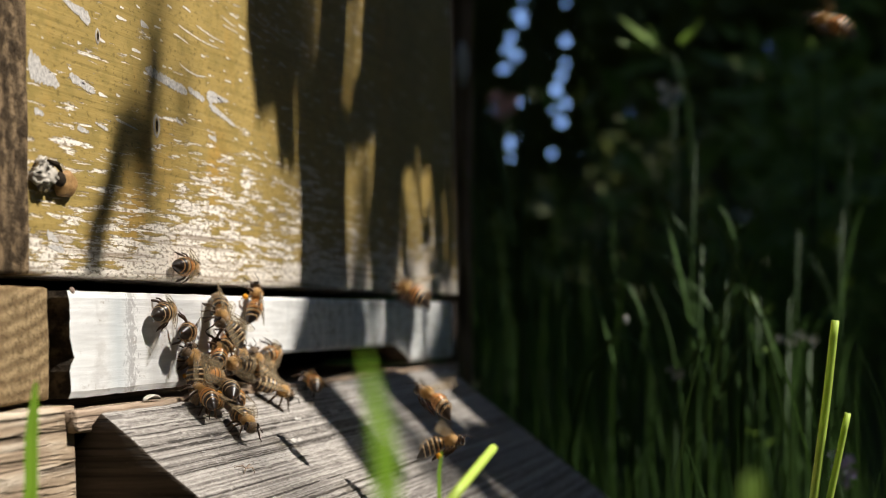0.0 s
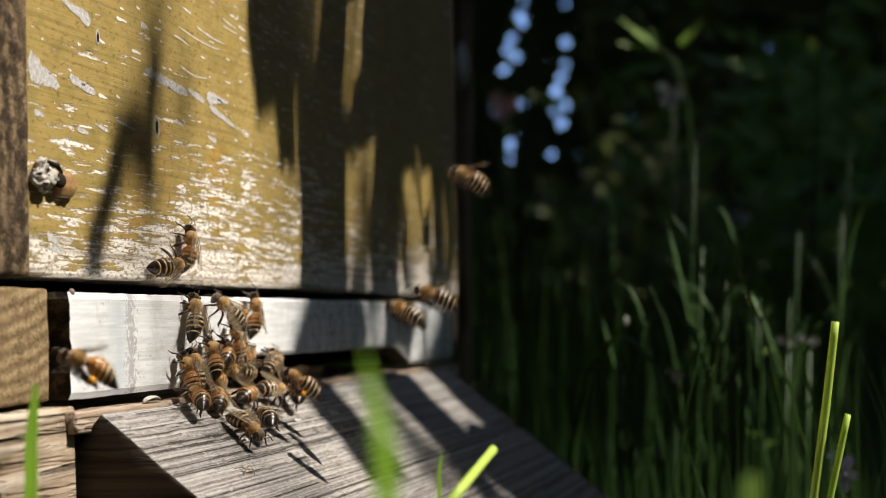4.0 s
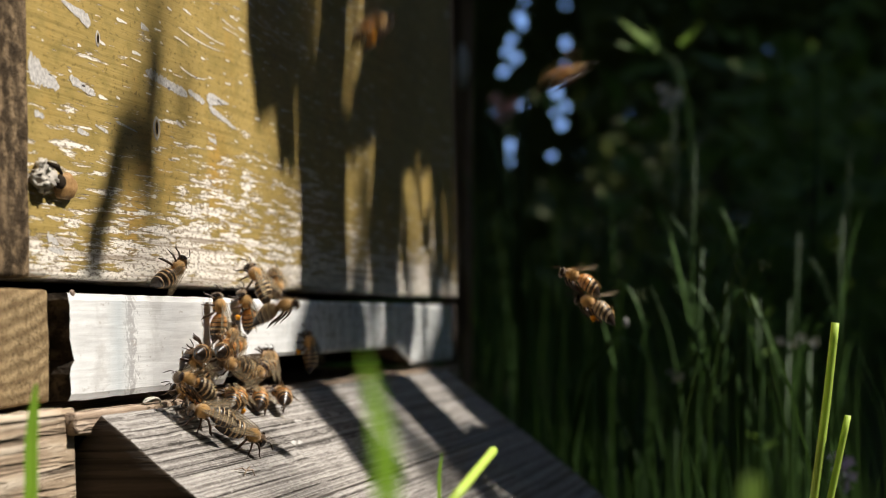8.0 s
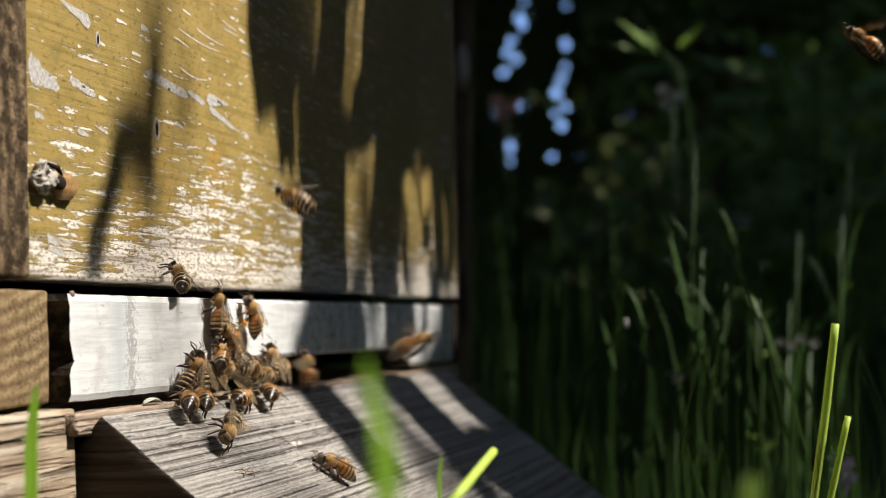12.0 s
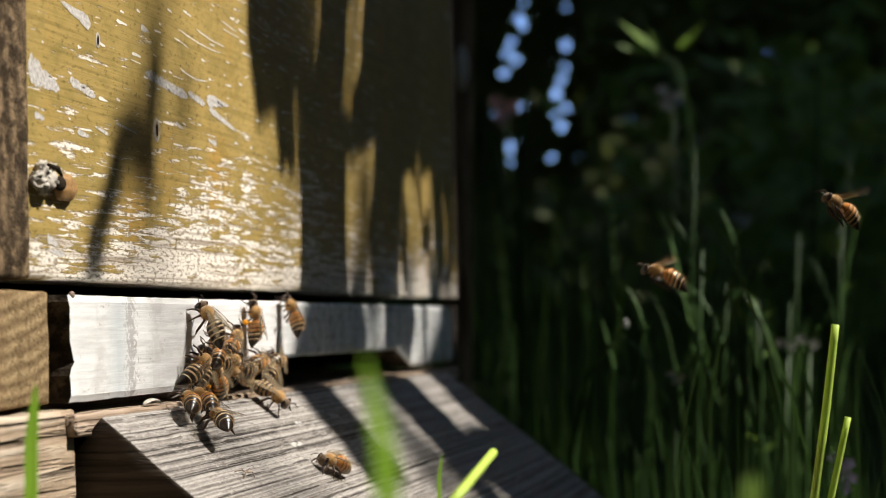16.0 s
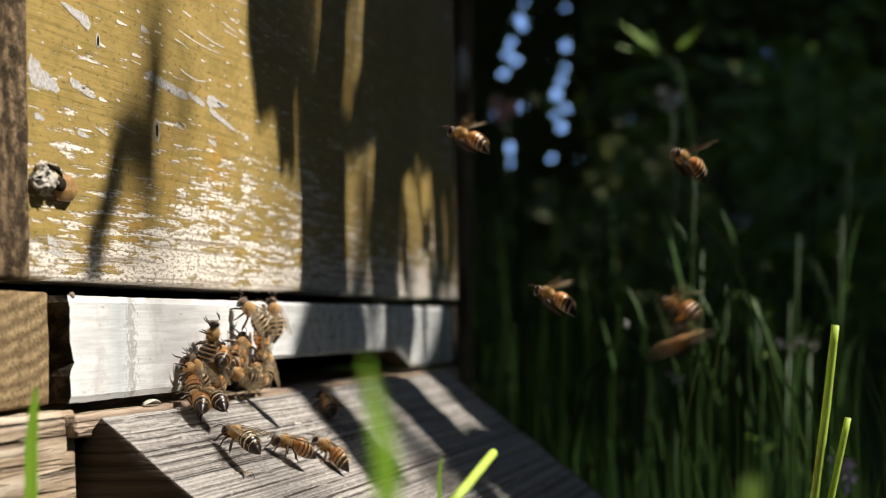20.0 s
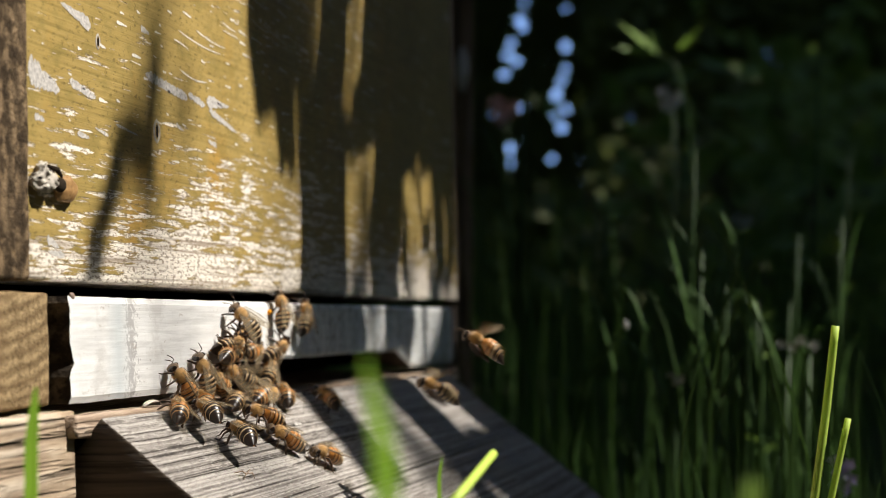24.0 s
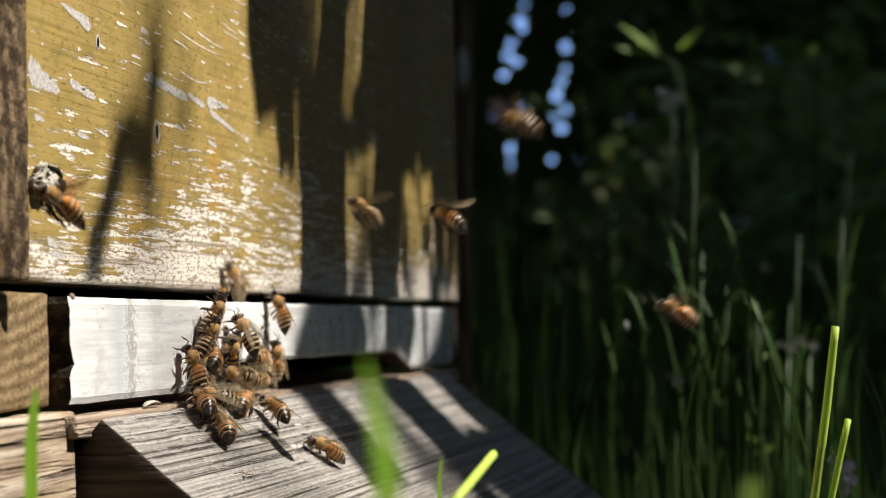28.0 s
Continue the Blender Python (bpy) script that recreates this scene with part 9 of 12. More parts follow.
    walk(bee("banded"), eased([(0.00, wall(121, -21.4, 14, -5.2, 3.2, 8, -12)), (0.50, wall(126, -22.3, 16, -5.2, 3.2, 8, -12)), (1.00, wall(128, -22.3, 13, -5.2, 3.2, 8, -12)), (1.50, wall(129, -22.1, 23, -5.2, 3.2, 8, -12)), (2.00, wall(129, -20.8, 45, -5.2, 3.2, 8, -12)), (2.50, wall(126, -20.4, 29, -5.2, 3.2, 8, -12)), (3.00, wall(127, -20.6, 38, -5.2, 3.2, 8, -12)), (3.50, wall(126, -20.7, 30, -5.2, 3.2, 8, -12)), (4.00, wall(125, -20.4, 28, -5.2, 3.2, 8, -12)), (4.50, wall(126, -21.4, 36, -5.2, 3.2, 8, -12)), (5.00, wall(124, -21.2, 16, -5.2, 3.2, 8, -12)), (5.50, wall(127, -22.0, 21, -5.2, 3.2, 8, -12)), (6.00, wall(125, -21.9, 18, -5.2, 3.2, 8, -12)), (6.50, wall(127, -21.6, 35, -5.2, 3.2, 8, -12)), (7.00, wall(127, -22.4, 37, -5.2, 3.2, 8, -12)), (7.50, wall(125, -21.3, 30, -5.2, 3.2, 8, -12)), (8.00, wall(124, -20.0, 27, -5.2, 3.2, 8, -12)), (8.50, wall(124, -20.6, 28, -5.2, 3.2, 8, -12)), (9.00, wall(122, -21.6, 38, -5.2, 3.2, 8, -12)), (9.50, wall(122, -21.1, 36, -5.2, 3.2, 8, -12)), (10.00, wall(125, -20.2, 36, -5.2, 3.2, 8, -12)), (10.50, wall(124, -20.0, 48, -5.2, 3.2, 8, -12)), (11.00, wall(125, -20.2, 58, -5.2, 3.2, 8, -12)), (11.50, wall(125, -20.2, 79, -5.2, 3.2, 8, -12)), (12.00, wall(126, -20.1, 63, -5.2, 3.2, 8, -12)), (12.50, wall(126, -20.5, 52, -5.2, 3.2, 8, -12)), (13.00, wall(125, -20.7, 58, -5.2, 3.2, 8, -12)), (13.50, wall(121, -19.7, 63, -5.2, 3.2, 8, -12)), (14.00, wall(123, -20.7, 46, -5.2, 3.2, 8, -12)), (14.50, wall(120, -20.0, 46, -5.2, 3.2, 8, -12)), (15.00, wall(120, -20.5, 42, -5.2, 3.2, 8, -12)), (15.50, wall(124, -20.5, 42, -5.2, 3.2, 8, -12)), (16.00, wall(125, -21.2, 36, -5.2, 3.2, 8, -12)), (16.50, wall(125, -21.1, 21, -5.2, 3.2, 8, -12)), (17.00, wall(123, -20.5, 16, -5.2, 3.2, 8, -12)), (17.50, wall(120, -21.3, 35, -5.2, 3.2, 8, -12)), (18.00, wall(119, -21.5, 44, -5.2, 3.2, 8, -12)), (18.50, wall(123, -21.5, 37, -5.2, 3.2, 8, -12)), (19.00, wall(124, -21.7, 22, -5.2, 3.2, 8, -12)), (19.50, wall(124, -21.1, 41, -5.2, 3.2, 8, -12)), (20.00, wall(121, -20.6, 56, -5.2, 3.2, 8, -12)), (20.50, wall(120, -20.4, 22, -5.2, 3.2, 8, -12)), (21.00, wall(119, -20.9, 18, -5.2, 3.2, 8, -12)), (21.50, wall(120, -21.2, 13, -5.2, 3.2, 8, -12)), (22.00, wall(120, -20.6, 15, -5.2, 3.2, 8, -12)), (22.50, wall(125, -20.4, 21, -5.2, 3.2, 8, -12)), (23.00, wall(126, -20.6, 26, -5.2, 3.2, 8, -12)), (23.50, wall(127, -20.7, 21, -5.2, 3.2, 8, -12)), (24.00, wall(123, -21.1, 46, -5.2, 3.2, 8, -12)), (24.50, wall(122, -21.5, 28, -5.2, 3.2, 8, -12)), (25.00, wall(122, -21.9, 14, -5.2, 3.2, 8, -12)), (25.50, wall(121, -20.5, 19, -5.2, 3.2, 8, -12)), (26.00, wall(121, -19.9, 14, -5.2, 3.2, 8, -12)), (26.50, wall(125, -20.9, 15, -5.2, 3.2, 8, -12)), (27.00, wall(127, -21.8, 16, -5.2, 3.2, 8, -12)), (27.50, wall(124, -21.0, 19, -5.2, 3.2, 8, -12)), (28.00, wall(120, -20.7, 43, -5.2, 3.2, 8, -12))]))
    walk(bee("amber"), eased([(0.00, ramp(62, 3.0, 53, 4.5, 11, 15)), (0.50, ramp(59, 3.0, 35, 4.5, 11, 15)), (1.00, ramp(59, 3.0, 34, 4.5, 11, 15)), (1.50, ramp(61, 3.0, 41, 4.5, 11, 15)), (2.00, ramp(61, 3.0, 34, 4.5, 11, 15)), (2.50, ramp(60, 3.0, 29, 4.5, 11, 15)), (3.00, ramp(57, 3.0, 30, 4.5, 11, 15)), (3.50, ramp(57, 3.0, 35, 4.5, 11, 15)), (4.00, ramp(58, 3.0, 41, 4.5, 11, 15)), (4.50, ramp(59, 3.0, 42, 4.5, 11, 15)), (5.00, ramp(59, 3.0, 68, 4.5, 11, 15)), (5.50, ramp(60, 3.0, 99, 4.5, 11, 15)), (6.00, ramp(61, 3.0, 101, 4.5, 11, 15)), (6.50, ramp(59, 3.0, 79, 4.5, 11, 15)), (7.00, ramp(60, 3.0, 52, 4.5, 11, 15)), (7.50, ramp(61, 3.0, 57, 4.5, 11, 15)), (8.00, ramp(59, 3.0, 61, 4.5, 11, 15)), (8.50, ramp(57, 3.0, 68, 4.5, 11, 15)), (9.00, ramp(57, 3.0, 46, 4.5, 11, 15)), (9.50, ramp(58, 3.0, 43, 4.5, 11, 15)), (10.00, ramp(60, 3.0, 29, 4.5, 11, 15)), (10.50, ramp(61, 3.0, 32, 4.5, 11, 15)), (11.00, ramp(62, 3.0, 46, 4.5, 11, 15)), (11.50, ramp(63, 3.0, 42, 4.5, 11, 15)), (12.00, ramp(61, 3.0, 34, 4.5, 11, 15)), (12.50, ramp(61, 3.0, 30, 4.5, 11, 15)), (13.00, ramp(62, 3.0, 39, 4.5, 11, 15)), (13.50, ramp(63, 3.0, 41, 4.5, 11, 15)), (14.00, ramp(64, 3.0, 36, 4.5, 11, 15)), (14.50, ramp(62, 3.0, 42, 4.5, 11, 15)), (15.00, ramp(64, 3.0, 47, 4.5, 11, 15)), (15.50, ramp(62, 3.0, 54, 4.5, 11, 15)), (16.00, ramp(62, 3.0, 51, 4.5, 11, 15)), (16.50, ramp(63, 3.0, 39, 4.5, 11, 15)), (17.00, ramp(62, 3.0, 32, 4.5, 11, 15)), (17.50, ramp(62, 3.0, 28, 4.5, 11, 15)), (18.00, ramp(62, 3.0, 30, 4.5, 11, 15)), (18.50, ramp(62, 3.0, 27, 4.5, 11, 15)), (19.00, ramp(62, 3.0, 31, 4.5, 11, 15)), (19.50, ramp(61, 3.0, 33, 4.5, 11, 15)), (20.00, ramp(58, 3.0, 38, 4.5, 11, 15)), (20.50, ramp(59, 3.0, 31, 4.5, 11, 15)), (21.00, ramp(62, 3.0, 32, 4.5, 11, 15)), (21.50, ramp(64, 3.0, 39, 4.5, 11, 15)), (22.00, ramp(63, 3.0, 50, 4.5, 11, 15)), (22.50, ramp(62, 3.0, 63, 4.5, 11, 15)), (23.00, ramp(63, 3.0, 59, 4.5, 11, 15)), (23.50, ramp(63, 3.0, 97, 4.5, 11, 15)), (24.00, ramp(61, 3.0, 39, 4.5, 11, 15)), (24.50, ramp(59, 3.0, 68, 4.5, 11, 15)), (25.00, ramp(60, 3.0, 85, 4.5, 11, 15)), (25.50, ramp(60, 3.0, 52, 4.5, 11, 15)), (26.00, ramp(59, 3.0, 46, 4.5, 11, 15)), (26.50, ramp(61, 3.0, 43, 4.5, 11, 15)), (27.00, ramp(61, 3.0, 31, 4.5, 11, 15)), (27.50, ramp(60, 3.0, 40, 4.5, 11, 15)), (28.00, ramp(61, 3.0, 47, 4.5, 11, 15))]))
    fly(bee("amber", True), [(0.00, air(120, -160, 62, 80, 22, 7)), (0.10, air(117, -146, 53, 84, 26, 8)), (0.20, air(113, -127, 43, 80, 26, 7)), (0.30, air(110, -115, 41, 72, 30, 6)), (0.40, air(107, -101, 40, 71, 33, 5)), (0.50, air(105, -92, 40, 78, 25, 4)), (0.60, air(103, -83, 41, 87, 27, 5)), (0.70, air(100, -73, 43, 96, 35, 4)), (0.80, air(99, -65, 38, 91, 22, 2)), (0.90, air(99, -64, 28, 84, 29, -0)), (1.00, air(100, -66, 21, 89, 32, -1)), (1.10, air(100, -67, 17, 95, 23, 1)), (1.20, air(100, -62, 6, 101, 22, 2)), (1.30, air(99, -57, -1, 97, 23, 3)), (1.40, air(97, -50, -11, 101, 23, 3)), (1.50, air(97, -46, -15, 102, 29, 2)), (1.60, air(96, -43, -16, 108, 29, 2)), (1.70, air(95, -38, -17, 107, 30, 3)), (1.82, doorway), (1.95, inside), (5.45, inside), (5.65, doorway), (5.80, air(95, -43, -23, -65, 4, -8)), (5.90, air(99, -59, -32, -71, 5, -7)), (6.00, air(102, -74, -37, -72, 15, -8)), (6.10, air(110, -105, -45, -70, 15, -8)), (6.20, air(124, -165, -44, -63, 21, -8)), (6.30, air(134, -209, -41, -67, 14, -8)), (7.10, outside), (8.00, outside), (8.90, air(130, -179, 41, 84, 29, 6)), (9.00, air(128, -167, 38, 76, 27, 5)), (9.10, air(126, -158, 36, 80, 25, 5)), (9.20, air(123, -144, 34, 73, 31, 5)), (9.30, air(121, -136, 31, 67, 30, 5)), (9.40, air(118, -121, 20, 69, 28, 6)), (9.50, air(116, -110, 13, 70, 25, 5)), (9.60, air(114, -102, 8, 65, 20, 4)), (9.70, air(113, -95, 0, 74, 21, 3)), (9.80, air(111, -88, -8, 66, 31, 5)), (9.90, air(108, -74, -11, 66, 30, 6)), (10.00, air(106, -63, -11, 75, 34, 5)), (10.10, air(103, -53, -8, 70, 29, 5)), (10.20, air(100, -41, -6, 73, 31, 4)), (10.30, air(100, -37, -11, 68, 23, 1)), (10.40, air(100, -36, -16, 68, 21, 1)), (10.52, doorway), (10.65, inside), (11.65, inside), (11.85, doorway), (12.00, air(105, -53, -15, -69, 18, -8)), (12.10, air(110, -73, -1, -68, 23, -8)), (12.20, air(113, -88, 9, -74, 21, -7)), (12.30, air(116, -104, 18, -70, 22, -8)), (12.40, air(121, -129, 30, -66, 19, -8)), (12.50, air(124, -140, 37, -58, 23, -8)), (12.60, air(128, -162, 47, -57, 16, -8)), (12.70, air(134, -191, 60, -60, 16, -8)), (13.50, outside), (14.20, outside), (15.10, air(129, -178, 1, 80, 28, 7)), (15.20, air(126, -164, 3, 77, 27, 6)), (15.30, air(123, -152, 4, 72, 32, 7)), (15.40, air(119, -136, 8, 65, 33, 6)), (15.50, air(117, -129, 11, 74, 35, 4)), (15.60, air(116, -121, 14, 83, 26, 2)), (15.70, air(115, -119, 14, 86, 25, -0)), (15.80, air(116, -122, 9, 95, 27, -1)), (15.90, air(116, -120, 4, 99, 30, 1)), (16.00, air(115, -117, 1, 92, 22, 2)), (16.10, air(114, -112, -4, 98, 30, 3)), (16.20, air(113, -106, -11, 97, 20, 2)), (16.30, air(113, -103, -15, 87, 30, 1)), (16.40, air(112, -101, -20, 91, 25, 0)), (16.50, air(113, -102, -23, 95, 32, 0)), (16.60, air(112, -100, -25, 85, 32, 1)), (16.70, air(112, -97, -25, 94, 34, 2)), (16.80, air(111, -92, -25, 102, 28, 3)), (16.90, air(109, -85, -28, 104, 24, 3)), (17.00, air(108, -79, -30, 110, 32, 3)), (17.10, air(107, -74, -29, 108, 26, 5)), (17.20, air(103, -60, -26, 102, 31, 5)), (17.30, air(101, -53, -23, 110, 32, 3)), (17.50, air(99, -42, -18, 118, 28, 3)), (17.62, doorway), (17.75, inside), (18.65, inside), (18.85, doorway), (19.00, air(87, -34, -22, -90, 11, -4)), (19.10, air(89, -42, -24, -85, 14, -7)), (19.20, air(94, -64, -22, -88, 22, -8)), (19.30, air(99, -90, -11, -89, 24, -8)), (19.40, air(106, -120, -10, -86, 17, -8)), (19.50, air(111, -140, -17, -87, 10, -8)), (19.60, air(116, -161, -21, -88, 19, -8)), (19.70, air(125, -198, -23, -81, 15, -8)), (20.50, outside), (21.40, air(127, -177, 78, 73, 26, 6)), (21.50, air(125, -165, 67, 75, 20, 7)), (21.60, air(121, -146, 53, 69, 21, 8)), (21.90, air(110, -94, 19, 73, 20, 7)), (22.20, air(104, -59, -9, 68, 25, 5)), (22.40, air(100, -42, -16, 68, 21, 4)), (22.52, doorway), (22.65, inside), (25.15, inside), (25.35, doorway), (25.50, air(83, -41, -15, -83, 18, -4)), (25.60, air(85, -49, -14, -85, 9, -8)), (25.70, air(91, -76, -16, -89, 17, -8)), (25.80, air(103, -131, 0, -85, 19, -8)), (25.90, air(117, -194, 16, -77, 20, -8)), (26.70, outside), (27.40, air(99, -92, 78, 69, 21, 2)), (27.50, air(98, -86, 66, 70, 24, 2)), (27.60, air(97, -81, 53, 73, 21, 2)), (27.70, air(97, -75, 40, 64, 27, 1)), (27.80, air(97, -76, 31, 60, 21, 1)), (27.90, air(97, -72, 22, 60, 26, 2)), (28.00, air(96, -66, 17, 63, 24, 3))], [(0.0, 1.8), (5.7, 6.4), (8.8, 10.5), (11.9, 12.8), (15.0, 17.6), (18.9, 19.8), (21.3, 22.5), (25.4, 26.0), (27.3, 28.0)])
    fly(bee("amber", True), [(0.00, air(96, -56, -3, 69, 24, 4)), (0.10, air(95, -48, -13, 73, 19, 6)), (0.20, air(92, -33, -19, 68, 28, 8)), (0.32, doorway), (0.45, inside), (2.25, inside), (2.45, doorway), (2.60, air(99, -14, -6, 78, 38, -0)), (2.80, air(98, -14, 2, 82, 36, -1)), (2.90, air(99, -20, 7, 78, 38, -3)), (3.00, air(101, -27, 9, 77, 33, -2)), (3.10, air(101, -29, 10, 87, 35, 3)), (3.20, air(98, -16, 13, 80, 24, 4)), (3.30, air(88, -13, 7, 75, 22, 1)), (3.40, air(98, -13, 2, 82, 27, -0)), (3.50, air(87, -13, -3, 82, 24, -2)), (3.70, air(101, -23, -18, 82, 24, -3)), (3.82, doorway), (3.95, inside), (5.95, inside), (6.15, doorway), (6.30, air(103, -32, -9, 97, 38, -1)), (6.40, air(104, -35, -3, 104, 38, -1)), (6.50, air(104, -36, 2, 109, 30, -0)), (6.60, air(104, -36, 7, 107, 40, 1)), (6.70, air(103, -34, 20, 105, 38, -1)), (6.80, air(104, -42, 30, 99, 40, -5)), (6.90, air(107, -56, 36, 95, 31, -5)), (7.00, air(108, -63, 36, 102, 25, -4)), (7.10, air(111, -75, 35, 92, 25, -7)), (7.20, air(116, -91, 24, 91, 18, -6)), (7.30, air(118, -99, 12, 89, 27, -3)), (7.40, air(119, -103, 5, 96, 34, -0)), (7.50, air(119, -101, 8, 102, 25, 1)), (7.60, air(118, -99, 7, 100, 29, 1)), (7.70, air(118, -96, 7, 90, 32, 1)), (7.80, air(118, -96, 4, 86, 32, 0)), (7.90, air(118, -95, 2, 89, 26, 0)), (8.00, air(118, -95, 0, 86, 27, -0)), (8.10, air(118, -96, -4, 80, 20, 1)), (8.20, air(117, -91, -11, 78, 22, 2)), (8.30, air(117, -87, -17, 73, 30, 4)), (8.40, air(114, -75, -21, 78, 27, 4)), (8.50, air(113, -71, -23, 69, 33, 2)), (8.60, air(112, -67, -21, 64, 25, 1)), (8.70, air(112, -65, -24, 69, 32, 1)), (8.80, air(112, -63, -29, 64, 29, 3)), (8.90, air(109, -53, -28, 72, 33, 4)), (9.10, air(106, -40, -19, 69, 29, 3)), (9.22, doorway), (9.35, inside), (10.25, inside), (10.45, doorway), (10.60, air(78, -25, -14, -57, 20, -4)), (10.80, air(82, -42, -12, -63, 23, -8)), (10.90, air(88, -71, 13, -67, 25, -8)), (11.00, air(93, -99, 37, -69, 25, -8)), (11.10, air(100, -134, 64, -69, 17, -8)), (11.20, air(106, -164, 88, -68, 24, -8)), (12.00, outside), (12.80, air(118, -178, 33, 71, 23, 7)), (13.00, air(112, -150, 22, 75, 32, 6)), (13.30, air(103, -112, 7, 74, 31, 6)), (13.60, air(96, -78, -7, 78, 24, 5)), (13.90, air(89, -48, -16, 77, 32, 5)), (14.02, doorway), (14.15, inside), (14.95, inside), (15.15, doorway), (15.30, air(93, -38, -13, -77, 25, -5)), (15.40, air(95, -48, -3, -82, 21, -8)), (15.50, air(101, -76, 4, -82, 21, -8)), (15.60, air(108, -104, 12, -79, 19, -8)), (15.70, air(117, -147, 33, -79, 22, -8)), (15.80, air(127, -196, 56, -86, 26, -8)), (16.60, outside), (16.80, outside), (17.70, air(143, -186, 53, 107, 19, 8)), (17.80, air(139, -165, 39, 105, 19, 8)), (17.90, air(134, -141, 22, 102, 19, 8)), (18.00, air(131, -126, 15, 111, 25, 7)), (18.10, air(128, -113, 12, 105, 33, 6)), (18.20, air(124, -99, 17, 95, 31, 5)), (18.30, air(122, -91, 22, 97, 35, 5)), (18.40, air(119, -78, 22, 93, 21, 4)), (18.50, air(118, -72, 13, 102, 18, 2)), (18.60, air(118, -70, 4, 100, 25, 2)), (18.70, air(116, -61, -1, 110, 28, 4)), (18.80, air(113, -51, 4, 105, 29, 5)), (18.90, air(111, -42, 5, 102, 24, 3)), (19.00, air(111, -39, -1, 110, 27, 1)), (19.10, air(110, -36, -4, 115, 26, 1)), (19.20, air(110, -33, -5, 118, 35, 2)), (19.30, air(108, -27, -4, 113, 37, 2)), (19.40, air(108, -25, -1, 109, 33, 1)), (19.50, air(108, -25, -3, 118, 26, 1)), (19.70, air(108, -21, -17, 126, 24, 1)), (19.82, doorway), (19.95, inside), (20.75, inside), (20.95, doorway), (21.10, air(102, -63, 6, 133, 30, 5)), (21.20, air(100, -53, 4, 124, 24, 4)), (21.30, air(98, -44, 2, 124, 26, 1)), (21.50, air(98, -45, -4, 116, 31, 1)), (21.70, air(97, -37, -14, 112, 31, 2)), (21.82, doorway), (21.95, inside), (22.85, inside), (23.05, doorway), (23.20, air(91, -39, -14, -93, 19, -8)), (23.40, air(101, -86, -3, -88, 26, -8)), (23.50, air(108, -119, 11, -87, 19, -8)), (23.60, air(115, -150, 23, -86, 19, -8)), (23.70, air(125, -195, 39, -88, 16, -8)), (24.50, outside), (24.60, outside), (25.50, air(117, -184, 53, 133, 28, 8)), (25.60, air(114, -168, 47, 128, 26, 8)), (25.70, air(108, -144, 40, 119, 26, 8)), (25.80, air(103, -119, 26, 121, 25, 8)), (25.90, air(100, -102, 20, 120, 27, 7)), (26.00, air(97, -90, 20, 126, 27, 7)), (26.10, air(93, -75, 17, 118, 21, 8)), (26.20, air(88, -49, 10, 126, 22, 7)), (26.30, air(87, -45, 4, 117, 32, 1)), (26.40, air(87, -45, 12, 110, 36, 0)), (26.50, air(86, -45, 27, 115, 34, 1)), (26.60, air(84, -41, 49, 114, 42, 4)), (26.70, air(81, -31, 68, 121, 41, 7)), (26.80, air(77, -14, 68, 112, 34, 6)), (26.90, air(58, -13, 59, 113, 23, 2)), (27.00, air(53, -13, 56, 123, 22, 1)), (27.10, air(51, -13, 49, 133, 17, 0)), (27.20, air(51, -14, 37, 124, 22, 0)), (27.30, air(46, -14, 29, 126, 26, 1)), (27.40, air(41, -14, 22, 133, 22, 1)), (27.50, air(33, -14, 21, 137, 27, 1)), (27.60, air(27, -14, 20, 145, 30, 3)), (27.70, air(3, -14, 16, 145, 25, 4)), (27.80, air(-3, -14, 15, 145, 27, 1)), (27.90, air(-7, -14, 14, 139, 29, 1)), (28.00, air(-12, -14, 15, 145, 29, 1))], [(0.0, 0.3), (2.5, 3.8), (6.2, 9.2), (10.5, 11.3), (12.7, 14.0), (15.2, 15.9), (17.6, 19.8), (21.0, 21.8), (23.1, 23.8), (25.4, 28.0)])
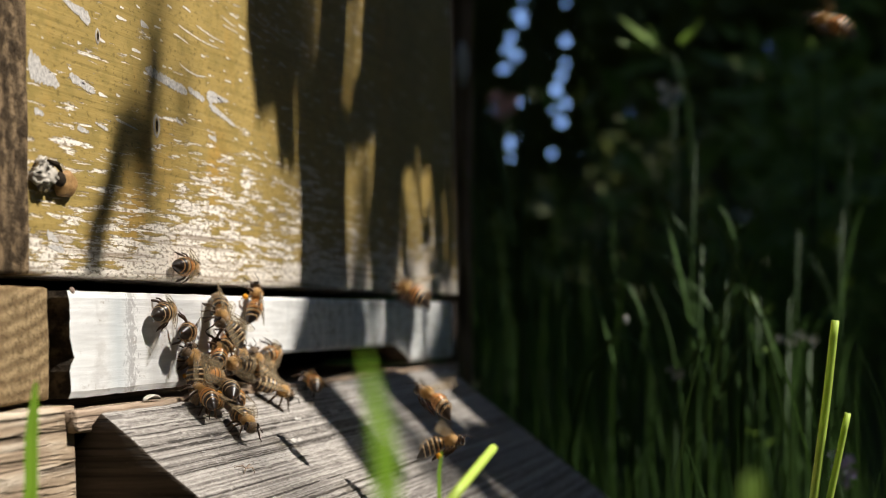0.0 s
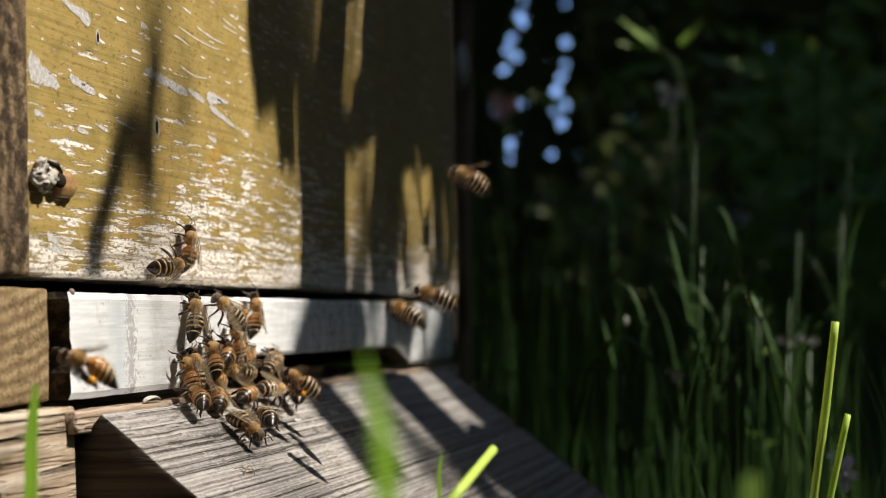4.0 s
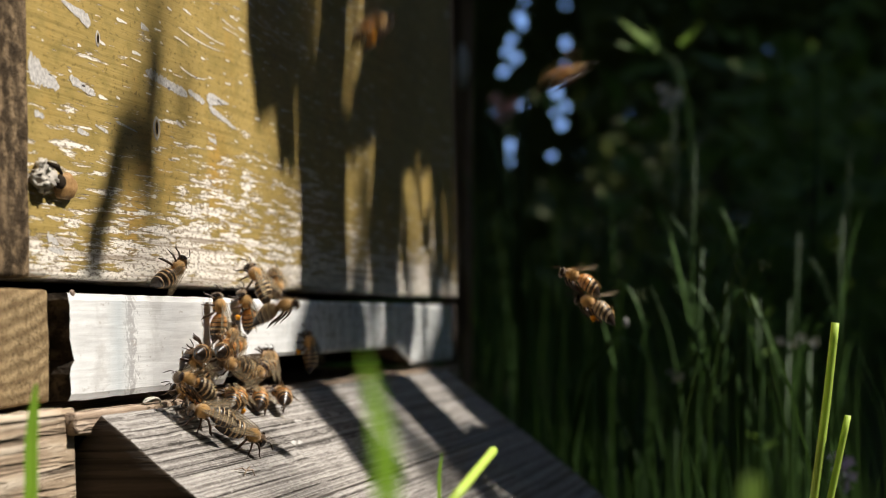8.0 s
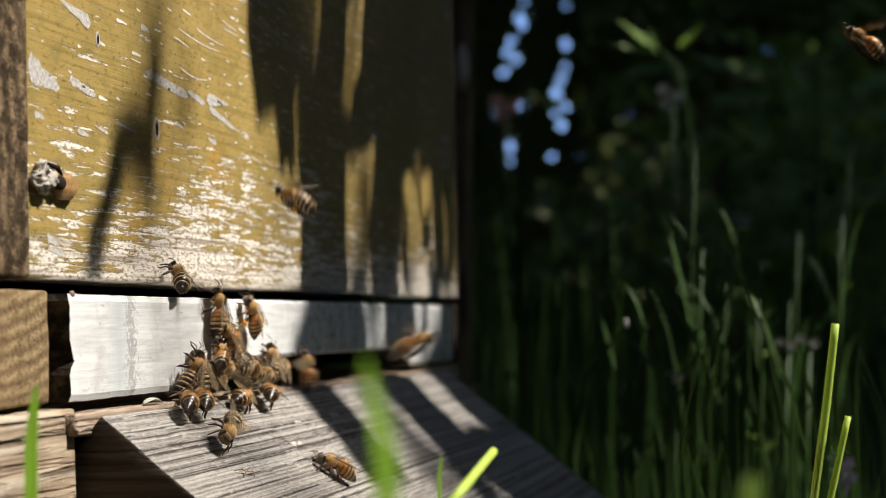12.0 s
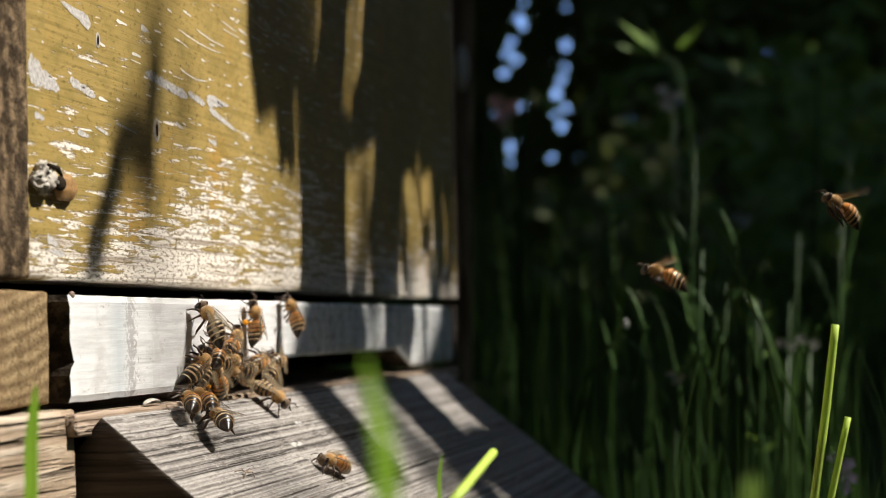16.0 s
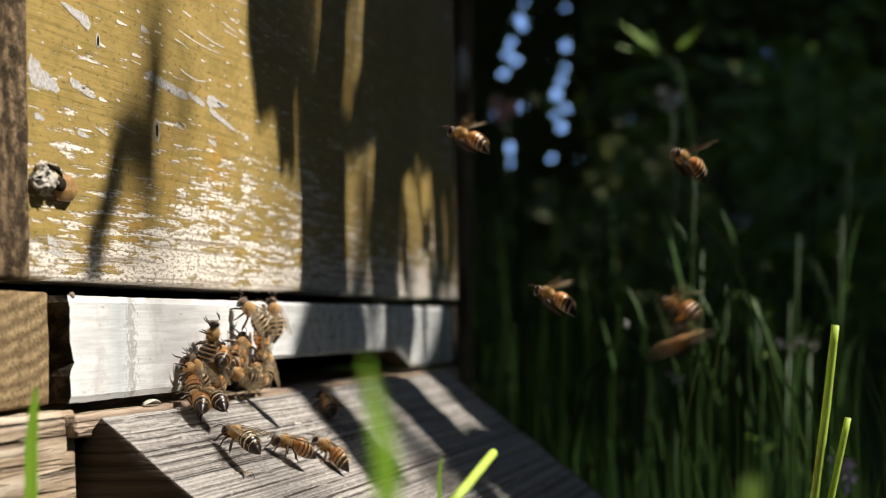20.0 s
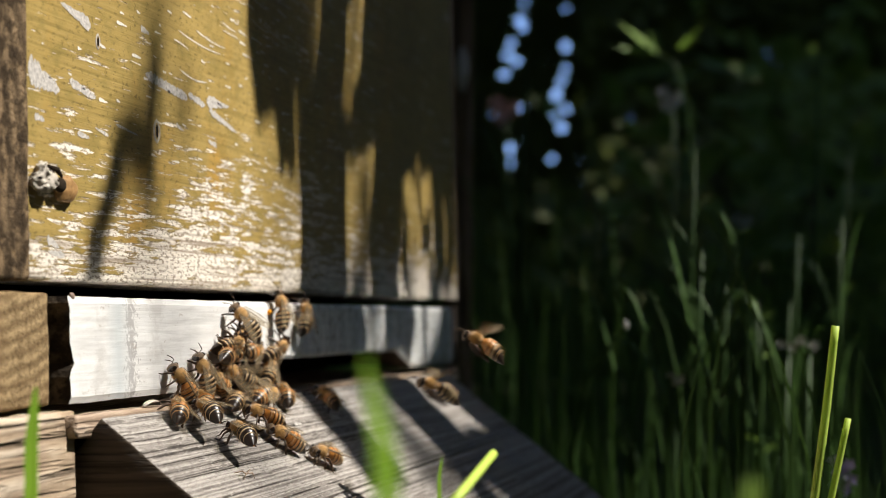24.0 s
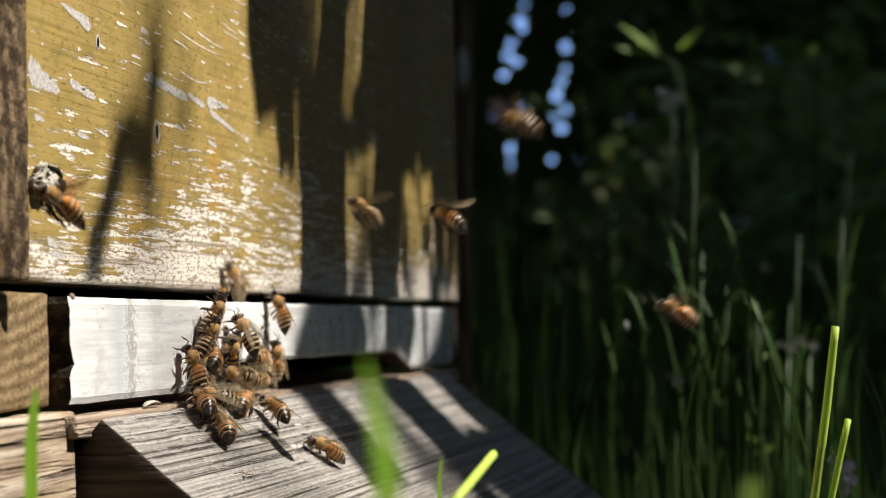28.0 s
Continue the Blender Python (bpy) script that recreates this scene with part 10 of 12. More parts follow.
    fly(bee("banded", True, True), [(0.00, air(100, -61, -41, -72, 12, -0)), (0.10, air(100, -61, -40, -78, 14, 0)), (0.20, air(99, -59, -41, -74, 17, 0)), (0.30, air(100, -60, -41, -79, 16, -1)), (0.40, air(100, -63, -43, -74, 17, -2)), (0.50, air(102, -68, -42, -79, 10, -2)), (0.60, air(102, -72, -43, -71, 15, -4)), (0.70, air(106, -86, -50, -75, 9, -8)), (0.80, air(112, -109, -68, -73, 6, -8)), (1.60, outside), (2.30, air(126, -179, 39, 115, 18, 7)), (2.40, air(123, -164, 21, 112, 17, 7)), (2.50, air(121, -150, 4, 117, 24, 7)), (2.60, air(117, -133, -10, 113, 14, 8)), (2.70, air(113, -109, -27, 108, 23, 8)), (2.80, air(107, -81, -37, 105, 18, 8)), (2.90, air(101, -54, -44, 112, 26, 8)), (3.00, air(75, -42, -44, 103, 32, 6)), (3.10, air(63, -40, -43, 104, 34, 1)), (3.30, air(63, -40, -43, 110, 34, 0)), (3.50, air(62, -37, -40, 118, 30, 0)), (3.90, air(93, -26, -29, 124, 32, -0)), (4.20, air(94, -32, -19, 127, 29, -1)), (4.32, doorway), (4.45, inside), (5.95, inside), (6.15, doorway), (6.30, air(105, -47, -18, 73, 35, -5)), (6.50, air(109, -67, -17, 67, 32, -5)), (6.60, air(111, -77, -12, 74, 38, -5)), (6.70, air(113, -86, -5, 81, 34, -3)), (6.80, air(114, -89, 1, 72, 39, -1)), (6.90, air(114, -89, 6, 68, 36, -0)), (7.00, air(114, -89, 6, 66, 29, -0)), (7.10, air(114, -91, 5, 67, 28, -1)), (7.20, air(114, -92, -1, 73, 26, -0)), (7.30, air(115, -91, -9, 66, 24, -0)), (7.40, air(115, -91, -20, 60, 31, -1)), (7.50, air(116, -94, -20, 60, 29, -2)), (7.60, air(117, -99, -19, 62, 29, -1)), (7.70, air(117, -98, -17, 70, 36, 1)), (7.80, air(115, -94, -11, 66, 34, 1)), (7.90, air(116, -96, -4, 71, 32, -1)), (8.00, air(116, -99, -7, 74, 26, -1)), (8.10, air(117, -100, -12, 75, 26, -0)), (8.20, air(117, -99, -20, 83, 23, 1)), (8.30, air(117, -96, -27, 89, 26, 2)), (8.40, air(115, -90, -23, 85, 31, 2)), (8.50, air(114, -87, -15, 94, 31, 1)), (8.60, air(113, -85, -5, 89, 36, 1)), (8.70, air(112, -82, 5, 94, 35, 2)), (8.80, air(110, -75, 5, 86, 25, 4)), (8.90, air(108, -65, -6, 90, 19, 4)), (9.00, air(107, -56, -14, 83, 30, 4)), (9.10, air(105, -47, -18, 73, 23, 4)), (9.20, air(103, -38, -19, 67, 33, 4)), (9.32, doorway), (9.45, inside), (10.25, inside), (10.45, doorway), (10.60, air(-68, -14, -4, 98, 37, -8)), (10.70, air(-46, -14, 2, 106, 31, -8)), (10.80, air(-2, -14, 10, 100, 36, -8)), (10.90, air(79, -13, 29, 103, 33, -8)), (11.00, air(91, -32, 43, 101, 38, -8)), (11.10, air(95, -53, 52, 93, 29, -8)), (11.20, air(102, -80, 46, 84, 31, -8)), (11.30, air(105, -93, 40, 74, 22, -4)), (11.40, air(106, -96, 35, 76, 26, 1)), (11.50, air(104, -87, 36, 78, 30, 6)), (11.60, air(100, -71, 42, 88, 32, 8)), (11.70, air(95, -49, 41, 85, 24, 8)), (11.80, air(91, -33, 35, 84, 29, 5)), (11.90, air(91, -30, 30, 89, 28, 1)), (12.00, air(91, -28, 22, 89, 28, 0)), (12.10, air(92, -28, 10, 87, 20, 1)), (12.20, air(91, -22, -8, 96, 23, 2)), (12.30, air(91, -20, -20, 96, 31, -1)), (12.50, air(92, -26, -19, 101, 28, -2)), (12.62, doorway), (12.75, inside), (13.85, inside), (14.05, doorway), (14.20, air(93, -44, -14, -64, 21, -8)), (14.30, air(99, -75, 2, -67, 23, -8)), (14.40, air(108, -117, 21, -73, 19, -8)), (14.50, air(116, -151, 34, -66, 19, -8)), (14.60, air(125, -196, 50, -61, 16, -8)), (15.40, outside), (16.30, air(92, -46, 77, 104, 19, -2)), (16.40, air(93, -51, 64, 113, 27, -1)), (16.50, air(94, -52, 54, 109, 19, 0)), (16.60, air(94, -50, 45, 117, 24, 2)), (16.70, air(93, -44, 27, 118, 14, 5)), (16.80, air(91, -30, 7, 108, 21, 5)), (16.90, air(89, -20, -8, 112, 22, 2)), (17.00, air(90, -22, -14, 108, 24, -1)), (17.10, air(91, -26, -18, 106, 26, -2)), (17.22, doorway), (17.35, inside), (19.25, inside), (19.45, doorway), (19.60, air(96, -37, -8, -81, 20, -8)), (19.70, air(101, -60, 11, -86, 24, -8)), (19.80, air(108, -94, 37, -79, 18, -8)), (19.90, air(119, -147, 64, -74, 24, -8)), (20.00, air(129, -197, 91, -79, 18, -8)), (20.80, outside), (21.40, outside), (22.30, air(138, -179, 47, 78, 21, 6)), (22.60, air(130, -139, 31, 70, 29, 6)), (22.90, air(121, -98, 8, 68, 19, 6)), (23.20, air(114, -63, -12, 63, 27, 5)), (23.40, air(109, -40, -16, 63, 24, 5)), (23.52, doorway), (23.65, inside), (25.55, inside), (25.75, doorway), (25.90, air(100, -24, -5, -67, 18, -2)), (26.10, air(101, -34, 11, -70, 19, -4)), (26.20, air(105, -53, 28, -78, 24, -8)), (26.30, air(107, -67, 44, -81, 24, -8)), (26.40, air(113, -97, 69, -76, 20, -8)), (26.50, air(118, -124, 95, -79, 21, -8)), (27.30, outside), (28.00, outside)], [(0.0, 0.9), (2.2, 4.3), (6.2, 9.3), (10.5, 12.6), (14.1, 14.7), (16.2, 17.2), (19.5, 20.1), (22.2, 23.5), (25.8, 26.6)])
    fly(bee("amber", True), [(0.00, air(104, -59, -30, 71, 31, 2)), (0.10, air(103, -55, -27, 68, 27, 3)), (0.20, air(101, -46, -24, 74, 35, 3)), (0.30, air(100, -42, -19, 74, 28, 2)), (0.40, air(99, -39, -16, 79, 30, 1)), (0.50, air(98, -38, -15, 86, 33, 1)), (0.60, air(97, -33, -13, 81, 32, 2)), (0.70, air(96, -29, -18, 83, 25, 2)), (0.82, doorway), (0.95, inside), (2.35, inside), (2.55, doorway), (2.70, air(102, -35, -21, -86, 9, -1)), (3.00, air(103, -40, -29, -93, 15, -2)), (3.20, air(106, -53, -33, -96, 11, -2)), (3.30, air(107, -56, -29, -104, 20, -2)), (3.40, air(108, -63, -27, -107, 20, -2)), (3.50, air(109, -65, -28, -101, 23, -6)), (3.70, air(117, -104, -11, -105, 28, -8)), (3.90, air(135, -190, 34, -103, 26, -8)), (4.70, outside), (10.00, outside), (10.90, air(139, -180, 74, 90, 18, 6)), (11.00, air(137, -168, 57, 98, 17, 6)), (11.10, air(135, -154, 41, 90, 14, 8)), (11.20, air(131, -134, 19, 91, 17, 8)), (11.30, air(128, -119, 4, 100, 13, 8)), (11.40, air(124, -96, -14, 98, 22, 8)), (11.50, air(120, -79, -26, 100, 26, 7)), (11.60, air(117, -64, -37, 103, 31, 8)), (11.70, air(112, -44, -35, 113, 37, 4)), (11.90, air(110, -36, -23, 115, 33, 2)), (12.02, doorway), (12.15, inside), (13.05, inside), (13.25, doorway), (13.40, air(95, -38, -17, -91, 17, -5)), (13.60, air(99, -60, -3, -91, 21, -8)), (13.80, air(109, -106, 18, -92, 17, -8)), (14.00, air(120, -157, 46, -85, 20, -8)), (14.10, air(128, -196, 62, -85, 20, -8)), (14.90, outside), (15.70, air(132, -178, 20, 123, 34, 5)), (15.80, air(130, -169, 19, 125, 34, 4)), (15.90, air(128, -163, 17, 122, 29, 2)), (16.00, air(128, -161, 17, 119, 35, 1)), (16.10, air(128, -160, 16, 111, 25, 1)), (16.20, air(127, -155, 14, 117, 25, 2)), (16.30, air(126, -151, 10, 108, 25, 3)), (16.40, air(124, -143, 5, 107, 26, 3)), (16.50, air(123, -138, 1, 102, 24, 2)), (16.60, air(123, -136, -6, 98, 21, 1)), (16.70, air(122, -131, -13, 98, 21, 3)), (16.80, air(121, -124, -21, 92, 29, 4)), (16.90, air(119, -115, -29, 99, 25, 4)), (17.00, air(118, -108, -32, 100, 24, 3)), (17.10, air(116, -101, -34, 90, 28, 4)), (17.20, air(114, -91, -37, 99, 23, 4)), (17.30, air(113, -85, -40, 98, 32, 3)), (17.40, air(111, -78, -42, 89, 30, 3)), (17.50, air(110, -74, -43, 84, 33, 2)), (17.60, air(109, -69, -42, 90, 35, 2)), (17.70, air(108, -66, -43, 96, 25, 1)), (17.80, air(108, -63, -42, 99, 32, 1)), (17.90, air(108, -63, -40, 95, 27, 1)), (18.00, air(107, -61, -40, 95, 29, 1)), (18.10, air(106, -58, -39, 93, 36, 1)), (18.20, air(106, -57, -38, 87, 36, 1)), (18.30, air(106, -56, -34, 80, 35, 1)), (18.40, air(105, -54, -30, 79, 31, 1)), (18.50, air(104, -50, -27, 79, 28, 2)), (18.70, air(102, -42, -18, 73, 32, 2)), (18.82, doorway), (18.95, inside), (20.25, inside), (20.45, doorway), (20.60, air(89, -30, -24, 127, 31, -0)), (20.80, air(90, -32, -26, 130, 29, -1)), (20.90, air(89, -34, -38, 123, 22, -0)), (21.00, air(90, -32, -32, 115, 39, 1)), (21.10, air(90, -30, -26, 114, 39, 1)), (21.30, air(89, -28, -19, 111, 31, 1)), (21.42, doorway), (21.55, inside), (25.65, inside), (25.85, doorway), (26.00, air(100, -45, -17, -60, 15, -8)), (26.10, air(104, -65, -16, -60, 17, -8)), (26.20, air(109, -87, -7, -64, 26, -8)), (26.30, air(114, -109, 1, -58, 21, -8)), (26.40, air(123, -151, 16, -63, 27, -8)), (26.50, air(134, -201, 34, -64, 25, -8)), (27.30, outside), (28.00, outside)], [(0.0, 0.8), (2.6, 4.0), (10.8, 12.0), (13.3, 14.2), (15.6, 18.8), (20.5, 21.4), (25.9, 26.6)])
    fly(bee("amber", True), [(0.00, outside), (0.10, air(104, -88, 77, 74, 27, 5)), (0.20, air(102, -77, 68, 66, 31, 6)), (0.30, air(99, -63, 65, 60, 22, 6)), (0.40, air(97, -53, 52, 60, 20, 4)), (0.50, air(96, -47, 45, 63, 21, 3)), (0.60, air(95, -42, 41, 60, 19, 4)), (0.70, air(93, -30, 30, 60, 22, 7)), (0.80, air(87, -13, 17, 60, 25, 7)), (0.90, air(50, -14, 5, 64, 24, 1)), (1.10, air(71, -13, -9, 72, 31, -3)), (1.30, air(94, -26, -18, 68, 30, -5)), (1.42, doorway), (1.55, inside), (2.65, inside), (2.85, doorway), (3.00, air(99, -36, -15, -93, 26, -3)), (3.10, air(100, -44, 1, -100, 24, -2)), (3.20, air(100, -47, 3, -94, 18, -2)), (3.30, air(101, -51, 5, -90, 20, -6)), (3.40, air(106, -74, 10, -92, 18, -8)), (3.50, air(117, -122, 29, -94, 20, -8)), (3.60, air(132, -191, 51, -89, 27, -8)), (4.40, outside), (5.10, air(120, -80, 14, 91, 30, 4)), (5.30, air(117, -62, -1, 99, 20, 2)), (5.50, air(116, -59, -11, 100, 22, 0)), (5.60, air(117, -60, -17, 92, 25, -0)), (5.70, air(117, -59, -25, 96, 23, 1)), (5.80, air(116, -56, -27, 92, 29, 2)), (5.90, air(115, -52, -28, 93, 25, 2)), (6.00, air(115, -49, -27, 87, 26, 3)), (6.10, air(112, -37, -24, 83, 38, 5)), (6.22, doorway), (6.35, inside), (7.15, inside), (7.35, doorway), (7.50, air(80, -16, -0, -64, 20, 1)), (7.70, air(79, -14, 10, -58, 23, -3)), (7.80, air(83, -34, 19, -65, 20, -8)), (7.90, air(91, -70, 35, -60, 24, -8)), (8.00, air(96, -95, 50, -54, 17, -8)), (8.10, air(102, -123, 63, -49, 21, -8)), (8.20, air(108, -153, 84, -44, 23, -8)), (9.00, outside), (11.00, outside), (11.90, air(125, -179, 60, 105, 23, 5)), (12.00, air(122, -168, 58, 114, 33, 6)), (12.10, air(119, -155, 56, 116, 27, 8)), (12.20, air(114, -132, 46, 121, 22, 8)), (12.30, air(112, -119, 36, 116, 25, 6)), (12.40, air(110, -108, 27, 126, 32, 5)), (12.50, air(107, -99, 31, 132, 26, 4)), (12.60, air(105, -89, 27, 128, 23, 5)), (12.80, air(101, -69, 14, 129, 29, 4)), (13.10, air(97, -46, -15, 132, 24, 4)), (13.22, doorway), (13.35, inside), (16.95, inside), (17.15, doorway), (17.30, air(-90, -19, -5, -60, 23, -8)), (17.50, air(-85, -42, 7, -64, 33, -8)), (17.60, air(-84, -48, 12, -57, 29, -8)), (17.70, air(-81, -65, 27, -54, 24, -8)), (17.80, air(-77, -80, 32, -62, 12, -8)), (17.90, air(-75, -90, 22, -70, 7, -8)), (18.00, air(-72, -98, 15, -62, 12, -6)), (18.10, air(-70, -105, 8, -66, 4, -8)), (18.20, air(-67, -116, -4, -74, 3, -8)), (18.30, air(-65, -124, -16, -80, 7, -7)), (18.40, air(-62, -132, -29, -85, 6, -4)), (18.50, air(-62, -133, -35, -83, 5, -0)), (18.60, air(-61, -133, -51, -89, 12, -0)), (18.90, below), (19.80, outside), (22.10, outside), (23.00, air(120, -162, 34, 112, 21, 7)), (23.20, air(114, -134, 18, 116, 19, 6)), (23.50, air(107, -100, 3, 111, 30, 4)), (23.60, air(107, -101, -6, 107, 24, -0)), (23.70, air(108, -100, -18, 101, 19, 2)), (23.80, air(106, -92, -22, 100, 29, 5)), (23.90, air(103, -80, -18, 91, 33, 5)), (24.00, air(101, -73, -15, 89, 30, 3)), (24.10, air(100, -69, -13, 94, 36, 3)), (24.20, air(99, -62, -10, 92, 28, 2)), (24.30, air(98, -59, -13, 98, 30, 2)), (24.40, air(97, -54, -17, 98, 30, 2)), (24.50, air(96, -51, -16, 95, 35, 1)), (24.60, air(96, -50, -11, 96, 38, 1)), (24.70, air(95, -46, -4, 92, 27, 1)), (24.80, air(94, -44, -5, 100, 30, -0)), (24.90, air(95, -46, -8, 106, 32, -0)), (25.00, air(94, -44, -8, 111, 29, 2)), (25.10, air(93, -39, -6, 119, 29, 1)), (25.30, air(93, -37, -16, 117, 23, 1)), (25.42, doorway), (25.55, inside), (26.95, inside), (27.15, doorway), (27.30, air(85, -46, -19, -90, 10, -7)), (27.40, air(89, -60, -24, -93, 16, -7)), (27.50, air(92, -74, -20, -86, 21, -8)), (27.60, air(98, -103, -10, -83, 16, -8)), (27.70, air(110, -158, 17, -80, 23, -8)), (27.80, air(120, -205, 38, -76, 20, -8)), (28.00, outside)], [(0.0, 1.4), (2.9, 3.7), (5.0, 6.2), (7.4, 8.3), (11.8, 13.2), (17.2, 18.7), (22.9, 25.4), (27.2, 27.9)])
    fly(bee("dark", True), [(0.00, inside), (0.03, doorway), (0.10, air(96, -31, -19, -76, 19, -3)), (0.20, air(98, -37, -18, -77, 24, -4)), (0.30, air(100, -49, -5, -72, 23, -8)), (0.40, air(113, -108, 19, -72, 25, -8)), (0.50, air(124, -162, 46, -71, 28, -8)), (0.60, air(131, -196, 62, -64, 22, -8)), (1.40, outside), (1.60, outside), (2.50, air(136, -185, 43, 75, 29, 8)), (2.60, air(131, -164, 34, 78, 19, 8)), (2.70, air(126, -141, 29, 68, 33, 8)), (2.80, air(121, -120, 33, 74, 35, 8)), (2.90, air(118, -106, 39, 72, 30, 4)), (3.00, air(116, -102, 42, 71, 38, 1)), (3.10, air(116, -100, 48, 74, 27, 2)), (3.20, air(114, -93, 49, 68, 25, 3)), (3.30, air(113, -88, 47, 75, 30, 5)), (3.40, air(110, -73, 38, 84, 24, 5)), (3.50, air(108, -66, 31, 80, 19, 2)), (3.80, air(107, -56, 8, 75, 23, 2)), (4.10, air(105, -44, -15, 73, 23, 2)), (4.22, doorway), (4.35, inside), (6.65, inside), (6.85, doorway), (7.00, air(64, -13, -3, 128, 27, 2)), (7.20, air(38, -14, -7, 134, 26, 2)), (7.30, air(34, -14, -8, 130, 33, 1)), (7.40, air(30, -14, -9, 122, 23, 1)), (7.50, air(29, -14, -11, 131, 28, 0)), (7.60, air(28, -14, -13, 130, 31, -1)), (7.70, air(34, -14, -16, 137, 28, -2)), (7.80, air(43, -14, -13, 144, 25, -1)), (7.90, air(46, -14, -19, 145, 25, -1)), (8.00, air(49, -17, -23, 143, 24, -2)), (8.30, air(87, -16, -23, 134, 29, -2)), (8.60, air(102, -23, -19, 126, 33, -2)), (8.72, doorway), (8.85, inside), (17.25, inside), (17.45, doorway), (17.60, air(105, -29, -8, -88, 22, -1)), (17.80, air(105, -31, 5, -86, 23, -2)), (17.90, air(107, -43, 20, -82, 22, -4)), (18.00, air(108, -50, 33, -77, 18, -3)), (18.10, air(109, -58, 45, -74, 23, -5)), (18.20, air(111, -72, 68, -78, 19, -6)), (18.30, air(113, -84, 93, -71, 24, -5)), (19.10, outside), (22.10, outside), (23.00, air(123, -150, 24, 103, 29, 7)), (23.20, air(117, -119, 10, 106, 22, 5)), (23.50, air(112, -95, -7, 114, 31, 3)), (23.60, air(111, -90, -8, 120, 30, 4)), (23.70, air(109, -80, -14, 124, 25, 4)), (23.80, air(107, -74, -16, 133, 30, 3)), (23.90, air(106, -66, -22, 126, 30, 3)), (24.00, air(105, -60, -26, 125, 23, 3)), (24.10, air(103, -54, -26, 133, 28, 3)), (24.30, air(100, -43, -19, 131, 28, 3)), (24.42, doorway), (24.55, inside), (26.05, inside), (26.25, doorway), (26.40, air(89, -17, -2, -75, 22, -0)), (26.60, air(89, -18, 7, -68, 23, -0)), (26.70, air(89, -19, 11, -65, 18, -2)), (26.80, air(90, -26, 19, -58, 19, -4)), (26.90, air(92, -37, 37, -61, 23, -5)), (27.00, air(94, -48, 53, -63, 23, -5)), (27.10, air(95, -58, 83, -69, 19, -4)), (27.90, outside), (28.00, outside)], [(0.0, 0.7), (2.4, 4.2), (6.9, 8.7), (17.5, 18.4), (22.9, 24.4), (26.3, 27.2)])
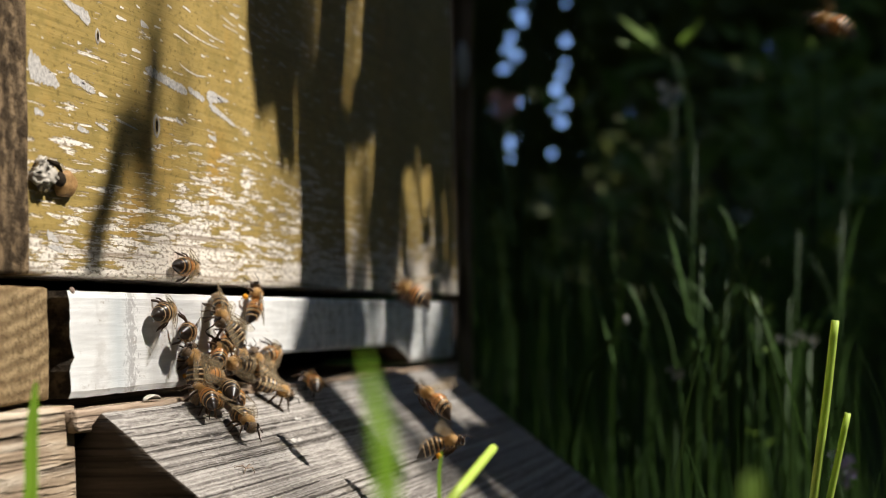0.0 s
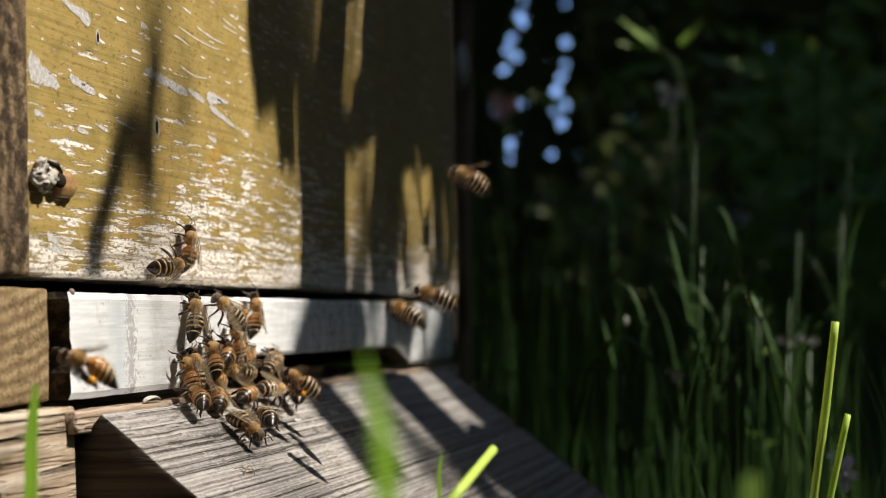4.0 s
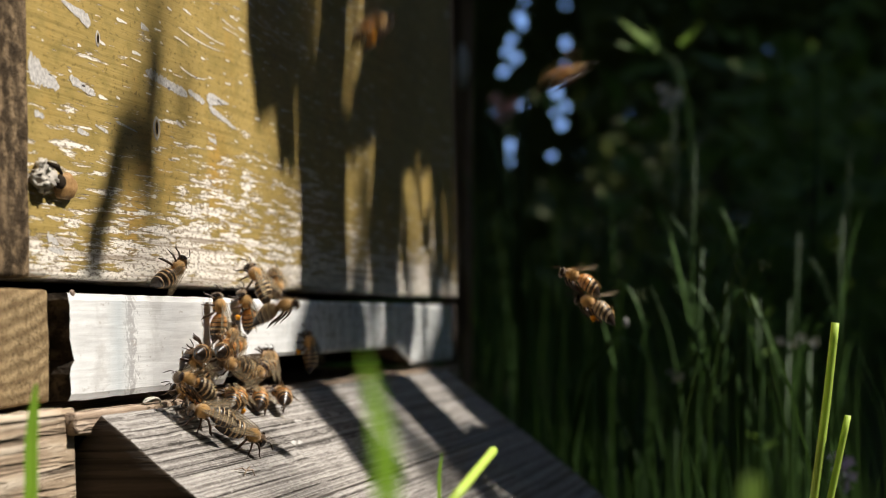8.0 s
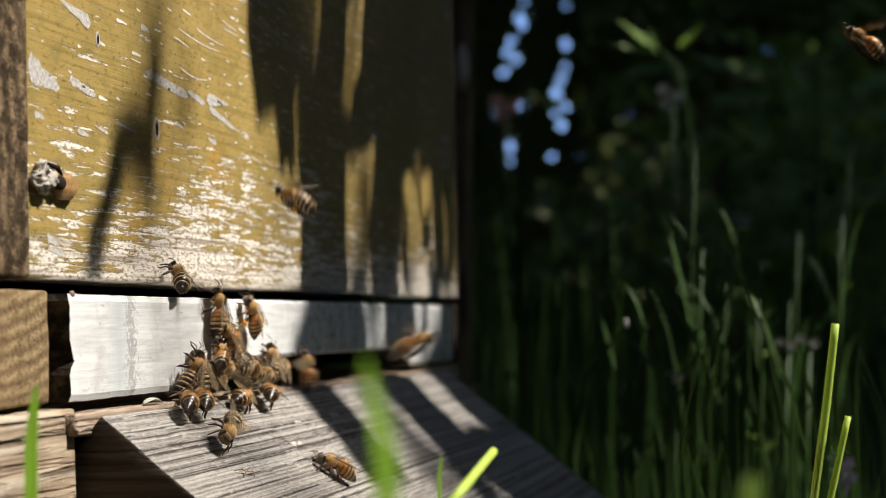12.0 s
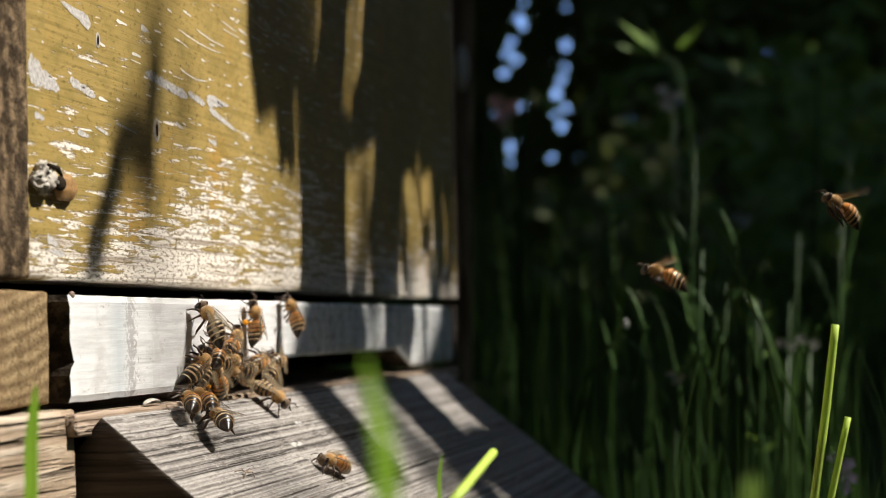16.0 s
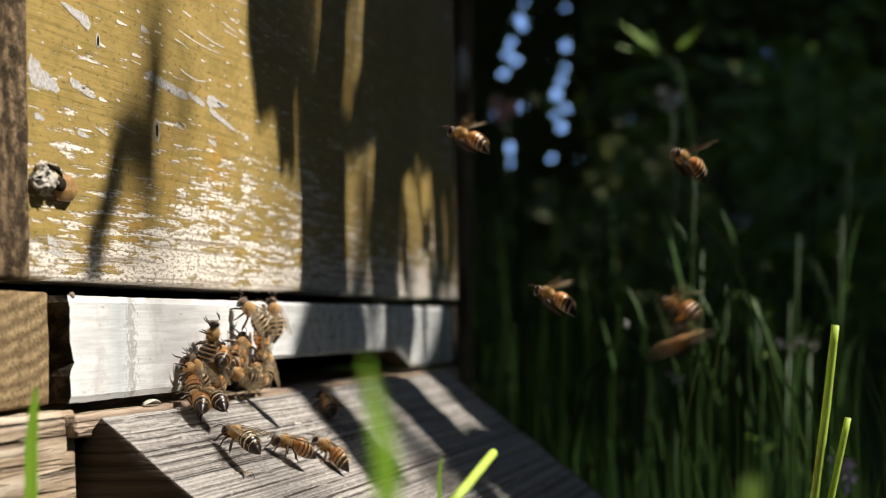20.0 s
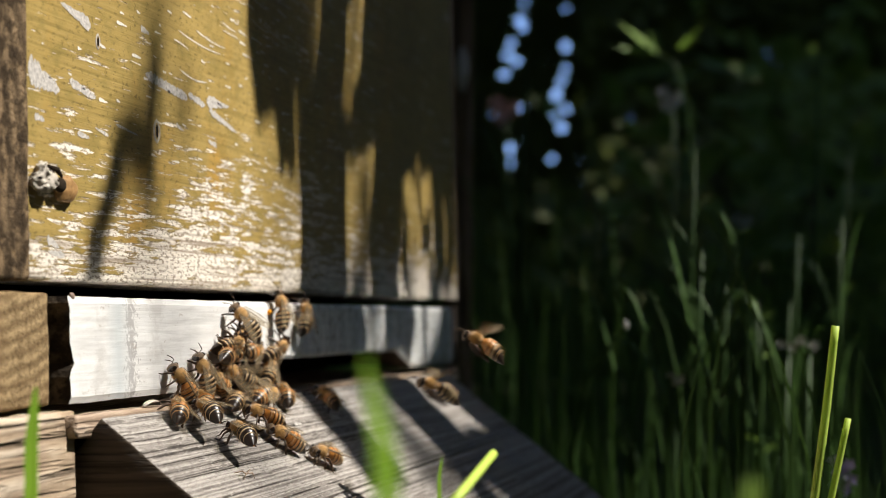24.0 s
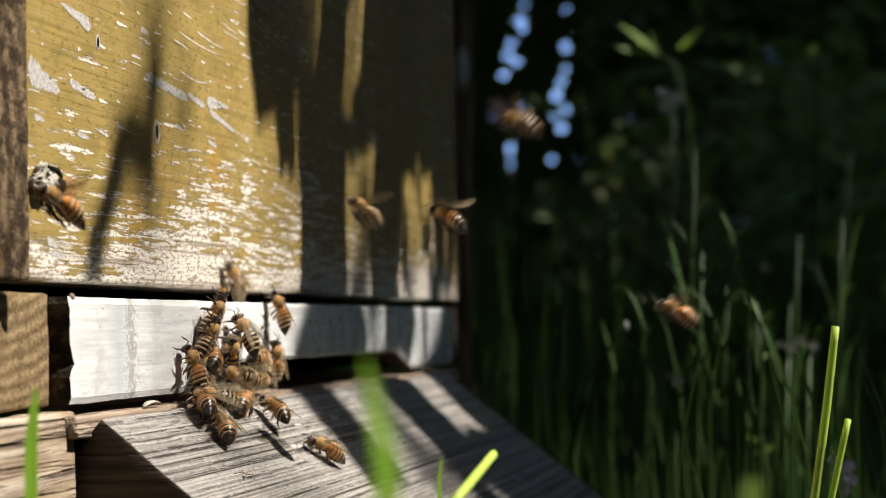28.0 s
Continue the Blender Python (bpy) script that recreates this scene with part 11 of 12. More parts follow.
    fly(bee("amber", True), [(0.00, outside), (0.20, air(115, -166, 23, 98, 18, 5)), (0.30, air(113, -156, 11, 104, 19, 7)), (0.40, air(109, -137, 2, 98, 29, 7)), (0.50, air(106, -127, 1, 92, 34, 5)), (0.60, air(104, -118, 4, 93, 28, 6)), (0.70, air(101, -104, 8, 97, 37, 7)), (0.80, air(97, -90, 8, 93, 29, 7)), (0.90, air(94, -76, 5, 94, 32, 5)), (1.00, air(93, -71, -0, 104, 21, 2)), (1.10, air(93, -67, -4, 101, 30, 3)), (1.20, air(91, -60, -10, 100, 26, 4)), (1.30, air(89, -52, -14, 101, 22, 4)), (1.40, air(88, -45, -17, 92, 33, 3)), (1.52, doorway), (1.65, inside), (6.95, inside), (7.15, doorway), (7.30, air(-61, -14, 22, 99, 20, -8)), (7.40, air(-23, -14, 12, 104, 24, -8)), (7.50, air(-10, -24, -3, 96, 21, -4)), (7.60, air(-10, -22, -15, 86, 20, 1)), (7.70, air(-10, -19, -27, 92, 23, 1)), (7.80, air(-11, -18, -30, 90, 28, -0)), (7.90, air(-10, -19, -40, 93, 24, -1)), (8.00, air(-8, -22, -57, 94, 17, -2)), (8.30, below), (9.20, outside), (12.70, outside), (13.60, below), (13.90, air(-69, -14, -41, 102, 30, -8)), (14.10, air(-21, -14, -34, 95, 43, -6)), (14.30, air(-4, -18, -8, 98, 32, -2)), (14.50, air(-3, -24, 17, 103, 40, -0)), (14.60, air(-5, -21, 25, 94, 43, -0)), (14.70, air(-4, -25, 39, 87, 37, -5)), (14.80, air(-1, -38, 42, 91, 34, -7)), (14.90, air(1, -47, 47, 88, 35, -4)), (15.00, air(1, -50, 53, 91, 43, -1)), (15.10, air(1, -52, 68, 99, 43, -1)), (15.40, above), (16.30, outside), (17.40, outside), (18.30, air(137, -180, 53, 101, 21, 8)), (18.40, air(133, -158, 44, 110, 29, 8)), (18.50, air(130, -144, 36, 106, 30, 4)), (18.60, air(128, -138, 35, 103, 25, 3)), (18.70, air(127, -132, 38, 102, 39, 5)), (18.80, air(123, -116, 49, 103, 41, 8)), (18.90, air(118, -101, 60, 110, 38, 6)), (19.00, air(116, -91, 61, 106, 35, 4)), (19.10, air(114, -84, 60, 97, 29, 4)), (19.20, air(112, -72, 60, 89, 29, 4)), (19.30, air(110, -65, 62, 97, 36, 4)), (19.40, air(107, -55, 68, 106, 33, 3)), (19.50, air(106, -51, 69, 107, 26, 1)), (19.60, air(106, -49, 68, 107, 30, -1)), (19.70, air(108, -55, 56, 103, 27, -4)), (19.80, air(111, -65, 46, 99, 28, -3)), (19.90, air(112, -69, 40, 93, 33, -1)), (20.00, air(112, -68, 38, 86, 24, 1)), (20.10, air(110, -62, 38, 87, 33, 4)), (20.20, air(108, -51, 37, 91, 28, 3)), (20.30, air(107, -48, 37, 96, 25, 0)), (20.40, air(108, -49, 33, 92, 24, -1)), (20.50, air(109, -52, 27, 87, 21, -1)), (20.60, air(109, -51, 22, 81, 26, 1)), (20.70, air(108, -48, 13, 83, 23, 2)), (20.80, air(107, -42, 7, 85, 25, 2)), (20.90, air(107, -40, 5, 91, 23, 1)), (21.00, air(106, -38, 2, 97, 33, 2)), (21.10, air(105, -33, -1, 99, 29, 3)), (21.20, air(104, -26, -4, 108, 25, 3)), (21.30, air(103, -21, -4, 100, 31, 2)), (21.50, air(101, -14, 1, 105, 29, 0)), (21.80, air(102, -17, -14, 104, 27, -1)), (22.00, air(104, -23, -18, 103, 33, -1)), (22.12, doorway), (22.25, inside), (26.15, inside), (26.35, doorway), (26.50, air(81, -30, -22, -69, 8, -1)), (26.70, air(82, -34, -27, -64, 11, -5)), (26.80, air(88, -58, -26, -59, 20, -8)), (26.90, air(97, -103, -7, -57, 22, -8)), (27.00, air(107, -147, 13, -49, 22, -8)), (27.10, air(118, -200, 35, -49, 22, -8)), (27.90, outside), (28.00, outside)], [(0.1, 1.5), (7.2, 8.1), (13.8, 15.2), (18.2, 22.1), (26.4, 27.2)])
    fly(bee("amber", True, True), [(0.00, outside), (0.80, air(111, -136, 72, 134, 21, 2)), (0.90, air(111, -132, 62, 127, 20, 2)), (1.00, air(110, -128, 54, 131, 29, 2)), (1.10, air(110, -124, 46, 133, 29, 1)), (1.20, air(110, -121, 36, 128, 29, 1)), (1.30, air(109, -120, 30, 133, 20, 2)), (1.40, air(108, -112, 18, 125, 20, 4)), (1.50, air(107, -104, 5, 123, 21, 5)), (1.60, air(105, -92, -7, 128, 17, 8)), (1.70, air(101, -72, -23, 123, 19, 8)), (1.80, air(97, -56, -30, 116, 29, 7)), (1.90, air(94, -44, -24, 118, 32, 6)), (2.02, doorway), (2.15, inside), (7.15, inside), (7.35, doorway), (7.50, air(79, -19, 3, -66, 14, 1)), (7.70, air(78, -16, 13, -60, 21, -1)), (7.80, air(79, -25, 22, -64, 16, -6)), (7.90, air(82, -41, 40, -59, 16, -6)), (8.00, air(83, -50, 62, -55, 23, -3)), (8.10, air(83, -55, 88, -52, 19, -2)), (8.90, outside), (13.00, outside), (13.90, air(119, -111, 60, 86, 27, 6)), (14.10, air(113, -85, 49, 95, 27, 6)), (14.30, air(108, -59, 38, 88, 23, 6)), (14.50, air(102, -31, 26, 87, 29, 6)), (14.60, air(100, -22, 17, 92, 23, 5)), (14.70, air(91, -13, 8, 94, 24, 4)), (14.80, air(78, -13, 3, 94, 23, 2)), (14.90, air(70, -13, -5, 103, 24, -1)), (15.10, air(87, -13, -14, 99, 29, -2)), (15.30, air(102, -23, -18, 94, 24, -3)), (15.42, doorway), (15.55, inside), (17.35, inside), (17.55, doorway), (17.70, air(92, -39, -8, -61, 16, -3)), (17.90, air(95, -53, -2, -64, 16, -5)), (18.00, air(99, -72, 6, -62, 18, -8)), (18.10, air(105, -99, 15, -62, 22, -8)), (18.20, air(116, -147, 33, -69, 20, -8)), (18.30, air(126, -196, 56, -64, 19, -8)), (19.10, outside), (23.70, outside), (24.60, air(137, -179, 24, 73, 25, 8)), (24.70, air(133, -160, 17, 72, 27, 8)), (24.80, air(128, -137, 12, 62, 20, 8)), (24.90, air(123, -116, 3, 60, 30, 8)), (25.00, air(120, -102, -3, 60, 31, 6)), (25.10, air(118, -90, -6, 61, 34, 7)), (25.20, air(114, -74, -7, 60, 35, 6)), (25.30, air(112, -66, -4, 60, 28, 5)), (25.40, air(109, -54, -4, 61, 27, 4)), (25.50, air(108, -47, -11, 70, 31, 3)), (25.60, air(106, -40, -16, 75, 23, 3)), (25.72, doorway), (25.85, inside), (28.00, inside)], [(0.7, 2.0), (7.4, 8.2), (13.8, 15.4), (17.6, 18.4), (24.5, 25.7)])
    fly(bee("banded", True), [(0.00, outside), (0.40, outside), (1.30, air(110, -134, 72, 99, 21, 5)), (1.40, air(109, -125, 64, 93, 20, 4)), (1.50, air(107, -116, 55, 89, 22, 5)), (1.60, air(104, -104, 49, 81, 25, 8)), (1.70, air(98, -77, 47, 90, 33, 8)), (1.80, air(93, -55, 46, 92, 30, 8)), (1.90, air(90, -41, 34, 101, 17, 5)), (2.00, air(89, -35, 24, 92, 20, 2)), (2.10, air(89, -32, 12, 92, 28, 3)), (2.20, air(88, -23, 1, 83, 26, 3)), (2.30, air(87, -17, -7, 89, 23, -1)), (2.50, air(90, -27, -18, 94, 30, -3)), (2.62, doorway), (2.75, inside), (7.65, inside), (7.85, doorway), (8.00, air(80, -25, -6, -69, 18, -1)), (8.20, air(81, -31, 2, -65, 15, -2)), (8.30, air(82, -40, 11, -62, 16, -4)), (8.40, air(84, -49, 27, -70, 21, -3)), (8.50, air(84, -55, 39, -72, 21, -3)), (8.60, air(85, -60, 53, -77, 28, -2)), (8.70, air(85, -66, 80, -78, 22, -2)), (9.50, outside), (13.10, outside), (14.00, below), (14.30, air(5, -82, -53, 130, 33, -3)), (14.50, air(6, -91, -39, 138, 31, -4)), (14.60, air(9, -102, -37, 145, 33, -6)), (14.70, air(10, -110, -31, 145, 27, 1)), (14.80, air(8, -101, -36, 145, 22, 7)), (14.90, air(5, -86, -40, 145, 29, 5)), (15.00, air(5, -85, -41, 145, 35, 1)), (15.10, air(5, -84, -43, 145, 22, -0)), (15.30, air(6, -86, -56, 145, 19, -1)), (15.60, below), (16.50, outside), (17.70, outside), (18.60, air(138, -183, 64, 133, 18, 6)), (18.70, air(135, -170, 53, 123, 26, 6)), (18.80, air(132, -156, 42, 120, 26, 7)), (18.90, air(129, -140, 36, 127, 32, 6)), (19.00, air(126, -129, 34, 127, 31, 5)), (19.10, air(124, -117, 28, 135, 26, 6)), (19.20, air(122, -105, 12, 133, 27, 4)), (19.30, air(121, -99, 4, 131, 28, 4)), (19.40, air(119, -89, -6, 129, 19, 6)), (19.50, air(116, -72, -28, 120, 17, 8)), (19.60, air(112, -57, -29, 128, 31, 5)), (19.80, air(108, -40, -20, 133, 33, 4)), (19.92, doorway), (20.05, inside), (21.85, inside), (22.05, doorway), (22.20, air(100, -36, -14, -76, 17, -7)), (22.40, air(105, -65, 3, -79, 24, -8)), (22.60, air(116, -117, 30, -84, 28, -8)), (22.80, air(130, -180, 58, -91, 23, -8)), (23.60, outside), (24.70, outside), (25.60, air(123, -117, 82, 119, 18, 4)), (25.70, air(122, -110, 71, 111, 25, 4)), (25.80, air(120, -101, 60, 110, 21, 6)), (25.90, air(116, -84, 59, 102, 33, 8)), (26.00, air(113, -69, 63, 93, 28, 7)), (26.10, air(109, -54, 62, 101, 22, 8)), (26.20, air(106, -36, 49, 108, 17, 7)), (26.30, air(103, -24, 41, 102, 20, 5)), (26.40, air(101, -13, 34, 107, 28, 2)), (26.50, air(102, -16, 33, 112, 34, -1)), (26.60, air(102, -19, 36, 117, 25, -1)), (26.70, air(102, -20, 33, 116, 20, -0)), (26.80, air(103, -19, 23, 122, 26, 3)), (26.90, air(87, -13, 26, 121, 38, 3)), (27.00, air(86, -13, 30, 131, 33, -1)), (27.10, air(98, -13, 32, 129, 34, -4)), (27.20, air(104, -27, 29, 136, 25, -5)), (27.30, air(106, -34, 27, 135, 32, -3)), (27.40, air(108, -39, 19, 144, 30, -1)), (27.50, air(108, -40, 13, 144, 24, 0)), (27.60, air(108, -38, 14, 145, 31, 2)), (27.70, air(106, -33, 26, 145, 35, 3)), (27.80, air(104, -27, 34, 145, 28, -0)), (27.90, air(106, -33, 25, 143, 30, -3)), (28.00, air(108, -41, 20, 145, 32, -4))], [(1.2, 2.6), (7.9, 8.8), (14.2, 15.4), (18.5, 19.9), (22.1, 22.9), (25.5, 28.0)])
    fly(bee("amber", True), [(0.00, outside), (0.70, outside), (1.60, air(122, -180, -5, 77, 34, 8)), (1.70, air(118, -164, -2, 77, 37, 8)), (1.80, air(114, -149, 1, 76, 28, 8)), (1.90, air(110, -131, 9, 76, 30, 7)), (2.00, air(107, -120, 9, 82, 32, 6)), (2.10, air(105, -109, 4, 89, 19, 5)), (2.20, air(103, -97, -9, 90, 19, 4)), (2.30, air(101, -91, -18, 100, 20, 4)), (2.40, air(100, -82, -24, 103, 29, 4)), (2.50, air(98, -73, -28, 97, 29, 4)), (2.60, air(96, -66, -29, 90, 27, 4)), (2.70, air(94, -59, -21, 85, 29, 5)), (2.80, air(91, -47, -17, 84, 35, 6)), (2.92, doorway), (3.05, inside), (8.55, inside), (8.75, doorway), (8.90, air(6, -33, -2, 86, 32, 1)), (9.10, air(5, -31, 4, 90, 31, 0)), (9.20, air(5, -32, 8, 86, 32, -1)), (9.30, air(5, -34, 13, 93, 31, 0)), (9.40, air(5, -31, 15, 98, 26, 1)), (9.50, air(4, -30, 13, 94, 24, 1)), (9.60, air(4, -28, 8, 89, 21, 0)), (9.70, air(5, -29, 3, 87, 30, 1)), (9.80, air(4, -26, 1, 90, 30, 2)), (9.90, air(3, -21, -10, 86, 20, 3)), (10.00, air(3, -17, -17, 81, 23, 1)), (10.10, air(3, -16, -25, 74, 28, 1)), (10.20, air(3, -14, -29, 72, 23, 2)), (10.30, air(-11, -14, -28, 72, 30, 6)), (10.40, air(-38, -14, -24, 66, 31, 8)), (10.50, air(-75, -14, -19, 70, 40, 8)), (10.80, below), (11.70, outside), (14.30, outside), (15.20, air(89, -24, 87, -89, -1, -4)), (15.30, air(91, -31, 69, -92, 2, -4)), (15.40, air(94, -41, 57, -93, 11, -5)), (15.50, air(96, -50, 58, -97, 12, -5)), (15.60, air(99, -62, 60, -90, 24, -6)), (15.70, air(102, -76, 68, -86, 27, -6)), (15.80, air(104, -88, 88, -85, 25, -6)), (16.60, outside), (17.90, outside), (18.80, air(116, -135, 76, 114, 29, 5)), (18.90, air(114, -124, 68, 119, 29, 5)), (19.00, air(112, -114, 62, 121, 24, 5)), (19.10, air(109, -101, 56, 127, 30, 6)), (19.20, air(106, -87, 50, 122, 21, 4)), (19.30, air(105, -82, 42, 112, 21, 1)), (19.40, air(105, -81, 33, 105, 23, -0)), (19.50, air(106, -83, 31, 99, 26, -2)), (19.60, air(107, -88, 29, 92, 31, -3)), (19.70, air(109, -93, 19, 83, 14, -2)), (19.80, air(111, -97, 1, 92, 20, -0)), (19.90, air(110, -93, -6, 97, 26, 2)), (20.00, air(109, -90, -4, 87, 26, 2)), (20.10, air(108, -86, -0, 95, 27, 4)), (20.20, air(105, -76, 5, 94, 29, 4)), (20.30, air(104, -68, 5, 97, 27, 4)), (20.40, air(102, -59, -0, 103, 24, 2)), (20.50, air(102, -57, -3, 104, 32, 1)), (20.60, air(102, -56, -10, 105, 31, 2)), (20.70, air(100, -49, -16, 96, 31, 3)), (20.82, doorway), (20.95, inside), (28.00, inside)], [(1.5, 2.9), (8.8, 10.6), (15.1, 15.9), (18.7, 20.8)])
    fly(bee("amber", True), [(0.00, outside), (0.90, outside), (1.80, air(121, -163, 75, 138, 25, 7)), (1.90, air(118, -148, 64, 133, 26, 7)), (2.00, air(115, -133, 55, 126, 23, 6)), (2.10, air(113, -121, 43, 131, 17, 6)), (2.20, air(110, -108, 30, 122, 28, 7)), (2.30, air(107, -93, 27, 116, 29, 8)), (2.40, air(102, -70, 20, 115, 21, 8)), (2.50, air(99, -56, 14, 123, 24, 4)), (2.60, air(98, -51, 9, 118, 31, -1)), (2.70, air(100, -58, 3, 128, 24, -1)), (2.80, air(100, -57, -2, 137, 23, 3)), (2.90, air(97, -46, -3, 143, 32, 4)), (3.00, air(96, -40, 1, 138, 30, 1)), (3.10, air(96, -40, 2, 134, 32, 1)), (3.20, air(95, -36, 2, 133, 28, 2)), (3.30, air(94, -32, -2, 136, 26, 3)), (3.40, air(92, -24, -4, 128, 26, 0)), (3.60, air(94, -29, -18, 135, 22, -1)), (3.72, doorway), (3.85, inside), (9.15, inside), (9.35, doorway), (9.50, air(90, -44, -37, -56, 4, -8)), (9.60, air(96, -66, -48, -49, 8, -8)), (9.70, air(104, -99, -52, -54, 18, -8)), (9.80, air(113, -138, -49, -47, 17, -8)), (9.90, air(125, -192, -46, -51, 14, -8)), (10.70, outside), (15.40, outside), (16.30, air(99, -101, 18, 117, 28, 5)), (16.50, air(95, -82, 6, 114, 26, 5)), (16.60, air(93, -72, 4, 119, 31, 2)), (16.70, air(93, -72, 3, 123, 36, 0)), (16.80, air(93, -72, 8, 117, 40, -0)), (16.90, air(93, -74, 15, 120, 30, -1)), (17.00, air(94, -77, 15, 124, 26, -1)), (17.10, air(94, -77, 11, 122, 31, 2)), (17.20, air(92, -70, 7, 128, 28, 3)), (17.30, air(91, -65, 2, 134, 32, 3)), (17.40, air(89, -56, 1, 132, 25, 3)), (17.50, air(89, -53, 4, 141, 25, 1)), (17.60, air(88, -51, 3, 140, 22, 3)), (17.70, air(86, -43, -4, 140, 31, 3)), (17.80, air(85, -38, -4, 131, 30, 3)), (17.90, air(84, -31, -3, 129, 32, 3)), (18.00, air(82, -25, -5, 137, 28, -0)), (18.20, air(85, -32, -18, 128, 24, -2)), (18.32, doorway), (18.45, inside), (19.35, inside), (19.55, doorway), (19.70, air(95, -43, -23, -94, 17, -8)), (19.80, air(99, -60, -26, -96, 14, -8)), (19.90, air(105, -87, -23, -101, 19, -8)), (20.00, air(112, -120, -16, -96, 18, -8)), (20.10, air(120, -157, 1, -96, 20, -8)), (20.20, air(130, -200, 16, -103, 21, -8)), (21.00, outside), (25.40, outside), (26.30, air(132, -173, 35, 111, 33, 8)), (26.40, air(128, -156, 31, 115, 33, 6)), (26.50, air(126, -147, 29, 120, 31, 5)), (26.60, air(124, -137, 28, 128, 32, 6)), (26.70, air(121, -122, 23, 133, 23, 8)), (26.80, air(117, -103, 14, 128, 29, 8)), (26.90, air(113, -88, 7, 119, 23, 7)), (27.00, air(110, -73, -3, 126, 20, 8)), (27.10, air(106, -52, -14, 126, 23, 7)), (27.20, air(104, -41, -16, 128, 32, 5)), (27.32, doorway), (27.45, inside), (28.00, inside)], [(1.7, 3.7), (9.4, 10.0), (16.2, 18.3), (19.6, 20.3), (26.2, 27.3)])
    fly(bee("dark", True), [(0.00, outside), (1.70, outside), (2.60, air(116, -177, 69, 97, 25, 4)), (2.70, air(114, -167, 56, 95, 27, 4)), (2.80, air(113, -159, 45, 90, 24, 4)), (2.90, air(111, -150, 39, 84, 31, 4)), (3.00, air(110, -143, 35, 83, 32, 4)), (3.10, air(108, -135, 33, 87, 26, 5)), (3.20, air(105, -121, 32, 94, 24, 6)), (3.30, air(103, -112, 31, 103, 32, 5)), (3.40, air(100, -101, 29, 98, 29, 5)), (3.50, air(98, -94, 28, 95, 26, 3)), (3.80, air(95, -76, 12, 104, 25, 3)), (4.10, air(92, -59, -10, 105, 20, 3)), (4.30, air(89, -45, -17, 96, 27, 3)), (4.42, doorway), (4.55, inside), (9.35, inside), (9.55, doorway), (9.70, air(90, -33, -9, -55, 23, -4)), (9.80, air(92, -42, 1, -49, 23, -6)), (9.90, air(95, -58, 20, -42, 20, -6)), (10.00, air(97, -70, 40, -50, 25, -6)), (10.10, air(98, -82, 65, -47, 19, -5)), (10.20, air(99, -92, 89, -52, 22, -4)), (11.00, outside), (15.10, outside), (16.00, below), (16.30, air(3, -14, -56, 115, 36, -2)), (16.50, air(4, -21, -41, 116, 34, -2)), (16.60, air(5, -23, -37, 114, 31, -2)), (16.70, air(5, -27, -31, 118, 22, -2)), (16.80, air(6, -30, -42, 119, 14, 0)), (16.90, air(6, -25, -58, 111, 22, 3)), (17.20, below), (18.10, outside), (25.60, outside), (26.50, air(122, -115, 82, 104, 27, 2)), (26.60, air(122, -111, 69, 108, 22, 1)), (26.70, air(122, -109, 56, 110, 17, -0)), (26.80, air(123, -110, 47, 102, 29, 0)), (26.90, air(122, -108, 45, 99, 36, 1)), (27.00, air(122, -107, 48, 95, 32, 2)), (27.10, air(120, -101, 58, 89, 42, 4)), (27.20, air(117, -91, 70, 90, 34, 5)), (27.30, air(114, -80, 88, 81, 38, 5)), (28.00, outside)], [(2.5, 4.4), (9.6, 10.3), (16.2, 17.0), (26.4, 27.4)])
    fly(bee("amber", True, True), [(0.00, inside), (2.25, inside), (2.45, doorway), (2.60, air(-16, -47, 3, 128, 23, 7)), (2.70, air(-18, -35, 0, 134, 33, 4)), (2.80, air(-18, -34, -0, 129, 30, 1)), (2.90, air(-19, -31, -2, 133, 28, 1)), (3.00, air(-19, -30, -3, 131, 34, -0)), (3.30, air(-19, -31, -4, 127, 30, -0)), (3.50, air(-19, -31, -5, 117, 29, 1)), (4.00, air(-20, -23, -17, 126, 24, 3)), (4.40, air(-69, -14, -45, 131, 20, 5)), (4.70, below), (5.60, outside), (18.40, outside), (19.30, air(124, -176, 77, 96, 27, 3)), (19.40, air(123, -169, 67, 92, 18, 2)), (19.50, air(122, -165, 60, 93, 24, 1)), (19.60, air(122, -163, 47, 95, 19, 1)), (19.70, air(123, -161, 30, 91, 22, 2)), (19.80, air(121, -152, 15, 86, 17, 6)), (19.90, air(118, -134, 1, 80, 16, 7)), (20.00, air(115, -121, -7, 74, 25, 6)), (20.10, air(112, -108, -17, 72, 21, 7)), (20.20, air(109, -91, -30, 66, 20, 7)), (20.30, air(107, -80, -37, 70, 32, 6)), (20.40, air(104, -67, -38, 63, 35, 5)), (20.60, air(99, -48, -23, 72, 36, 5)), (20.72, doorway), (20.85, inside), (28.00, inside)], [(2.5, 4.5), (19.2, 20.7)])
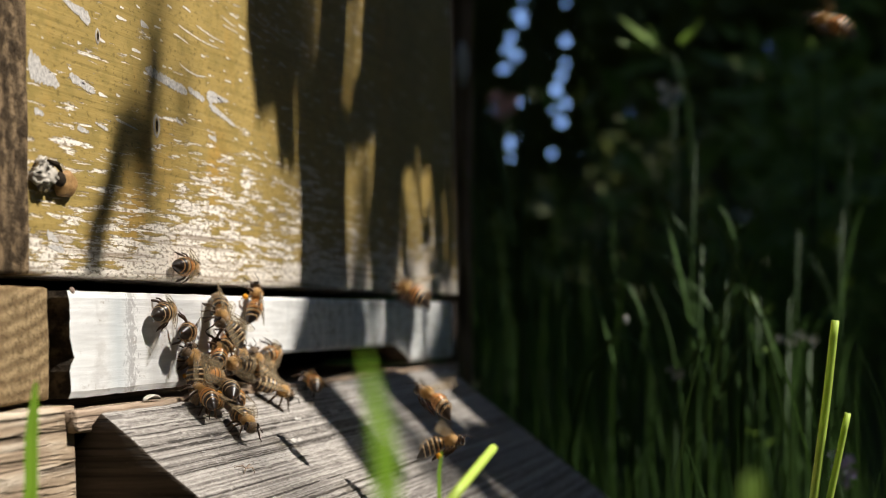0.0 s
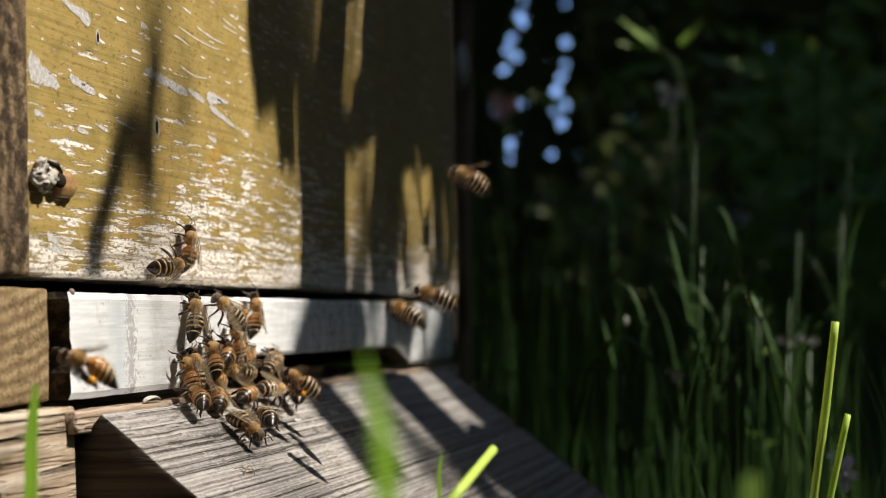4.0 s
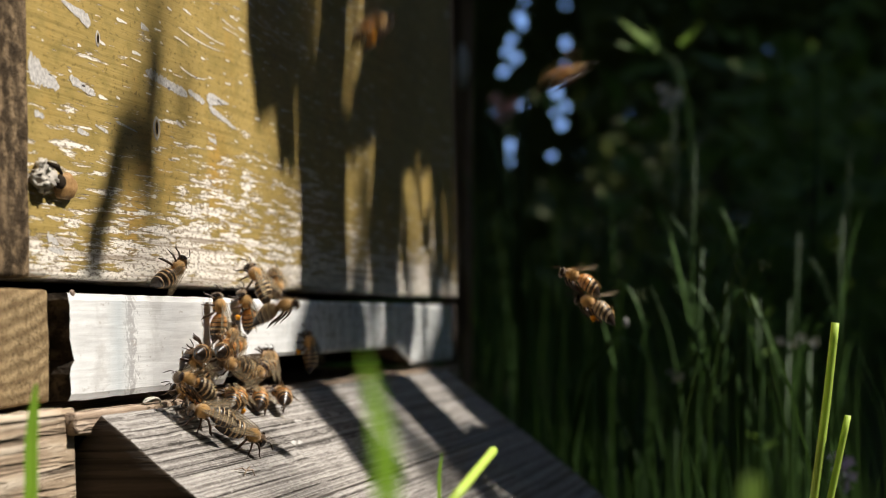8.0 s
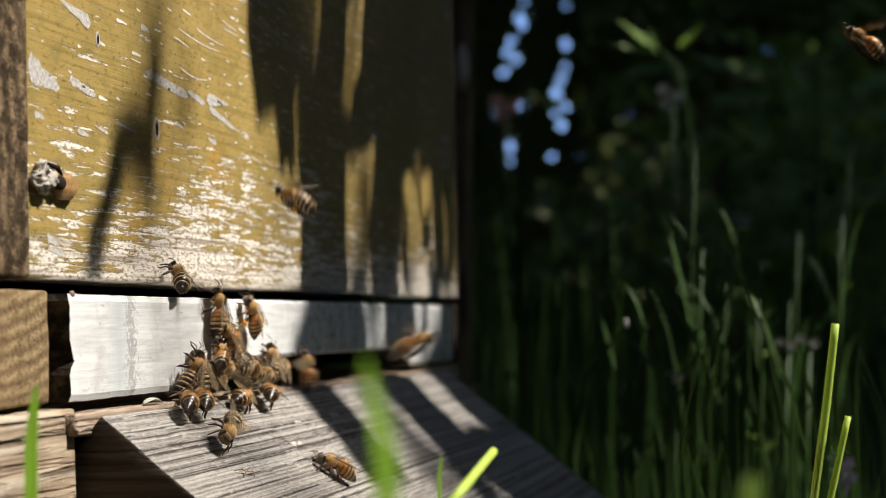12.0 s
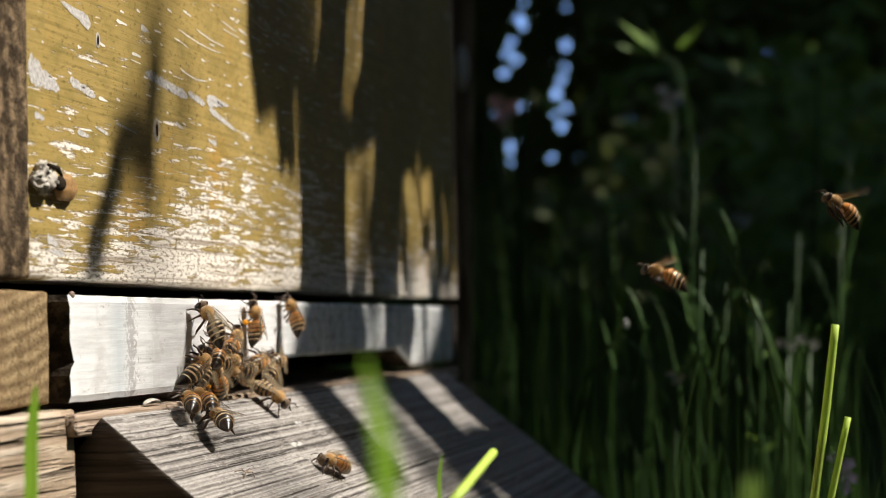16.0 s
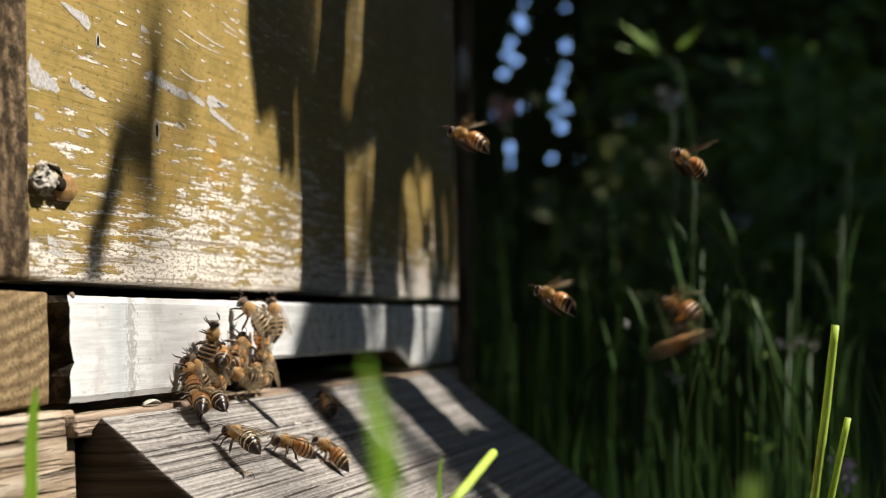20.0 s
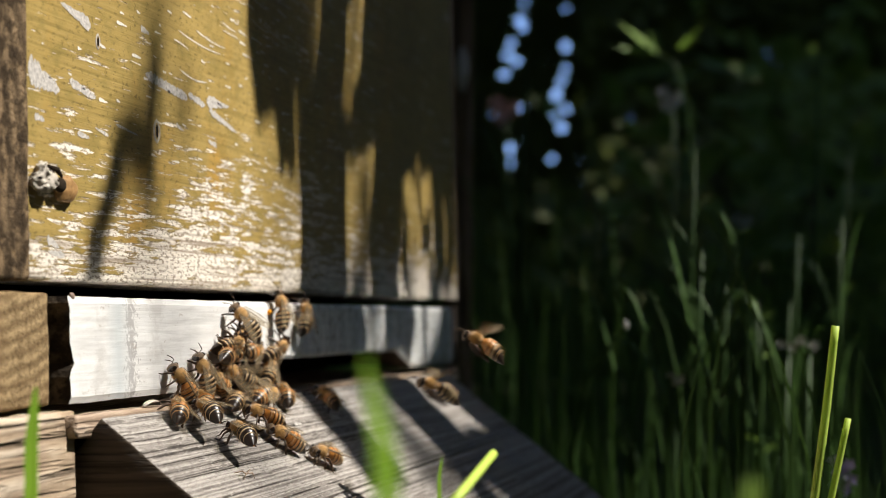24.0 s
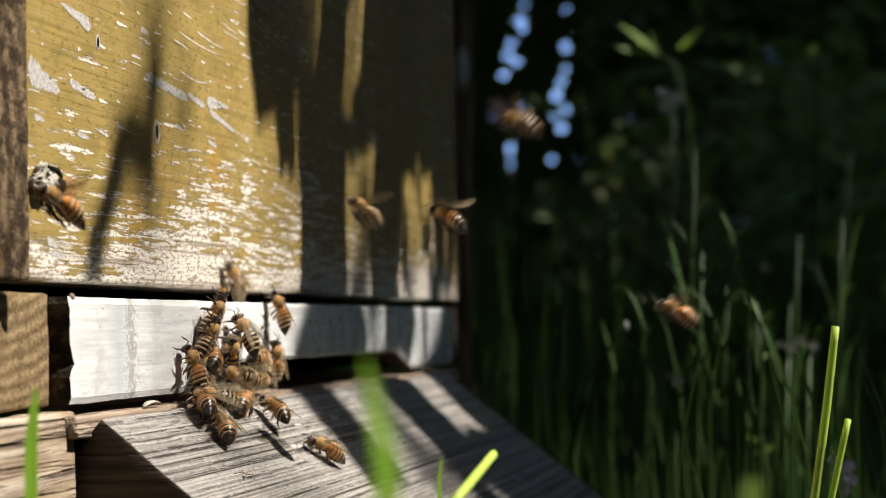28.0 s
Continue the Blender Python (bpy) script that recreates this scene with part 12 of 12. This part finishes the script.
    fly(bee("amber", True), [(0.00, outside), (1.70, outside), (2.60, above), (2.90, air(7, -56, 66, 81, 23, 8)), (3.00, air(2, -31, 54, 73, 16, 8)), (3.10, air(-23, -14, 29, 65, 13, 8)), (3.20, air(-75, -14, 2, 70, 17, 8)), (3.50, below), (4.40, outside), (18.50, outside), (19.40, air(124, -180, 86, 119, 19, 5)), (19.50, air(122, -170, 74, 126, 18, 5)), (19.60, air(120, -158, 63, 136, 26, 6)), (19.70, air(117, -144, 52, 136, 28, 6)), (19.80, air(115, -134, 42, 143, 29, 4)), (19.90, air(114, -127, 34, 139, 24, 2)), (20.00, air(113, -124, 29, 135, 27, 1)), (20.10, air(113, -120, 26, 136, 32, 3)), (20.20, air(111, -113, 24, 133, 30, 4)), (20.30, air(109, -106, 26, 128, 31, 4)), (20.40, air(107, -95, 29, 119, 33, 4)), (20.50, air(105, -88, 32, 121, 34, 4)), (20.60, air(103, -80, 37, 129, 33, 5)), (20.70, air(99, -67, 42, 124, 37, 6)), (20.80, air(97, -57, 43, 122, 24, 3)), (20.90, air(96, -53, 35, 122, 27, 1)), (21.00, air(97, -53, 29, 118, 23, -1)), (21.10, air(98, -56, 24, 110, 27, -2)), (21.20, air(99, -61, 19, 107, 31, -1)), (21.30, air(100, -62, 16, 100, 29, -1)), (21.50, air(100, -64, 10, 93, 24, 0)), (21.70, air(99, -57, -0, 85, 28, 2)), (22.00, air(97, -43, -15, 90, 26, 2)), (22.12, doorway), (22.25, inside), (28.00, inside)], [(2.8, 3.3), (19.3, 22.1)])
    fly(bee("banded", True), [(0.00, outside), (2.50, outside), (3.40, air(125, -129, 74, 124, 26, 8)), (3.50, air(121, -112, 63, 127, 24, 5)), (3.80, air(116, -85, 43, 125, 28, 4)), (4.20, air(111, -58, 8, 121, 21, 3)), (4.50, air(108, -40, -17, 131, 29, 3)), (4.62, doorway), (4.75, inside), (17.65, inside), (17.85, doorway), (18.00, air(97, -16, -2, 126, 28, -1)), (18.20, air(98, -18, 8, 132, 34, -0)), (18.30, air(97, -19, 12, 128, 27, 1)), (18.40, air(97, -14, 8, 131, 32, 2)), (18.50, air(89, -13, 4, 136, 23, 1)), (18.60, air(86, -13, 2, 138, 30, -0)), (18.70, air(93, -13, 8, 132, 30, -3)), (18.80, air(98, -23, 17, 134, 34, -1)), (18.90, air(96, -18, 29, 131, 35, 2)), (19.00, air(96, -15, 32, 139, 26, 0)), (19.10, air(96, -17, 26, 140, 24, -4)), (19.20, air(100, -29, 9, 145, 28, -4)), (19.30, air(101, -33, 6, 140, 31, -1)), (19.40, air(101, -33, -1, 131, 26, 0)), (19.50, air(101, -32, -4, 136, 31, 1)), (19.70, air(101, -27, -17, 133, 27, 1)), (19.82, doorway), (19.95, inside), (28.00, inside)], [(3.3, 4.6), (17.9, 19.8)])
    fly(bee("amber", True), [(0.00, outside), (3.70, outside), (4.60, air(136, -178, 17, 71, 31, 8)), (4.80, air(127, -138, 12, 78, 24, 8)), (5.00, air(120, -110, 10, 74, 27, 8)), (5.20, air(112, -73, 2, 83, 31, 7)), (5.40, air(107, -49, -15, 77, 23, 5)), (5.52, doorway), (5.65, inside), (28.00, inside)], [(4.5, 5.5)])
    fly(bee("amber", True), [(0.00, outside), (4.30, outside), (5.20, air(113, -137, -40, 72, 28, 4)), (5.40, air(109, -121, -36, 80, 36, 4)), (5.50, air(107, -113, -33, 74, 33, 4)), (5.60, air(106, -105, -32, 77, 32, 5)), (5.70, air(102, -93, -24, 84, 30, 5)), (5.80, air(100, -84, -17, 80, 31, 4)), (5.90, air(98, -77, -9, 88, 38, 4)), (6.00, air(96, -68, -5, 87, 27, 4)), (6.10, air(93, -59, -3, 94, 33, 3)), (6.20, air(92, -54, -6, 101, 33, 2)), (6.30, air(92, -52, -8, 105, 28, 2)), (6.40, air(91, -46, -12, 111, 23, 4)), (6.50, air(88, -36, -14, 117, 26, 4)), (6.60, air(87, -30, -16, 116, 33, 3)), (6.72, doorway), (6.85, inside), (28.00, inside)], [(5.1, 6.7)])
    fly(bee("dark", True, True), [(0.00, outside), (4.30, outside), (5.20, air(101, -106, 1, 92, 31, 3)), (5.40, air(98, -93, -8, 90, 32, 3)), (5.50, air(97, -87, -11, 94, 24, 3)), (5.60, air(96, -82, -15, 94, 26, 3)), (5.70, air(95, -76, -17, 97, 33, 3)), (5.80, air(94, -72, -13, 97, 29, 4)), (5.90, air(91, -61, -5, 104, 29, 5)), (6.00, air(88, -51, -3, 107, 34, 4)), (6.10, air(87, -45, -5, 106, 21, 2)), (6.20, air(87, -41, -12, 107, 21, 3)), (6.30, air(85, -35, -17, 101, 22, 3)), (6.42, doorway), (6.55, inside), (28.00, inside)], [(5.1, 6.4)])
    fly(bee("amber", True), [(0.00, outside), (26.20, outside), (27.10, air(121, -185, 62, 108, 27, 8)), (27.20, air(117, -166, 55, 107, 31, 8)), (27.30, air(114, -151, 50, 99, 25, 8)), (27.40, air(107, -121, 48, 95, 27, 8)), (27.50, air(104, -109, 40, 99, 19, 6)), (27.60, air(103, -98, 25, 97, 18, 7)), (27.70, air(100, -80, -4, 94, 14, 8)), (27.80, air(95, -59, -23, 99, 19, 8)), (27.90, air(93, -47, -18, 97, 30, 6)), (28.00, outside)], [(27.0, 28.0)])
    fly(bee("amber", True), [(0.00, outside), (26.60, outside), (27.50, air(129, -181, 17, 117, 30, 5)), (27.60, air(127, -171, 12, 125, 26, 6)), (27.70, air(124, -156, 4, 120, 19, 7)), (27.80, air(120, -140, -2, 113, 32, 6)), (27.90, air(118, -129, -4, 111, 27, 5)), (28.00, air(116, -120, -8, 108, 26, 4))], [(27.4, 28.0)])
    fly(bee("banded", True), [(0.00, outside), (26.70, outside), (27.60, air(109, -133, 75, 88, 24, 5)), (27.70, air(107, -123, 67, 87, 19, 5)), (27.80, air(104, -111, 58, 79, 18, 6)), (27.90, air(102, -97, 50, 78, 25, 6)), (28.00, air(99, -84, 40, 86, 22, 6))], [(27.5, 28.0)])


motions()
